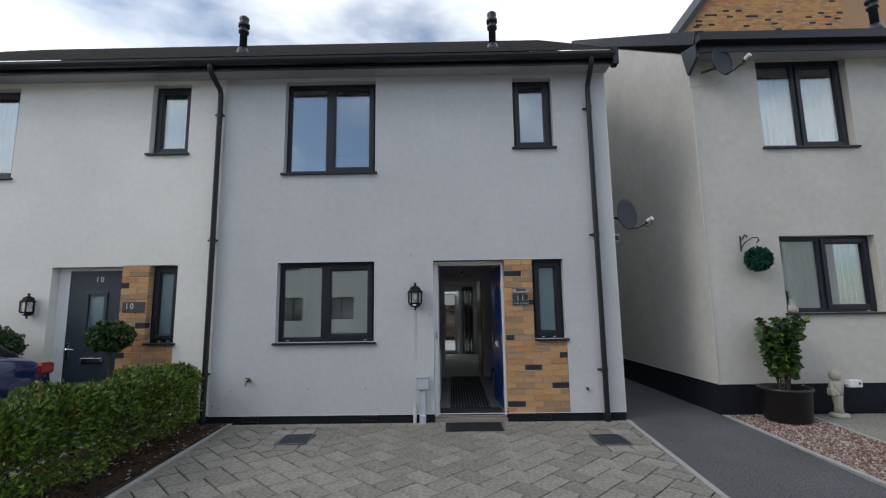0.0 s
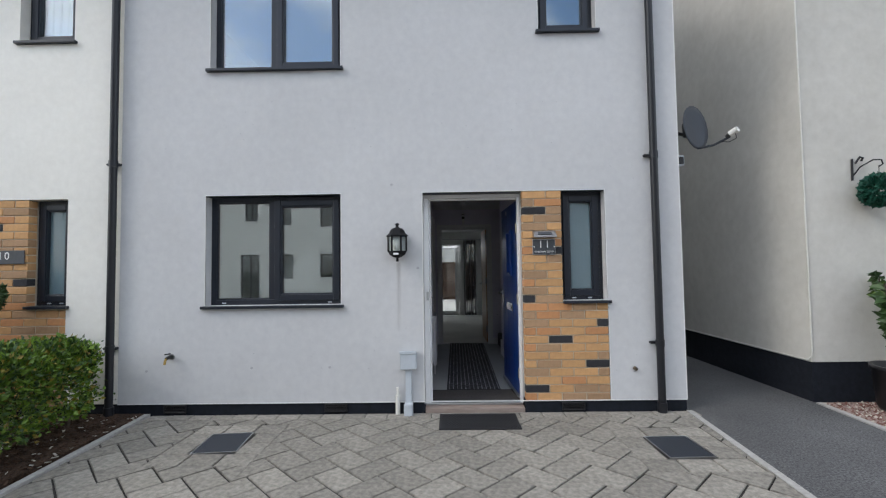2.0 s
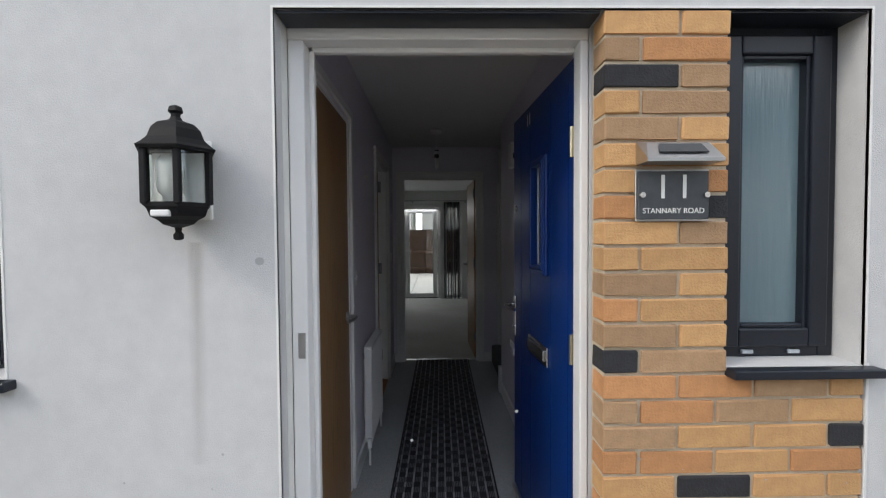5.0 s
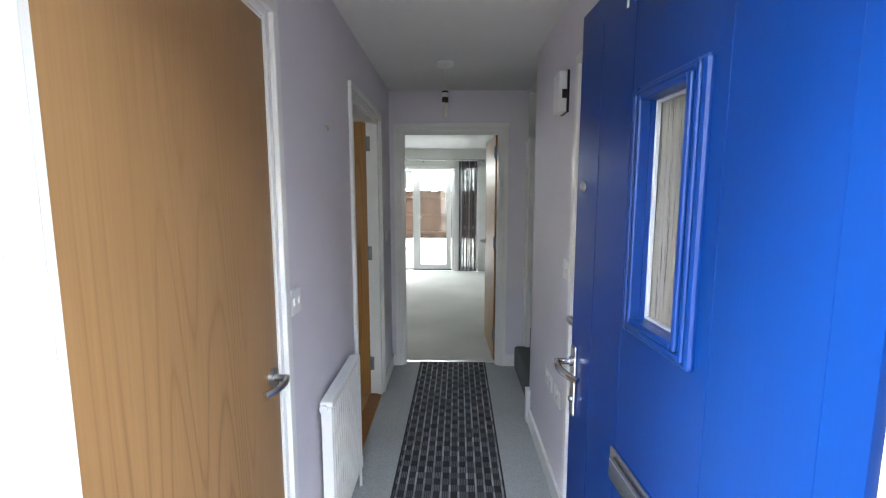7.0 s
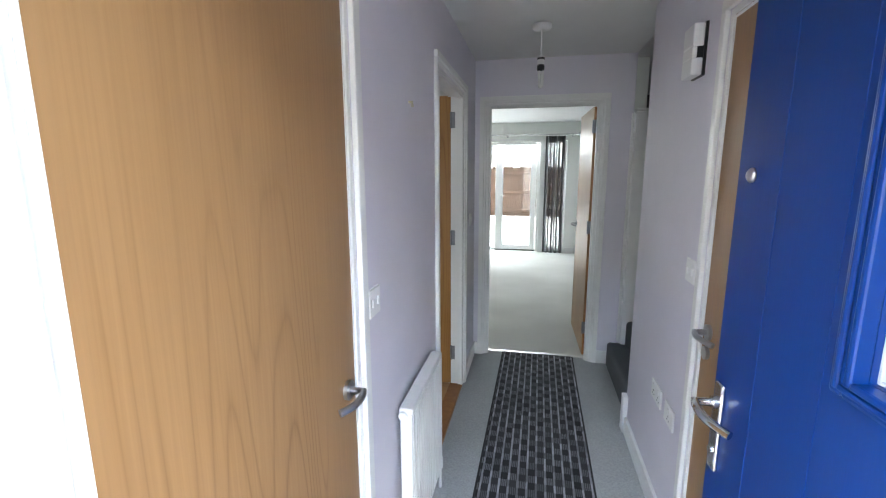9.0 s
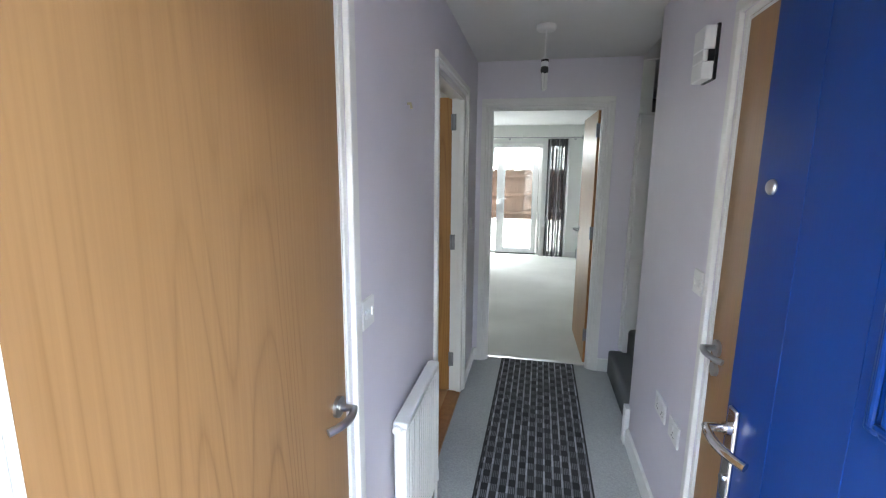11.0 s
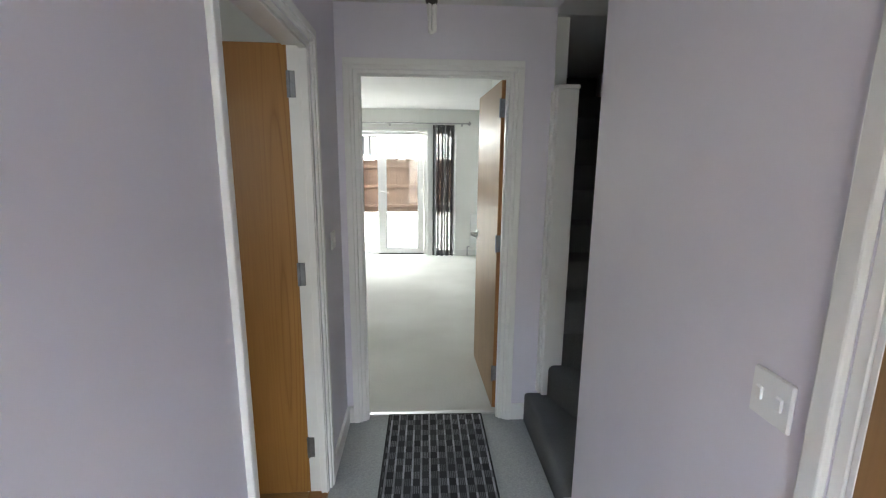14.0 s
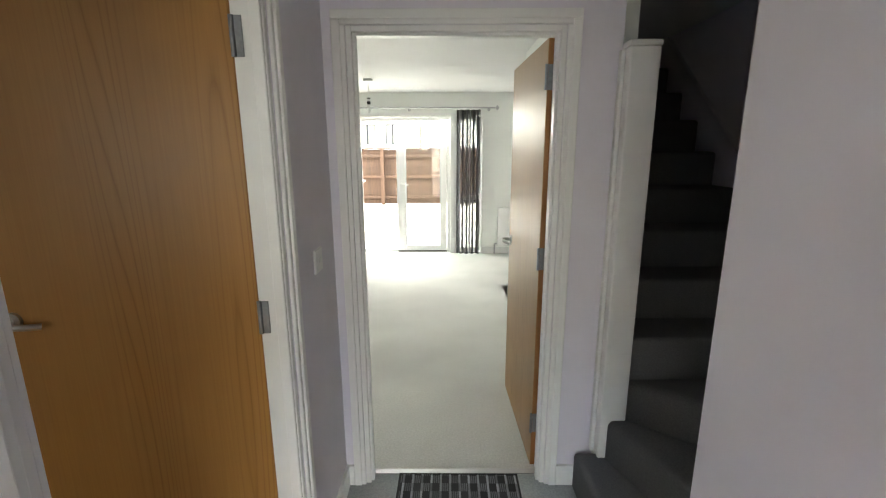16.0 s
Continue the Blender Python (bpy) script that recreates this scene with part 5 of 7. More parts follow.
# neighbour's door
nd = empty("neighbour_door", (-4.700, 0.12, 0), label="closed dark grey front door with narrow glass", category="door")
bm = bmesh.new()
for b in ((-5.020, -4.750, 0.125, 0.17, 0.05, 1.98), (-4.750, -4.530, 0.125, 0.17, 0.05, 1.12), (-4.750, -4.530, 0.125, 0.17, 1.66, 1.98), (-4.530, -4.243, 0.125, 0.17, 0.05, 1.98)):
    add_box(bm, *b)
finish("leaf", bm, M_DGREY, nd)
bm = bmesh.new()
ring(bm, -4.790, -4.490, 0.11, 0.126, 1.08, 1.70, 0.045, 0.006)
finish("glazing_moulding", bm, M_DGREY, nd)
pane("pane", -4.750, -4.530, 0.14, 1.12, 1.66, M_FROST, nd)
boxes("frame", [(-5.175, -5.020, 0.115, 0.18, 0.04, 2.018), (-5.020, -4.253, 0.115, 0.18, 1.98, 2.018)], M_UPVC, nd)
box("letter_plate", -4.780, -4.500, 0.108, 0.125, 0.76, 0.83, M_CHROME, nd, 0.004)
box("handle_plate", -4.990, -4.960, 0.115, 0.125, 0.80, 1.02, M_CHROME, nd, 0.003)
lever(nd, (-4.975, 0.115, 0.95), (0, -1, 0), (1, 0, 0), M_CHROME, 0.10, 0.013)
at_parent(nd)
for k, ch_ in enumerate("10"):
    words("number", ch_, 0.10, pose(-4.655 + 0.065 * k, 0.123, 1.86, 90), M_LETTER, nd)
pq2 = empty("house_plaque", (-4.090, -0.004, 1.42), label="grey number plaque on the neighbour's bricks", category="sign")
box("plate", -4.190, -3.90, -0.014, -0.004, 1.42, 1.55, M_PLAQUE, pq2, 0.002)
at_parent(pq2)
for k, ch_ in enumerate("10"):
    words("number", ch_, 0.10, pose(-4.130 + 0.065 * k, -0.0145, 1.495, 90), M_LETTER, pq2)


# ---- foliage ----
def leaves(name, pts, dirs, size, mats, parent=None, seed_=1, weights=None):
    """Many small folded leaves in one mesh; pts and dirs give place and the way each leaf points."""
    rng = np.random.default_rng(seed_)
    n = len(pts)
    d = dirs / np.linalg.norm(dirs, axis=1, keepdims=True)
    r = rng.normal(size=(n, 3))
    s = np.cross(d, r)
    s /= np.linalg.norm(s, axis=1, keepdims=True)
    up = np.cross(s, d)
    L = size * rng.uniform(0.65, 1.3, (n, 1))
    a, b = pts, pts + d * L - up * L * 0.15
    mid = pts + d * L * 0.5
    l_, r_ = mid + s * L * 0.33 + up * L * 0.10, mid - s * L * 0.33 + up * L * 0.10
    V = np.stack([a, l_, b, r_], 1).reshape(-1, 3)
    F_ = np.concatenate([np.stack([np.arange(n) * 4, np.arange(n) * 4 + 1, np.arange(n) * 4 + 2], 1), np.stack([np.arange(n) * 4, np.arange(n) * 4 + 2, np.arange(n) * 4 + 3], 1)])
    me = bpy.data.meshes.new(name)
    me.from_pydata(V.tolist(), [], F_.tolist())
    for m in mats:
        me.materials.append(m)
    if len(mats) > 1:
        pick = rng.choice(len(mats), n, p=weights)
        me.polygons.foreach_set("material_index", np.concatenate([pick, pick]).astype(np.int32))
    ob = new(name, me)
    if parent:
        ob.parent = parent
    return ob


def hedge():
    e = empty("hedge", (-3.1, -1.6, 0), label="clipped green privet hedge along the drive", category="hedge")
    rng = np.random.default_rng(5)
    n = 44000
    t = rng.random(n)
    ang = rng.uniform(-0.25, math.pi + 0.25, n)
    y = -0.22 - t * 3.6
    cx = -3.20 + t * 0.28
    lump = 0.05 * np.sin(y * 5.1) + 0.035 * np.sin(y * 11.7 + 2) + 0.03 * np.sin(ang * 5 + y * 7)
    se = 0.55
    ca, sa = np.cos(ang), np.sin(ang)
    hw = 0.29 + lump
    depth = 1 - np.abs(rng.normal(0, 0.17, n))
    x = cx + hw * np.sign(ca) * np.abs(ca) ** se * depth
    z = 0.37 + (0.40 + lump * 0.7) * np.sign(sa) * np.abs(sa) ** se * depth
    low = rng.random(n) < 0.04
    z = np.where(low, rng.uniform(0.16, 0.36, n), z)
    x = np.where(low, cx + rng.normal(0, 0.16, n), x)
    pts = np.stack([x, y, z], 1) + rng.normal(0, 0.016, (n, 3))
    out = np.stack([ca * 1.0, rng.normal(0, 0.6, n), sa * 1.2 + 0.3], 1) + rng.normal(0, 0.6, (n, 3))
    leaves("foliage", pts, out, 0.040, [M_LEAF, M_LEAF2, M_LEAF3], e, 3, [0.58, 0.32, 0.10])
    random.seed(8)
    for i in range(9):
        yy = -0.35 - i * 0.42
        x0 = -3.18 + (-yy / 3.8) * 0.28
        bm_pts = [(x0, yy, 0.0), (x0 + random.uniform(-0.02, 0.03), yy + random.uniform(-0.03, 0.03), 0.18)]
        tube("stem", bm_pts, 0.018, M_TWIG, e, 8)
        for k in range(4):
            a = random.uniform(0, 6.28)
            tube("branch", [bm_pts[0][:2] + (0.05 + 0.03 * k,), (x0 + 0.10 * math.cos(a), yy + 0.10 * math.sin(a), 0.25), (x0 + 0.17 * math.cos(a), yy + 0.17 * math.sin(a), 0.46)], 0.007, M_TWIG, e, 6)
    return at_parent(e)


hedge()


def topiary(at, r, stem, label, n=2600, sd=1):
    e = empty("topiary_tree", at, label=label, category="tree")
    rng = np.random.default_rng(sd)
    v = rng.normal(size=(n, 3))
    v /= np.linalg.norm(v, axis=1, keepdims=True)
    rad = r * (1 - np.abs(rng.normal(0, 0.2, (n, 1)))) * (1 + 0.12 * np.sin(v[:, :1] * 9) * np.cos(v[:, 2:] * 7))
    c = np.array([at[0], at[1], at[2] + stem])
    leaves("foliage", c + v * rad * np.array([1.15, 1.15, 0.85]), v + rng.normal(0, 0.6, (n, 3)), 0.05, [M_LEAF2], e, sd)
    tube("trunk", [at, (at[0] + 0.01, at[1], at[2] + stem * 0.6), (at[0], at[1], at[2] + stem)], 0.014, M_TWIG, e, 8)
    for k in range(6):
        a = k * 1.05
        tube("limb", [(at[0], at[1], at[2] + stem * 0.85), (at[0] + r * 0.7 * math.cos(a), at[1] + r * 0.7 * math.sin(a), at[2] + stem + r * 0.3)], 0.006, M_TWIG, e, 6)
    lathe("pot", [(0.11, 0.0), (0.15, 0.22), (0.16, 0.23), (0.16, 0.26), (0.14, 0.255), (0.13, 0.23)], M_BLACK, at, e, 20)
    return at_parent(e)


topiary((-4.03, -0.38, 0.0), 0.19, 1.13, "small ball-clipped tree in a pot by the neighbour's door", sd=2)
topiary((-5.45, -0.45, 0.0), 0.26, 1.02, "bushy clipped tree in a pot", sd=6)


def potted_shrub():
    e = empty("potted_shrub", (4.17, -0.16, 0.0), label="leafy green shrub in a large black pot on gravel", category="potted plant")
    at = (4.17, -0.16, 0.004)
    lathe("pot", [(0.225, 0.0), (0.245, 0.04), (0.27, 0.36), (0.285, 0.37), (0.285, 0.40), (0.255, 0.40), (0.25, 0.34), (0.02, 0.34)], M_BLACK, at, e, 28)
    rng = np.random.default_rng(21)
    random.seed(3)
    pts, dirs = [], []
    for k in range(17):
        a, sp = random.uniform(0, 6.28), random.uniform(0.05, 0.27)
        h = random.uniform(0.62, 0.90)
        if k < 3:
            a, sp, h = 0.1 + k * 0.2, 0.33, 0.88
        p0 = Vector((at[0] + 0.05 * math.cos(a), at[1] + 0.05 * math.sin(a), 0.36))
        p1 = Vector((at[0] + sp * math.cos(a), at[1] + sp * math.sin(a), 0.36 + h))
        pm = (p0 + p1) / 2 + Vector((0.03 * math.cos(a + 1), 0.03 * math.sin(a + 1), 0.05))
        tube("stem", [p0, pm, p1], 0.006, M_TWIG, e, 6)
        for i in range(68):
            u = random.uniform(0.22, 1.0)
            q = (p0.lerp(pm, u * 2) if u < 0.5 else pm.lerp(p1, u * 2 - 1))
            pts.append(q)
            b = random.uniform(0, 6.28)
            dirs.append((math.cos(b), math.sin(b), random.uniform(-0.5, 0.5)))
    leaves("foliage", np.array([tuple(p) for p in pts]), np.array(dirs), 0.10, [M_LEAF2, M_LEAF], e, 4, [0.88, 0.12])
    return at_parent(e)


potted_shrub()
hb = empty("hanging_ball", (4.16, RY - 0.16, 2.0), label="green artificial foliage ball hung from an iron bracket", category="ornament")
rng = np.random.default_rng(2)
v = rng.normal(size=(1500, 3))
v /= np.linalg.norm(v, axis=1, keepdims=True)
leaves("foliage", np.array([4.16, RY - 0.16, 2.0]) + v * 0.135 * (1 - np.abs(rng.normal(0, 0.1, (1500, 1)))), v + rng.normal(0, 0.7, (1500, 3)), 0.045, [M_TURQ], hb, 9)
tube("bracket", [(4.05, RY - 0.004, 2.12), (4.05, RY - 0.012, 2.33)], 0.010, M_BLACK, hb, 8)
tube("scroll", [(4.05, RY - 0.01, 2.16), (4.08, RY - 0.06, 2.24), (4.13, RY - 0.14, 2.29), (4.17, RY - 0.18, 2.28), (4.18, RY - 0.18, 2.24), (4.16, RY - 0.16, 2.22)], 0.007, M_BLACK, hb, 8)
tube("finial", [(4.06, RY - 0.03, 2.28), (4.09, RY - 0.05, 2.34), (4.12, RY - 0.05, 2.33), (4.11, RY - 0.04, 2.30)], 0.010, M_BLACK, hb, 8)
tube("wire", [(4.16, RY - 0.16, 2.23), (4.16, RY - 0.16, 2.13)], 0.003, M_BLACK, hb, 6)
at_parent(hb)
st = empty("garden_statue", (4.93, 0.0, 0.0), label="pale cast stone garden figure with a bag", category="statue")
lathe("plinth", [(0.10, 0.0), (0.11, 0.02), (0.10, 0.045), (0.07, 0.05)], M_STONE, (4.93, 0.0, 0.002), st, 20)
lathe("legs", [(0.055, 0.05), (0.05, 0.14), (0.06, 0.22), (0.065, 0.26)], M_STONE, (4.93, 0.0, 0.002), st, 16, squash=0.8)
lathe("body", [(0.065, 0.26), (0.075, 0.32), (0.085, 0.38), (0.07, 0.43), (0.03, 0.45)], M_STONE, (4.93, 0.0, 0.002), st, 16, squash=0.75)
lathe("head", [(0.03, 0.44), (0.06, 0.47), (0.068, 0.51), (0.055, 0.55), (0.02, 0.575)], M_STONE, (4.93, 0.0, 0.002), st, 16)
tube("arm", [(4.86, -0.01, 0.42), (4.83, -0.05, 0.34), (4.88, -0.08, 0.28)], 0.022, M_STONE, st, 10)
tube("arm", [(5.0, -0.01, 0.42), (5.04, -0.05, 0.40), (5.06, -0.06, 0.42)], 0.022, M_STONE, st, 10)
box("bag", 4.80, 4.87, -0.08, 0.0, 0.27, 0.36, M_STONE, st, 0.015)
at_parent(st)
nb = empty("bird_box", (5.12, 0.0, 0.38), label="small white box ornament on the statue's arm", category="ornament")
box("shell", 5.03, 5.19, -0.09, -0.01, 0.37, 0.46, M_UPVC, nb, 0.012)
tube("opening", [(5.15, -0.088, 0.42), (5.15, -0.094, 0.42)], 0.015, M_BLACK, nb, 14)
at_parent(nb)
sg = empty("stone_ornament", (5.65, 0.0, 0), label="small weathered stone ornament by the wall", category="ornament")
lathe("base", [(0.09, 0.0), (0.11, 0.05), (0.09, 0.12), (0.05, 0.15)], M_STONE, (5.65, 0.0, 0.0), sg, 14)
lathe("top", [(0.04, 0.0), (0.055, 0.09), (0.04, 0.16), (0.01, 0.18)], M_STONE, (5.74, 0.0, 0.0), sg, 12)
at_parent(sg)
fg = empty("sill_ornament", (4.66, RY + 0.02, 1.289), label="small stone bird ornament on the window sill", category="ornament")
lathe("body", [(0.05, 0.0), (0.07, 0.03), (0.06, 0.08), (0.03, 0.13), (0.035, 0.16), (0.01, 0.19)], M_STONE, (4.66, RY + 0.02, 1.289), fg, 14)
at_parent(fg)
lt = tube("garden_light", [(4.50, -0.03, 0.0), (4.50, -0.03, 0.40)], 0.014, M_STEEL)
tagged(lt, "slim steel garden light stake in gravel", "lamp")

# ---- driveway fittings ----
dm = empty("door_mat", (0.36, -0.27, 0), label="black rubber doormat on the paving", category="doormat")
box("mat", 0.02, 0.70, -0.465, -0.085, 0.001, 0.012, M_MAT, dm, 0.004)
bm = bmesh.new()
for i in range(24):
    for j in range(13):
        x, y = 0.05 + i * 0.027 + (j % 2) * 0.013, -0.445 + j * 0.028
        if x < 0.68:
            add_box(bm, x - 0.007, x + 0.007, y - 0.007, y + 0.007, 0.012, 0.016)
finish("studs", bm, M_MAT, dm)
at_parent(dm)
for cx, cy, tw in ((-1.635, -0.69, 6), (1.775, -0.83, 2)):
    e = empty("drain_cover", (cx, cy, 0), label="square dark inspection cover set in the paving", category="drain cover", group="inspection covers")
    bm = bmesh.new()
    add_box(bm, -0.155, 0.155, -0.185, 0.185, -0.02, 0.003, 0.002)
    finish("cover", bm, M_DRAIN, e)
    bm = bmesh.new()
    for a, b, c2, d2 in ((-0.165, 0.165, -0.195, -0.185), (-0.165, 0.165, 0.185, 0.195), (-0.165, -0.155, -0.185, 0.185), (0.155, 0.165, -0.185, 0.185)):
        add_box(bm, a, b, c2, d2, -0.02, 0.006)
    finish("frame", bm, M_STEEL, e)
    e.matrix_basis = pose(cx, cy, 0, 0, 0, tw)


# ---- hall ----
S(box("matwell", XL + 0.001, XR - 0.02, 0.20, 0.625, F, F + 0.006, M_COIR), "dark brown ribbed barrier matting inside the door", "mat")
rn = empty("runner_rug", (0.381, 2.09, F), label="black and grey dashed runner rug along the hall", category="rug")
bm = bmesh.new()
add_box(bm, -0.276, 0.276, -1.46, 1.46, 0.001, 0.010, 0.003)
finish("weave", bm, M_RUNNER, rn)
boxes("binding", [(-0.284, -0.276, -1.468, 1.468, 0.001, 0.009), (0.276, 0.284, -1.468, 1.468, 0.001, 0.009), (-0.276, 0.276, -1.468, -1.46, 0.001, 0.009), (-0.276, 0.276, 1.46, 1.468, 0.001, 0.009)], M_BIND, rn)
rn.matrix_basis = pose(0.381, 2.09, F, 0, 0, -0.7)
S(box("trim_threshold", -0.013, 0.778, 3.560, 3.590, F, F + 0.008, M_STEEL), "brushed metal carpet threshold strip", "trim")
S(box("trim_threshold_kitchen", -0.215, -0.130, 2.136, 2.932, F - 0.004, F + 0.006, M_OAKEDGE), "oak threshold strip at the kitchen doorway", "trim")

rd = empty("radiator", (-0.08, 1.62, 0.16), label="white ribbed panel radiator on the hall wall", category="radiator")
ry0, ry1, rz0, rz1 = 1.37, 1.87, 0.155, 0.735
bm = bmesh.new()
n = 15
prof = []
for i in range(n):
    a = ry0 + (ry1 - ry0) * i / n
    w = (ry1 - ry0) / n
    prof += [(a, -0.075), (a + w * 0.22, -0.075), (a + w * 0.36, -0.054), (a + w * 0.86, -0.054)]
prof.append((ry1, -0.075))
lo = [bm.verts.new((x, y, rz0 + 0.02)) for y, x in prof]
hi = [bm.verts.new((x, y, rz1 - 0.03)) for y, x in prof]
for i in range(len(prof) - 1):
    bm.faces.new((lo[i], lo[i + 1], hi[i + 1], hi[i]))
finish("panel", bm, M_WHITE, rd)
bm = bmesh.new()
add_box(bm, -0.105, -0.054, ry0, ry1, rz1 - 0.03, rz1, 0.006)
add_box(bm, -0.076, -0.056, ry0, ry1, rz0, rz0 + 0.022, 0.005)
add_box(bm, -0.10, -0.056, ry0 - 0.003, ry0 + 0.008, rz0, rz1 - 0.02, 0.003)
add_box(bm, -0.10, -0.056, ry1 - 0.008, ry1 + 0.003, rz0, rz1 - 0.02, 0.003)
add_box(bm, -0.088, -0.078, ry0, ry1, rz0, rz1 - 0.02)
finish("casing", bm, M_WHITE, rd)
for yy in (ry0 - 0.02, ry1 + 0.02):
    tube("valve", [(-0.07, yy, rz0 + 0.035), (-0.07, yy, rz0 - 0.02)], 0.014, M_WHITE, rd, 12)
    tube("pipe", [(-0.07, yy, rz0 - 0.02), (-0.07, yy, F)], 0.0075, M_WHITE, rd, 8)
tube("bleed_cap", [(-0.088, ry0 - 0.012, rz1 - 0.025), (-0.088, ry0 + 0.004, rz1 - 0.025)], 0.016, M_WHITE, rd, 14)
tube("end_cap", [(-0.088, ry1 + 0.012, rz1 - 0.02), (-0.088, ry1 - 0.004, rz1 - 0.02)], 0.016, M_WHITE, rd, 14)
boxes("wall_bracket", [(XL, -0.10, ry0 + 0.1, ry0 + 0.13, rz0 + 0.1, rz1 - 0.1), (XL, -0.10, ry1 - 0.13, ry1 - 0.1, rz0 + 0.1, rz1 - 0.1)], M_WHITE, rd)
at_parent(rd)


def plate(name, label, cat, x, y0, y1, z0, z1, out, rockers, sockets=False):
    """A white wall plate on a wall that faces x."""
    e = empty(name, (x, (y0 + y1) / 2, z0), label=label, category=cat)
    a, b = sorted((x + out * 0.0005, x + out * 0.009))
    box("face", a, b, y0, y1, z0, z1, M_UPVC, e, 0.003)
    n = rockers
    for k in range(n):
        c = y0 + (y1 - y0) * (k + 0.5) / n
        a, b = sorted((x + out * 0.008, x + out * 0.014))
        zc = (z0 + z1) / 2 + (0.018 if sockets else 0)
        box("rocker", a, b, c - 0.007, c + 0.007, zc - 0.012, zc + 0.012, M_UPVC, e, 0.002)
        if sockets:
            a, b = sorted((x + out * 0.0088, x + out * 0.0095))
            for dy, dz in ((-0.011, -0.018), (0.011, -0.018), (0, -0.002)):
                box("slot", a, b, c + dy - 0.003, c + dy + 0.003, zc - 0.02 + dz - 0.003, zc - 0.02 + dz + 0.003, M_BLACK, e)
    return at_parent(e)


plate("light_switch", "white double light switch on the lilac wall", "switch", XL, 1.165, 1.251, 1.122, 1.208, 1, 2)
plate("light_switch", "white light switch on the lilac wall", "switch", XL, 3.208, 3.294, 1.138, 1.224, 1, 1)
plate("light_switch", "white light switch beside the cloakroom door", "switch", XR, 1.688, 1.774, 1.138, 1.224, -1, 2)
plate("wall_socket", "white double power socket low on the wall", "socket", XR, 1.93, 2.076, 0.517, 0.603, -1, 2, True)
plate("wall_socket", "white telephone socket low on the wall", "socket", XR, 1.757, 1.873, 0.517, 0.603, -1, 1, True)
ch = empty("door_chime", (XR, 1.85, 1.87), label="white door chime box with black side on the wall", category="door chime")
boxes("cover", [(XR - 0.046, XR - 0.010, 1.80, 1.905, 1.868, 1.926), (XR - 0.046, XR - 0.010, 1.80, 1.905, 1.964, 2.040), (XR - 0.046, XR - 0.030, 1.80, 1.905, 1.926, 1.964)], M_UPVC, ch, 0.003)
boxes("back", [(XR - 0.010, XR - 0.0005, 1.797, 1.908, 1.866, 2.043), (XR - 0.030, XR - 0.010, 1.802, 1.900, 1.926, 1.964)], M_BLACK, ch)
at_parent(ch)
hk = tube("wall_hook", [(XL, 1.635, 1.785), (XL + 0.012, 1.635, 1.785), (XL + 0.014, 1.635, 1.768)], 0.005, M_BRASS)
tagged(hk, "small brass hook fixed to the lilac wall", "hook")


def pendant(at, ceil, drop, label):
    e = empty("pendant_lamp", at, label=label, category="lamp")
    x, y = at[0], at[1]
    lathe("rose", [(0.045, -0.028), (0.052, -0.02), (0.052, 0.0)], M_UPVC, (x, y, ceil - 0.0005), e, 24)
    tube("flex", [(x, y, ceil - 0.02), (x, y, ceil - drop)], 0.0035, M_UPVC, e, 8)
    lathe("holder", [(0.008, 0.0), (0.016, -0.01), (0.019, -0.03), (0.019, -0.05)], M_UPVC, (x, y, ceil - drop), e, 18)
    lathe("holder_ring", [(0.0205, -0.012), (0.0205, -0.022)], M_BLACK, (x, y, ceil - drop), e, 18)
    lathe("bulb_base", [(0.019, -0.05), (0.021, -0.06), (0.021, -0.075), (0.017, -0.085)], M_BLACK, (x, y, ceil - drop), e, 18)
    for k in range(3):
        a = k * 2.09
        cx, cy = 0.012 * math.cos(a), 0.012 * math.sin(a)
        tube("bulb_tube", [(x + cx, y + cy, ceil - drop - 0.08), (x + cx, y + cy, ceil - drop - 0.165), (x - cy * 0.3, y + cx * 0.3, ceil - drop - 0.172), (x + cx * 0.2 - cy, y + cy * 0.2 + cx, ceil - drop - 0.08)], 0.0065, M_BULB, e, 8)
    return at_parent(e)


pendant((0.346, 2.73, HC), HC, 0.165, "bare energy-saving bulb hanging on a white flex")
pendant((-0.52, 7.0, LC), LC, 0.19, "bare bulb on a flex from the living-room ceiling")


def prism(bm, poly, z0, z1, bevel=0.018):
    lo = [bm.verts.new((x, y, z0)) for x, y in poly]
    hi = [bm.verts.new((x, y, z1)) for x, y in poly]
    top = bm.faces.new(hi)
    bm.faces.new(lo[::-1])
    for i in range(len(poly)):
        bm.faces.new((lo[i], lo[(i + 1) % len(poly)], hi[(i + 1) % len(poly)], hi[i]))
    if bevel:
        bmesh.ops.bevel(bm, geom=list(top.edges), offset=bevel, segments=3, profile=0.5, affect="EDGES")


stair = S(empty("stairs", (1.0, 3.0, F)), "dark grey carpeted winding stairs", "stairs")
RISE = 0.19
polys = [[(0.930, 2.58), (1.94, 2.58), (1.94, 3.45), (0.930, 3.485)], [(1.040, 3.455), (1.36, 2.58), (1.93, 2.58), (1.93, 3.465)], [(1.08, 3.465), (1.92, 2.83), (1.92, 3.465)]]
for i in range(13):
    polys.append([(1.130, 3.445 + 0.225 * i), (1.92 - 0.001 * i, 3.445 + 0.225 * i), (1.92 - 0.001 * i, 3.445 + 0.225 * (i + 1) + 0.03), (1.130, 3.445 + 0.225 * (i + 1) + 0.03)])
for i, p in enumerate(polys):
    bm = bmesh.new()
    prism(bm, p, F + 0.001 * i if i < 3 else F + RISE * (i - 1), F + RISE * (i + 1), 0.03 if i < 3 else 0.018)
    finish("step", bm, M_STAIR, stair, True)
at_parent(stair)
bm = bmesh.new()
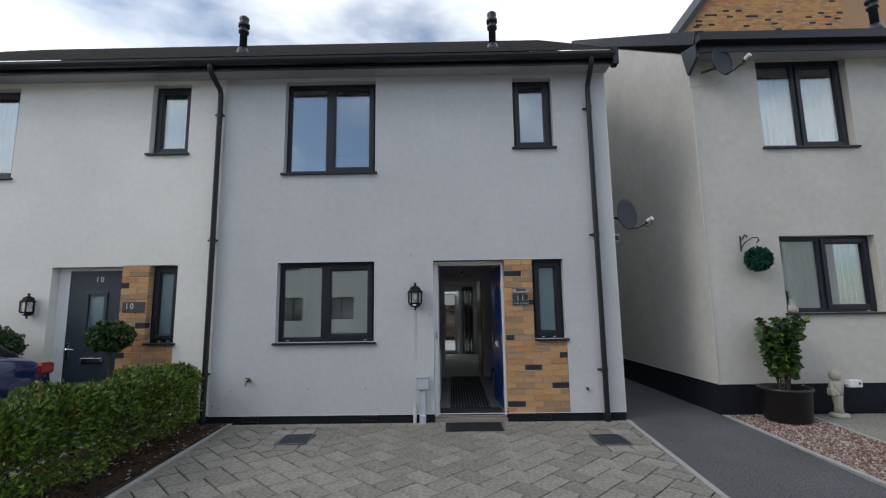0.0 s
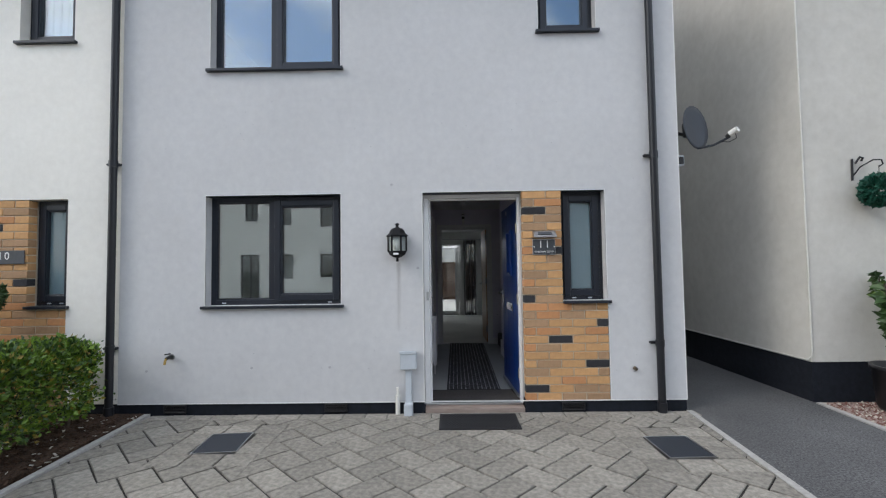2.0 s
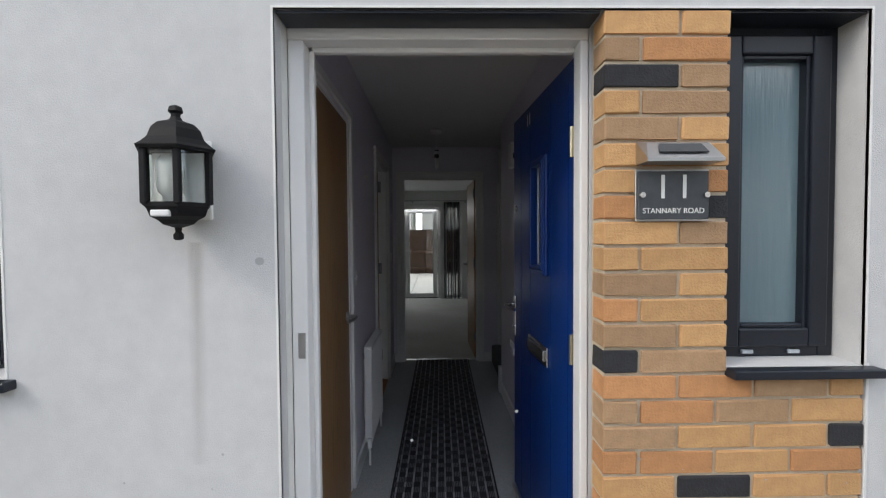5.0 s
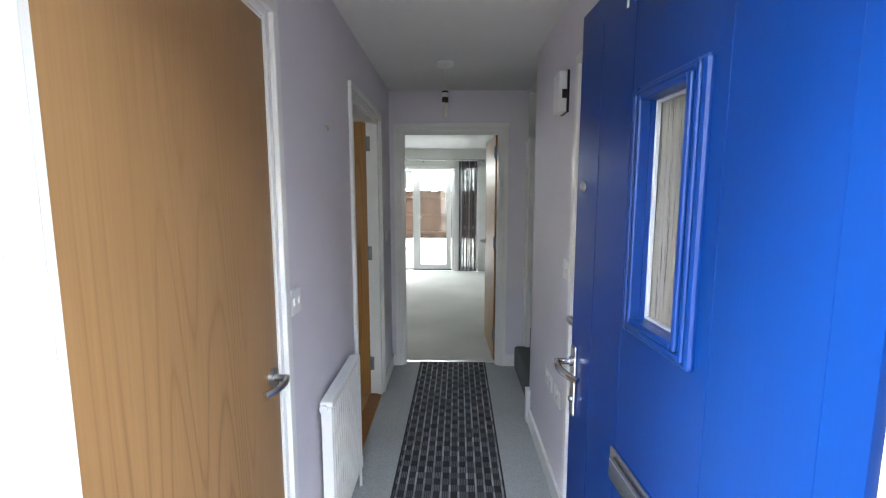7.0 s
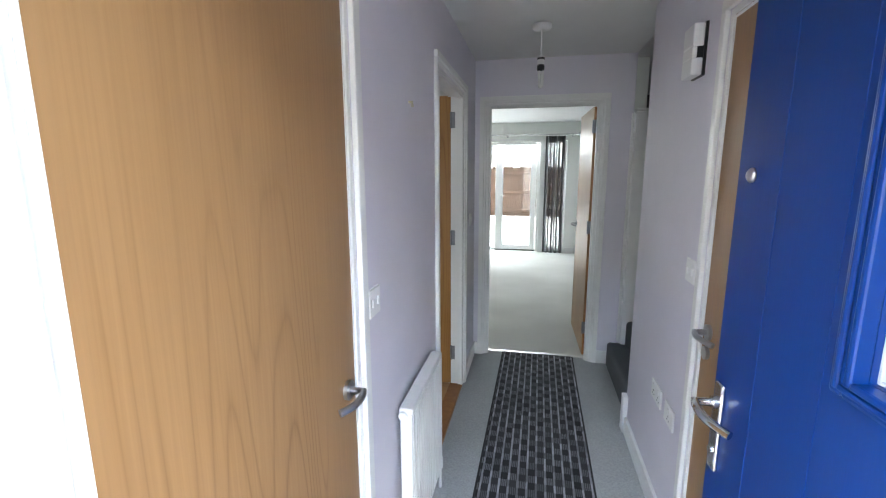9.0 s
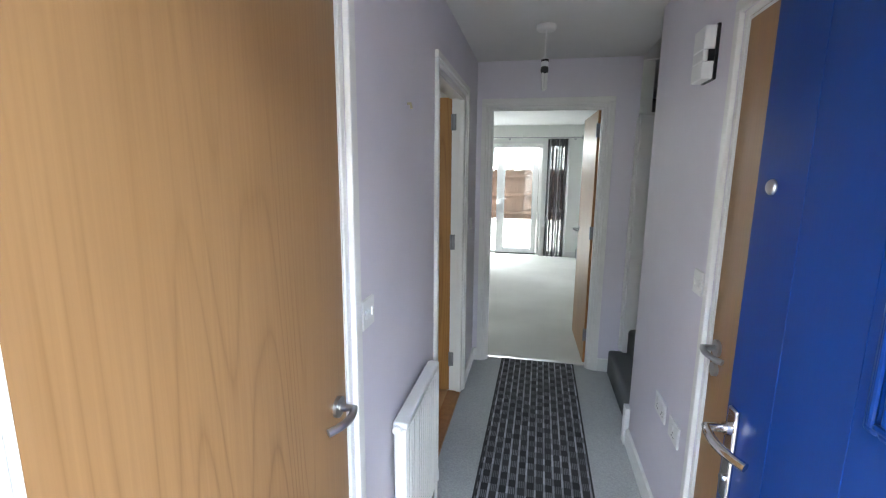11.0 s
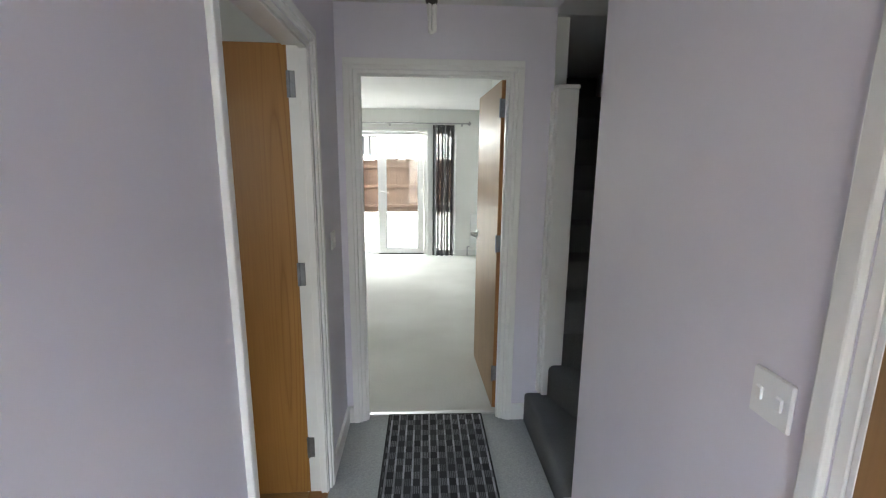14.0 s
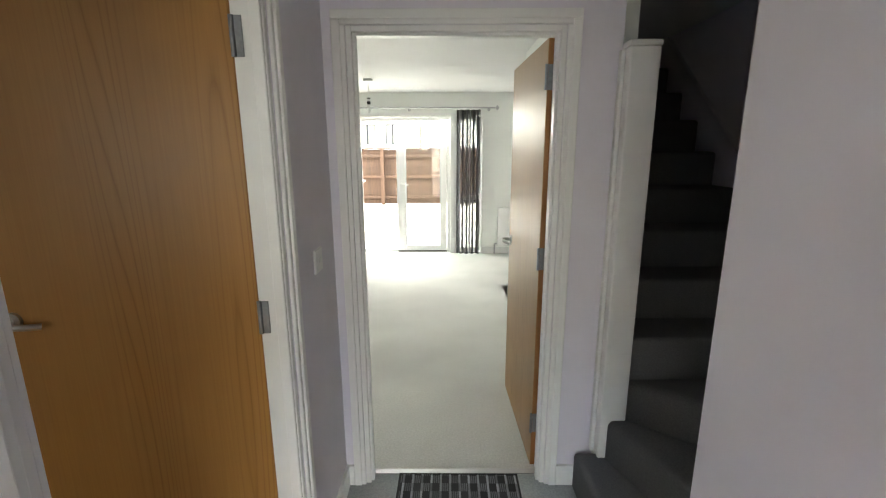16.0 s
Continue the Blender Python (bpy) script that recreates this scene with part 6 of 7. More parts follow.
v4 = [(1.925, 3.42, F + 0.62), (1.925, 6.5, F + 0.62 + RISE / 0.225 * 3.08), (1.925, 6.5, F + 0.88 + RISE / 0.225 * 3.08), (1.925, 3.42, F + 0.88)]
vs = [bm.verts.new(p) for p in v4] + [bm.verts.new((p[0] + 0.024, p[1], p[2])) for p in v4]
for q in ((0, 3, 2, 1), (4, 5, 6, 7), (0, 1, 5, 4), (1, 2, 6, 5), (2, 3, 7, 6), (3, 0, 4, 7)):
    bm.faces.new([vs[i] for i in q])
S(finish("trim_stair_string", bm, M_LILAC), "painted stair string along the wall", "trim")
S(box("wall_stairs_right", 1.95, 2.064, 2.575, 6.6, 0, 4.6, M_LILAC), "lilac stairwell wall", "wall")
nw = S(empty("newel_post", (1.09, 3.41, F)), "white painted newel casing at the stairs", "post")
bm = bmesh.new()
add_box(bm, 1.014, 1.126, 3.43, 3.504, F + 0.19, 1.935, 0.006)
finish("casing", bm, M_WHITE, nw)
box("cap", 1.010, 1.130, 3.426, 3.504, 1.935, 1.956, M_WHITE, nw, 0.005)
box("cover_strip", 0.998, 1.015, 3.475, 3.504, F + 0.19, 1.93, M_WHITE, nw, 0.004)
at_parent(nw)

# ---- living room ----
FY = LY + 0.12
fd = S(empty("french_doors", (-0.36, FY, 0.05)), "white plastic glazed double doors to the garden", "door")
bm = bmesh.new()
ring(bm, -1.16, 0.43, FY, FY + 0.07, 0.03, 2.01, 0.050, 0.004)
finish("frame", bm, M_UPVC, fd)
boxes("leaf", [(-0.363, -0.238, FY - 0.02, FY + 0.05, 0.05, 1.965), (0.287, 0.374, FY - 0.02, FY + 0.05, 0.05, 1.965), (-0.238, 0.287, FY - 0.019, FY + 0.049, 0.05, 0.125), (-0.238, 0.287, FY - 0.019, FY + 0.049, 1.885, 1.965)], M_UPVC, fd, 0.006)
boxes("glazing_bead", [(-0.238, -0.226, FY - 0.01, FY + 0.03, 0.125, 1.885), (0.275, 0.287, FY - 0.01, FY + 0.03, 0.125, 1.885), (-0.226, 0.275, FY - 0.01, FY + 0.03, 0.125, 0.137), (-0.226, 0.275, FY - 0.01, FY + 0.03, 1.873, 1.885)], M_METERBOX, fd, 0.003)
pane("pane", -0.232, 0.281, FY + 0.01, 0.131, 1.879, M_GLASS, fd)
box("handle_plate", -0.315, -0.287, FY - 0.028, FY - 0.019, 0.93, 1.12, M_UPVC, fd, 0.003)
lever(fd, (-0.301, FY - 0.028, 1.06), (0, -1, 0), (1, 0, 0), M_UPVC, 0.11, 0.014)
box("weather_seal", -0.363, 0.374, FY - 0.025, FY + 0.0, 0.031, 0.049, M_BLACK, fd)
at_parent(fd)
S(boxes("trim_door_head", [(-1.16, 0.886, LY - 0.012, LY - 0.0005, 2.035, 2.06), (0.432, 0.508, LY - 0.010, LY - 0.0005, F, 2.033)], M_UPVC), "white plastic cover strip round the garden doors", "trim")
ol = empty("garden_door_leaf", (-1.10, FY + 0.06, 0.06), label="white glazed garden door leaf standing open outside", category="door")
bm = bmesh.new()
ring(bm, 0.0, 0.735, -0.06, 0.0, 0.0, 1.91, 0.105, 0.006)
finish("leaf", bm, M_UPVC, ol)
pane("pane", 0.10, 0.635, -0.03, 0.10, 1.81, M_GLASS, ol)
lever(ol, (0.69, -0.06, 1.0), (0, -1, 0), (-1, 0, 0), M_UPVC, 0.11, 0.016)
ol.matrix_basis = pose(-1.10, FY + 0.075, 0.06, 0, 0, 88)
sd = S(empty("window_10", (0.70, FY, 0.05)), "narrow white sidelight window behind the curtain", "window")
bm = bmesh.new()
ring(bm, 0.51, 0.886, FY, FY + 0.07, 0.05, 2.03, 0.045, 0.004)
add_box(bm, 0.555, 0.841, FY + 0.002, FY + 0.068, 0.82, 0.88, 0.004)
finish("frame", bm, M_UPVC, sd)
pane("pane", 0.55, 0.845, FY + 0.03, 0.09, 0.83, M_GLASS, sd)
pane("pane", 0.55, 0.845, FY + 0.03, 0.87, 1.99, M_GLASS, sd)
at_parent(sd)
drapes("curtain", 0.515, 0.845, 8.15, 0.045, 2.10, 0.085, 0.026, [M_CURT, M_CURT2, M_SHEER], "dark grey striped curtain hanging by the glazed doors", "curtain")
rod = empty("curtain_rail", (0.2, 8.15, 2.12), label="thin metal curtain pole over the garden doors", category="curtain pole")
tube("pole", [(-1.7, 8.15, 2.125), (1.05, 8.15, 2.125)], 0.011, M_STEEL, rod, 12)
lathe("finial", [(0.004, -0.034), (0.030, 0.0), (0.004, 0.034)], M_STEEL, (1.08, 8.15, 2.125), rod, 8)
for xx in (-1.4, -0.15, 0.97):
    tube("bracket", [(xx, LY - 0.001, 2.105), (xx, 8.15, 2.115)], 0.008, M_STEEL, rod, 8)
    tube("bracket_rose", [(xx, LY - 0.0005, 2.105), (xx, LY - 0.008, 2.105)], 0.020, M_STEEL, rod, 14)
at_parent(rod)
r2 = empty("radiator", (1.42, LY - 0.05, 0.15), label="white panel radiator on the living-room wall", category="radiator")
box("panel", 1.12, 1.72, LY - 0.09, LY - 0.05, 0.16, 0.73, M_WHITE, r2, 0.008)
box("convector", 1.14, 1.70, LY - 0.05, LY - 0.02, 0.19, 0.70, M_WHITE, r2)
tube("valve", [(1.085, LY - 0.07, 0.19), (1.085, LY - 0.07, 0.03)], 0.012, M_STEEL, r2, 10)
tube("valve_tail", [(1.13, LY - 0.07, 0.19), (1.085, LY - 0.07, 0.19)], 0.012, M_STEEL, r2, 10)
at_parent(r2)

# ---- back garden ----
S(box("patio_bed", -7, 7, LY + 0.24, 17, -0.4, -0.02, M_JOINT), "bed of the patio", "patio")
pat = S(new("patio", None), "pale paved patio behind the house", "patio")
bm = bmesh.new()
add_box(bm, -0.295, 0.295, -0.295, 0.295, -0.03, 0.0, 0.004)
me = bpy.data.meshes.new("slab")
bmesh.ops.recalc_face_normals(bm, faces=bm.faces[:])
bm.to_mesh(me)
bm.free()
me.materials.append(M_PATIO)
for i in range(20):
    for j in range(12):
        o = new("slab", me)
        o.parent = pat
        o.matrix_basis = pose(-7.5 + i * 0.603 + 0.3, LY + 0.56 + j * 0.603, 0.0)
fence = S(empty("fence", (0, 14.5, 0)), "red-brown closeboard timber garden fence", "fence")
bm = bmesh.new()
add_box(bm, -0.056, 0.056, -0.009, 0.009, 0.0, 1.53, 0.002)
pale = bpy.data.meshes.new("pale")
bmesh.ops.recalc_face_normals(bm, faces=bm.faces[:])
bm.to_mesh(pale)
bm.free()
pale.materials.append(M_FENCE)
random.seed(10)
for i in range(130):
    o = new("pale", pale)
    o.parent = fence
    o.matrix_basis = pose(-6.2 + i * 0.098, (i % 2) * 0.012, 0.03 + random.uniform(-0.006, 0.006), random.uniform(-0.4, 0.4), 0, 7)
for z in (0.22, 0.80, 1.38):
    box("rail", -6.3, 6.6, -0.07, -0.02, z - 0.04, z + 0.04, M_FENCE, fence, 0.004)
box("capping", -6.3, 6.6, -0.05, 0.05, 1.565, 1.60, M_FENCE, fence, 0.004)
for k in range(6):
    box("post", -6.25 + k * 2.4, -6.15 + k * 2.4, -0.12, -0.02, 0, 1.6, M_FENCE, fence, 0.004)
S(boxes("fence_side", [(-6.32, -6.28, 8.6, 14.5, 0, 1.58), (4.6, 4.64, 8.6, 14.5, 0, 1.58)], M_FENCE), "red-brown timber side fence", "fence")


# ---- houses around ----
def far_house(name, x0, x1, y0, y1, h, ridge, wins, label, wmat, rmat=M_SLATE2, face=-1):
    """A plain house with real window openings on the side that faces the place."""
    e = empty(name, ((x0 + x1) / 2, (y0 + y1) / 2, 0), label=label, category="house")
    yf = y0 if face < 0 else y1
    ya, yb = (yf, yf + 0.25) if face < 0 else (yf - 0.25, yf)
    wall("wall", x0, x1, ya, yb, -0.3, h, [(a, b, ya - 1, yb + 1, c, d) for a, b, c, d in wins], wmat, e)
    yi, yj = (yb, y1) if face < 0 else (y0, ya)
    box("body", x0, x1, yi + (1.2 if face < 0 else 0), yj - (0 if face < 0 else 1.2), -0.3, h, wmat, e)
    for a, b, c, d in wins:
        bm = bmesh.new()
        yw = (ya + yb) / 2
        ring(bm, a, b, yw - 0.03, yw + 0.03, c, d, 0.06, 0)
        add_box(bm, (a + b) / 2 - 0.04, (a + b) / 2 + 0.04, yw - 0.029, yw + 0.029, c + 0.06, d - 0.06)
        finish("window_frame", bm, M_ANTH, e)
        pane("pane", a + 0.05, b - 0.05, yw, c + 0.05, d - 0.05, M_GLASS, e)
    bm = bmesh.new()
    ym = (y0 + y1) / 2
    vs = [bm.verts.new(p) for p in ((x0 - 0.2, y0 - 0.3, h), (x1 + 0.2, y0 - 0.3, h), (x1 + 0.2, y1 + 0.3, h), (x0 - 0.2, y1 + 0.3, h), (x0 - 0.2, ym, ridge), (x1 + 0.2, ym, ridge))]
    for q in ((0, 1, 5, 4), (2, 3, 4, 5), (0, 4, 3), (1, 2, 5), (3, 2, 1, 0)):
        bm.faces.new([vs[i] for i in q])
    finish("roof", bm, rmat, e)
    box("gutter", x0 - 0.2, x1 + 0.2, (y0 - 0.4) if face < 0 else (y1 + 0.3), (y0 - 0.3) if face < 0 else (y1 + 0.4), h - 0.1, h + 0.05, M_GUTTER, e)
    return at_parent(e)


wins = []
for k in range(6):
    b = -19 + k * 6.2
    wins += [(b + 0.6, b + 1.9, 1.0, 2.1), (b + 3.0, b + 3.9, 0.0, 2.1), (b + 0.6, b + 1.9, 3.4, 4.6), (b + 3.2, b + 3.8, 3.7, 4.6), (b + 4.6, b + 5.4, 3.5, 4.6), (b + 4.5, b + 5.5, 0.95, 2.1)]
far_house("terrace_house", -20, 20, -24, -16.5, 5.2, 8.8, wins, "white rendered terrace across the road with dark windows", M_CREAM, face=1)
far_house("rear_house", -9, -1.2, 27, 34, 3.6, 6.4, [(-4.4, -3.4, 1.8, 2.9), (-2.9, -2.1, 1.8, 2.9)], "pale rendered house with dark roof beyond the fence", M_CREAM)
far_house("rear_house", -0.6, 7, 30, 37, 6.6, 9.2, [(0.2, 1.2, 3.0, 4.2), (2.2, 3.2, 3.0, 4.2)], "pale house with dark windows beyond the fence", M_CREAM)

# brick gable that rises behind the far house's roof
bg = empty("brick_house", (12, 10, 0), label="tall buff brick gable house behind the roofs", category="house")
bm = bmesh.new()
gy = 9.0
pr = [(8.45, -0.3), (19, -0.3), (19, 13.0), (13.5, 17.5), (8.45, 11.0)]
lo = [bm.verts.new((x, gy, z)) for x, z in pr]
hi = [bm.verts.new((x, gy + 7, z)) for x, z in pr]
bm.faces.new(lo[::-1])
bm.faces.new(hi)
for i in range(len(pr)):
    bm.faces.new((lo[i], lo[(i + 1) % len(pr)], hi[(i + 1) % len(pr)], hi[i]))
finish("wall", bm, BRICKS[2], bg)
bm = bmesh.new()
rng2 = random.Random(31)
for r in range(64):
    z = 9.2 + r * 0.075
    x = 8.35 + (0.11 if r % 2 else 0)
    while x < 14.2:
        lim = 11.0 + (x - 8.45) * 6.5 / 5.05
        if z < lim - 0.1 and x > 8.47:
            mi = rng2.choices((0, 1, 2, 3), (6, 3, 3, 0.5))[0]
            add_box(bm, x, x + 0.215, gy - 0.012, gy + 0.01, z, z + 0.065, 0, mi)
        x += 0.225
finish("brickwork", bm, BRICKS, bg)
tagged(bg.children[-1], kind="stuff")
bm = bmesh.new()
vs = [bm.verts.new(p) for p in ((8.25, gy - 0.15, 10.9), (8.25, gy + 7, 10.9), (13.5, gy + 7, 17.7), (13.5, gy - 0.15, 17.7))]
bm.faces.new(vs)
o = finish("verge", bm, M_SLATE2, bg)
o.modifiers.new("thick", "SOLIDIFY").thickness = 0.16
at_parent(bg)


# ---- cars ----
def car(name, label):
    """A saloon-hatch: lofted body with wheel arches, dark glasshouse, lamps and wheels. Nose towards +x, on the ground at z = 0."""
    e = empty(name, (0, 0, 0), label=label, category="car")
    st_ = [(-2.12, 0.42, 0.72, 0.62), (-2.05, 0.30, 0.90, 0.80), (-1.75, 0.24, 0.98, 0.86), (-0.9, 0.22, 0.96, 0.89), (0.3, 0.22, 0.94, 0.89), (1.1, 0.22, 0.90, 0.88), (1.75, 0.26, 0.78, 0.82), (2.02, 0.34, 0.66, 0.70), (2.10, 0.42, 0.56, 0.55)]

    def loft(name_, sect, mat, nseg=14):
        bm = bmesh.new()
        rows = []
        for x, z0, z1, hw in sect:
            row = []
            for k in range(nseg):
                a = 2 * math.pi * k / nseg
                c, s = math.cos(a), math.sin(a)
                row.append(bm.verts.new((x, hw * math.copysign(abs(c) ** 0.45, c), (z0 + z1) / 2 + (z1 - z0) / 2 * math.copysign(abs(s) ** 0.55, s))))
            rows.append(row)
        for a, b in zip(rows, rows[1:]):
            for k in range(nseg):
                bm.faces.new((a[k], a[(k + 1) % nseg], b[(k + 1) % nseg], b[k]))
        bm.faces.new(rows[0][::-1])
        bm.faces.new(rows[-1])
        return finish(name_, bm, mat, e, True)
    loft("body", st_, M_CARBLUE)
    loft("glasshouse", [(-1.75, 0.80, 1.0, 0.66), (-1.2, 0.80, 1.34, 0.66), (-0.5, 0.80, 1.43, 0.68), (0.2, 0.80, 1.40, 0.67), (1.05, 0.80, 0.98, 0.66)], M_BLACK)
    loft("roof", [(-1.25, 1.33, 1.375, 0.60), (-0.5, 1.40, 1.455, 0.62), (0.1, 1.38, 1.425, 0.60), (0.35, 1.34, 1.37, 0.55)], M_CARBLUE)
    for sy in (-1, 1):
        bm = bmesh.new()
        y0, y1 = sorted((sy * 0.62, sy * 0.80))
        add_box(bm, -2.09, -1.90, y0, y1, 0.74, 0.87, 0.03)
        finish("tail_lamp", bm, M_LAMP, e)
        for x in (-1.35, 1.35):
            w = lathe("tyre", [(0.20, -0.10), (0.30, -0.10), (0.32, -0.06), (0.32, 0.06), (0.30, 0.10), (0.20, 0.10)], M_TYRE, (0, 0, 0), e, 24)
            w.matrix_basis = pose(x, sy * 0.79, 0.32, 90)
            w = lathe("rim", [(0.05, -0.07), (0.19, -0.085), (0.205, -0.09), (0.205, 0.09), (0.19, 0.085), (0.05, 0.07)], M_STEEL, (0, 0, 0), e, 16)
            w.matrix_basis = pose(x, sy * 0.79, 0.32, 90)
    return e


c1 = car("car", "dark blue parked car with red tail lamp")
c1.matrix_basis = pose(-6.62, -1.15, 0, 0, 0, 172)
copy_thing(c1, pose(-9.1, -7.4, 0, 0, 0, 3))


# ---- driveway blocks, last ----
def clip(poly, a, b):
    """The part of a polygon to the left of the line a-b."""
    out = []
    for p, q in zip(poly, poly[1:] + poly[:1]):
        dp = (b[0] - a[0]) * (p[1] - a[1]) - (b[1] - a[1]) * (p[0] - a[0])
        dq = (b[0] - a[0]) * (q[1] - a[1]) - (b[1] - a[1]) * (q[0] - a[0])
        if dp >= 0:
            out.append(p)
        if dp * dq < 0:
            t = dp / (dp - dq)
            out.append((p[0] + t * (q[0] - p[0]), p[1] + t * (q[1] - p[1])))
    return out


def block_mesh(name, w, d):
    bm = bmesh.new()
    add_box(bm, -w / 2, w / 2, -d / 2, d / 2, -0.03, 0.0, 0.0)
    top = [e for e in bm.edges if all(v.co.z > -0.001 for v in e.verts)]
    bmesh.ops.bevel(bm, geom=top, offset=0.005, segments=1, affect="EDGES")
    m = bpy.data.meshes.new(name)
    bmesh.ops.recalc_face_normals(bm, faces=bm.faces[:])
    bm.to_mesh(m)
    bm.free()
    m.materials.append(M_PAVER)
    return m


drive = S(empty("driveway", (0, 0, 0)), "weathered grey block paved driveway laid herringbone", "driveway")
BL, BW, GAP = 0.30, 0.20, 0.013
DRIVE = [(-2.64, -0.165), (-2.36, -4.6), (1.90, -4.6), (2.245, -0.165)]
full = block_mesh("paver", BL - GAP, BW - GAP)
rest = bmesh.new()
rng3 = random.Random(77)
placed = []
COVERS = [(-1.635, -0.69, 0.37, 0.40), (1.775, -0.83, 0.37, 0.40)]  # straight-laid field round each inspection cover
c45, s45 = math.cos(radians(45)), math.sin(radians(45))
for i in range(-60, 61):
    for j in range(-30, 31):
        ox, oy = i * BW + j * BL, i * BW - j * BL
        for cx, cy, w, d in ((ox + BL / 2, oy + BW / 2, BL, BW), (ox + BL + BW / 2 - BL, oy + BW + BL / 2, BW, BL)):
            q = []
            w2, d2 = (w - GAP) / 2, (d - GAP) / 2
            for sx, sy in ((-1, -1), (1, -1), (1, 1), (-1, 1)):
                x, y = cx + sx * w2, cy + sy * d2
                q.append((x * c45 - y * s45, x * s45 + y * c45 - 1.6))
            poly = q
            for a, b in zip(DRIVE, DRIVE[1:] + DRIVE[:1]):
                if len(poly) > 2:
                    poly = clip(poly, a, b)
            if len(poly) < 3:
                continue
            hit = next((c for c in COVERS if min(p[0] for p in poly) < c[0] + c[2] and max(p[0] for p in poly) > c[0] - c[2] and min(p[1] for p in poly) < c[1] + c[3] and max(p[1] for p in poly) > c[1] - c[3]), None)
            parts = [poly]
            if hit:
                xa, xb, ya, yb = hit[0] - hit[2], hit[0] + hit[2], hit[1] - hit[3], hit[1] + hit[3]
                mid = clip(clip(poly, (xa, 1), (xa, 0)), (xb, 0), (xb, 1))
                parts = [clip(poly, (xa, 0), (xa, 1)), clip(poly, (xb, 1), (xb, 0)), clip(mid, (0, yb), (1, yb)), clip(mid, (1, ya), (0, ya))]
                poly = []
            mx, my = cx * c45 - cy * s45, cx * s45 + cy * c45 - 1.6
            if len(poly) == 4 and poly == q:
                placed.append((mx, my, 45 if w > d else 135))
            else:
                for poly in parts:
                    area = abs(sum(p[0] * r[1] - r[0] * p[1] for p, r in zip(poly, poly[1:] + poly[:1]))) / 2
                    if len(poly) < 3 or area < 0.0006:
                        continue
                    hgt = rng3.uniform(-0.002, 0.001)
                    top = [rest.verts.new((x, y, hgt)) for x, y in poly]
                    bot = [rest.verts.new((x, y, -0.03)) for x, y in poly]
                    rest.faces.new(top)
                    for u in range(len(poly)):
                        rest.faces.new((top[u], bot[u], bot[(u + 1) % len(poly)], top[(u + 1) % len(poly)]))
placed.sort(key=lambda p: -p[1])
for mx, my, r in placed[:300]:
    o = new("paver", full)
    o.parent = drive
    o.matrix_basis = pose(mx, my, rng3.uniform(-0.002, 0.0015), rng3.uniform(-0.35, 0.35), rng3.uniform(-0.35, 0.35), r + rng3.uniform(-0.5, 0.5))
for mx, my, r in placed[300:]:
    m = pose(mx, my, rng3.uniform(-0.002, 0.0015), 0, 0, r)
    vs = [rest.verts.new(m @ v.co) for v in full.vertices]
    for p in full.polygons:
        rest.faces.new([vs[k] for k in p.vertices])
o = finish("cut_pavers", rest, M_PAVER, drive)
tagged(o, "cut and far driveway blocks", kind="stuff")
ring_a, ring_b = block_mesh("cover_paver", 0.236, 0.190), block_mesh("cover_paver", 0.190, 0.190)
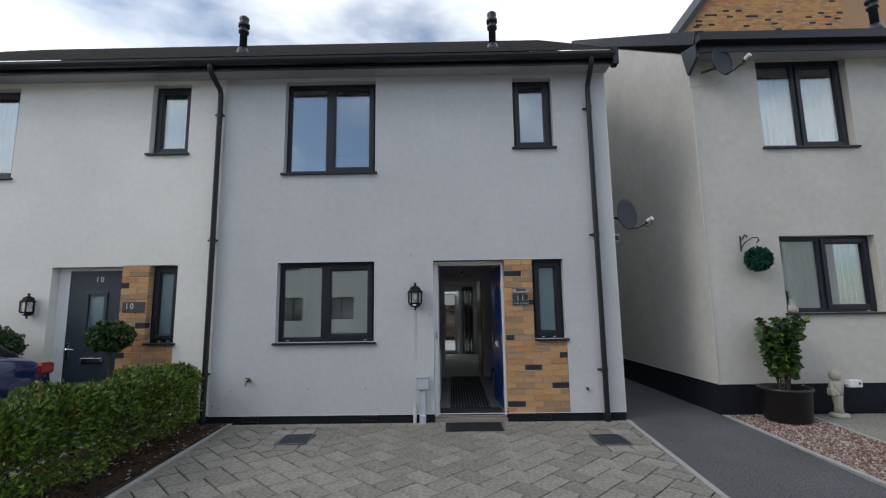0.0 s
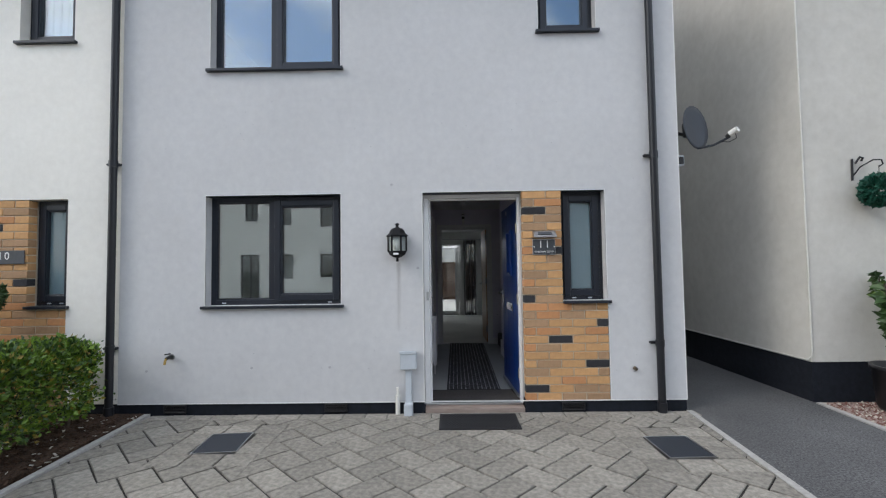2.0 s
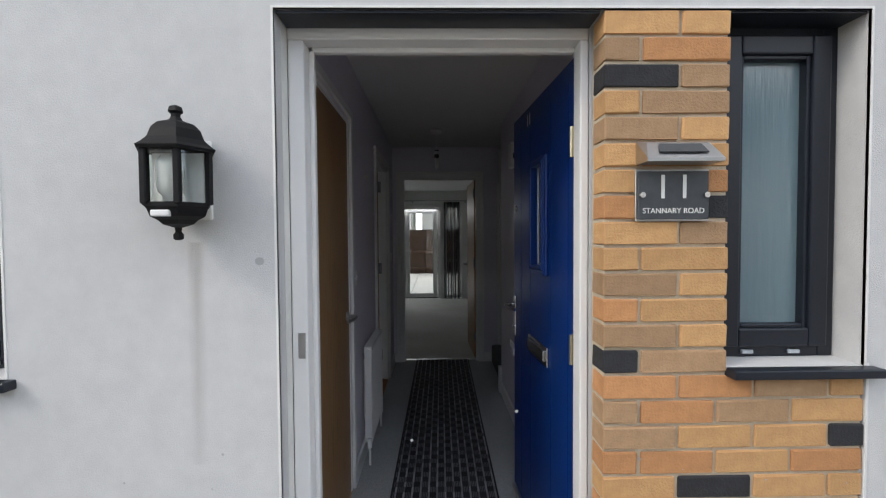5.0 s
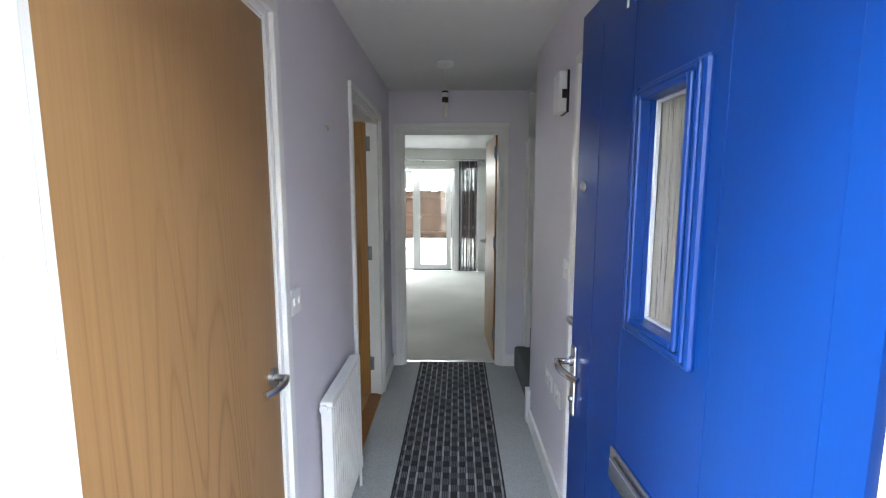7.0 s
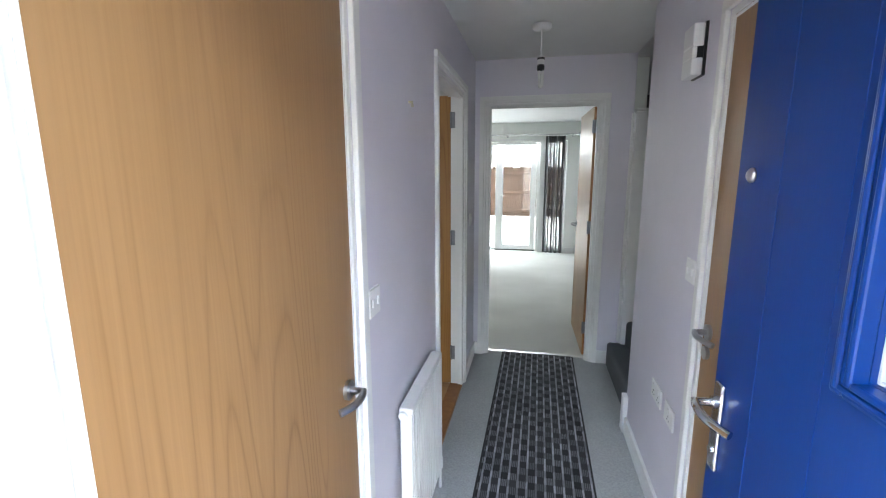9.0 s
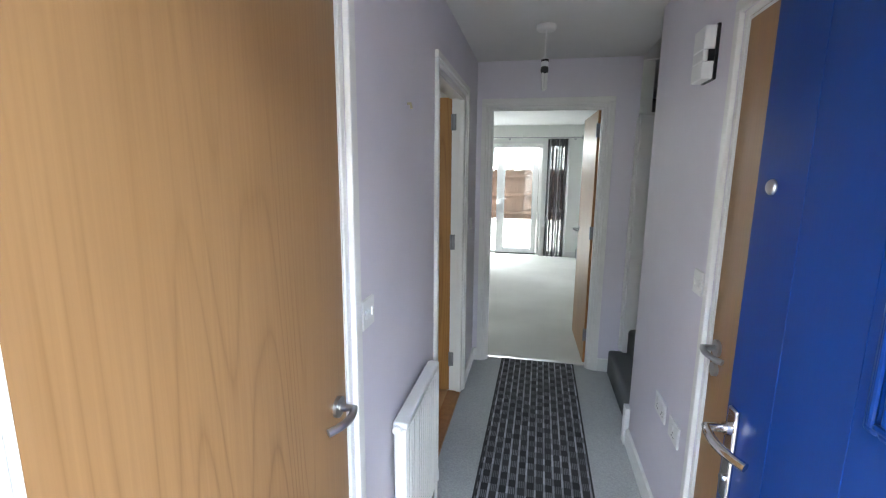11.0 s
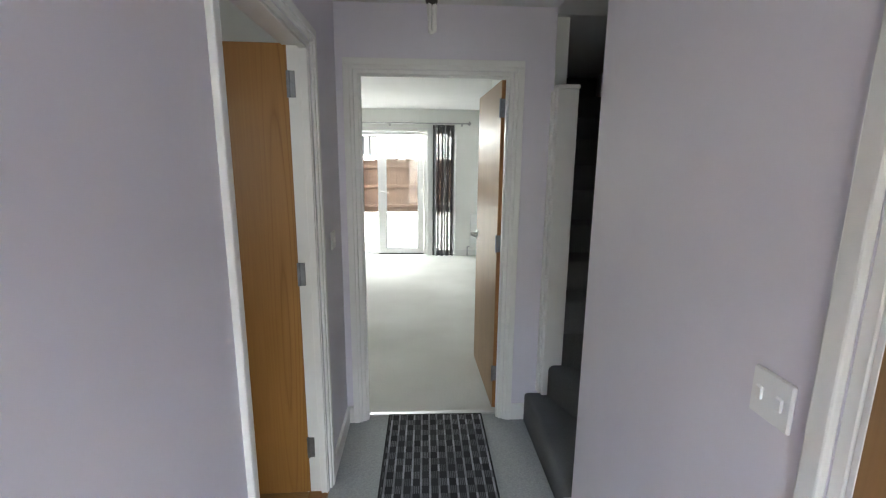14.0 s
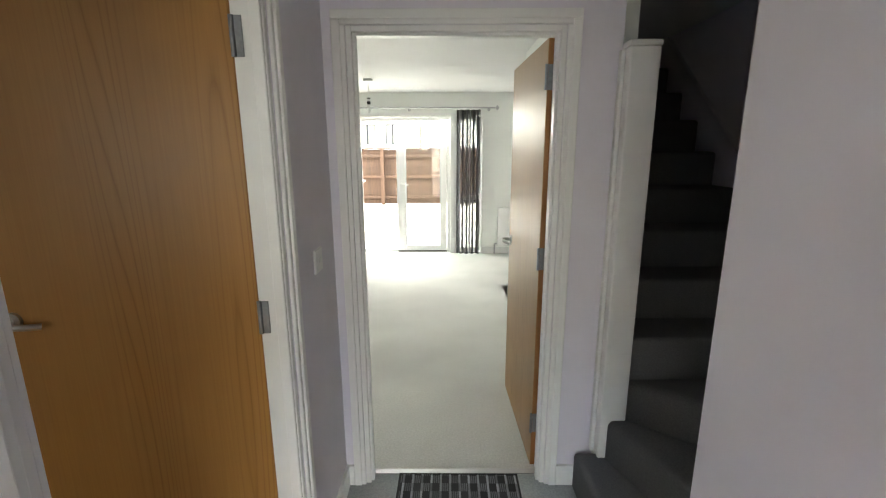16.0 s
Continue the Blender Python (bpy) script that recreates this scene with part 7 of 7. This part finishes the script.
for cx, cy, hw, hd in COVERS:
    for k in range(3):
        for sy in (-1, 1):
            o = new("cover_paver", ring_a)
            o.parent = drive
            o.matrix_basis = pose(cx + (k - 1) * 0.2465, cy + sy * 0.30, rng3.uniform(-0.002, 0.001), 0, 0, rng3.uniform(-0.5, 0.5))
    for k in range(2):
        for sx in (-1, 1):
            o = new("cover_paver", ring_b)
            o.parent = drive
            o.matrix_basis = pose(cx + sx * 0.27, cy + (k - 0.5) * 0.20, rng3.uniform(-0.002, 0.001), 0, 0, rng3.uniform(-0.5, 0.5))
sold = block_mesh("border_paver", 0.193, 0.135)
for i in range(25):
    o = new("border_paver", sold)
    o.parent = drive
    o.matrix_basis = pose(-2.55 + i * 0.1995, -0.088, rng3.uniform(-0.002, 0.001), 0, 0, rng3.uniform(-0.6, 0.6))

# gravel stones and bark chips
bm = bmesh.new()
rng4 = random.Random(5)
for i in range(6000):
    y = rng4.uniform(-2.8, 0.15)
    t = (0.17 - y) / 3.07
    x = rng4.uniform(3.63 - 0.19 * t, 4.59 - 0.43 * t)
    r = rng4.uniform(0.009, 0.022)
    a = rng4.uniform(0, 6.28)
    b = [bm.verts.new((x + r * math.cos(a + k * 2.09) * rng4.uniform(0.7, 1.2), y + r * math.sin(a + k * 2.09) * rng4.uniform(0.7, 1.2), 0.003)) for k in range(3)]
    t_ = bm.verts.new((x, y, 0.004 + r * rng4.uniform(0.6, 1.0)))
    for k in range(3):
        bm.faces.new((b[k], b[(k + 1) % 3], t_)).material_index = i % 5 // 2
tagged(finish("gravel_stones", bm, [M_GRAVEL, M_CHIP, M_STONE]), "loose reddish gravel stones on the strip", "gravel", kind="stuff")
bm = bmesh.new()
for i in range(2600):
    y = rng4.uniform(-3.6, -0.05)
    x = rng4.uniform(-3.5, -2.70 - 0.03 * y)
    w, d, a = rng4.uniform(0.006, 0.022), rng4.uniform(0.004, 0.010), rng4.uniform(0, 6.28)
    z, ti = 0.014 + rng4.uniform(0, 0.012), rng4.uniform(-0.008, 0.008)
    vs = [bm.verts.new((x + sx * w * math.cos(a) - sy * d * math.sin(a), y + sx * w * math.sin(a) + sy * d * math.cos(a), z + sx * ti)) for sx, sy in ((-1, -1), (1, -1), (1, 1), (-1, 1))]
    f = bm.faces.new(vs)
    f.material_index = 0 if rng4.random() < 0.95 else 1
o = finish("bark_chips", bm, [M_SOIL, M_STONE])
o.modifiers.new("thick", "SOLIDIFY").thickness = 0.004
tagged(o, "loose brown bark chips and leaves on the bed", "mulch", kind="stuff")
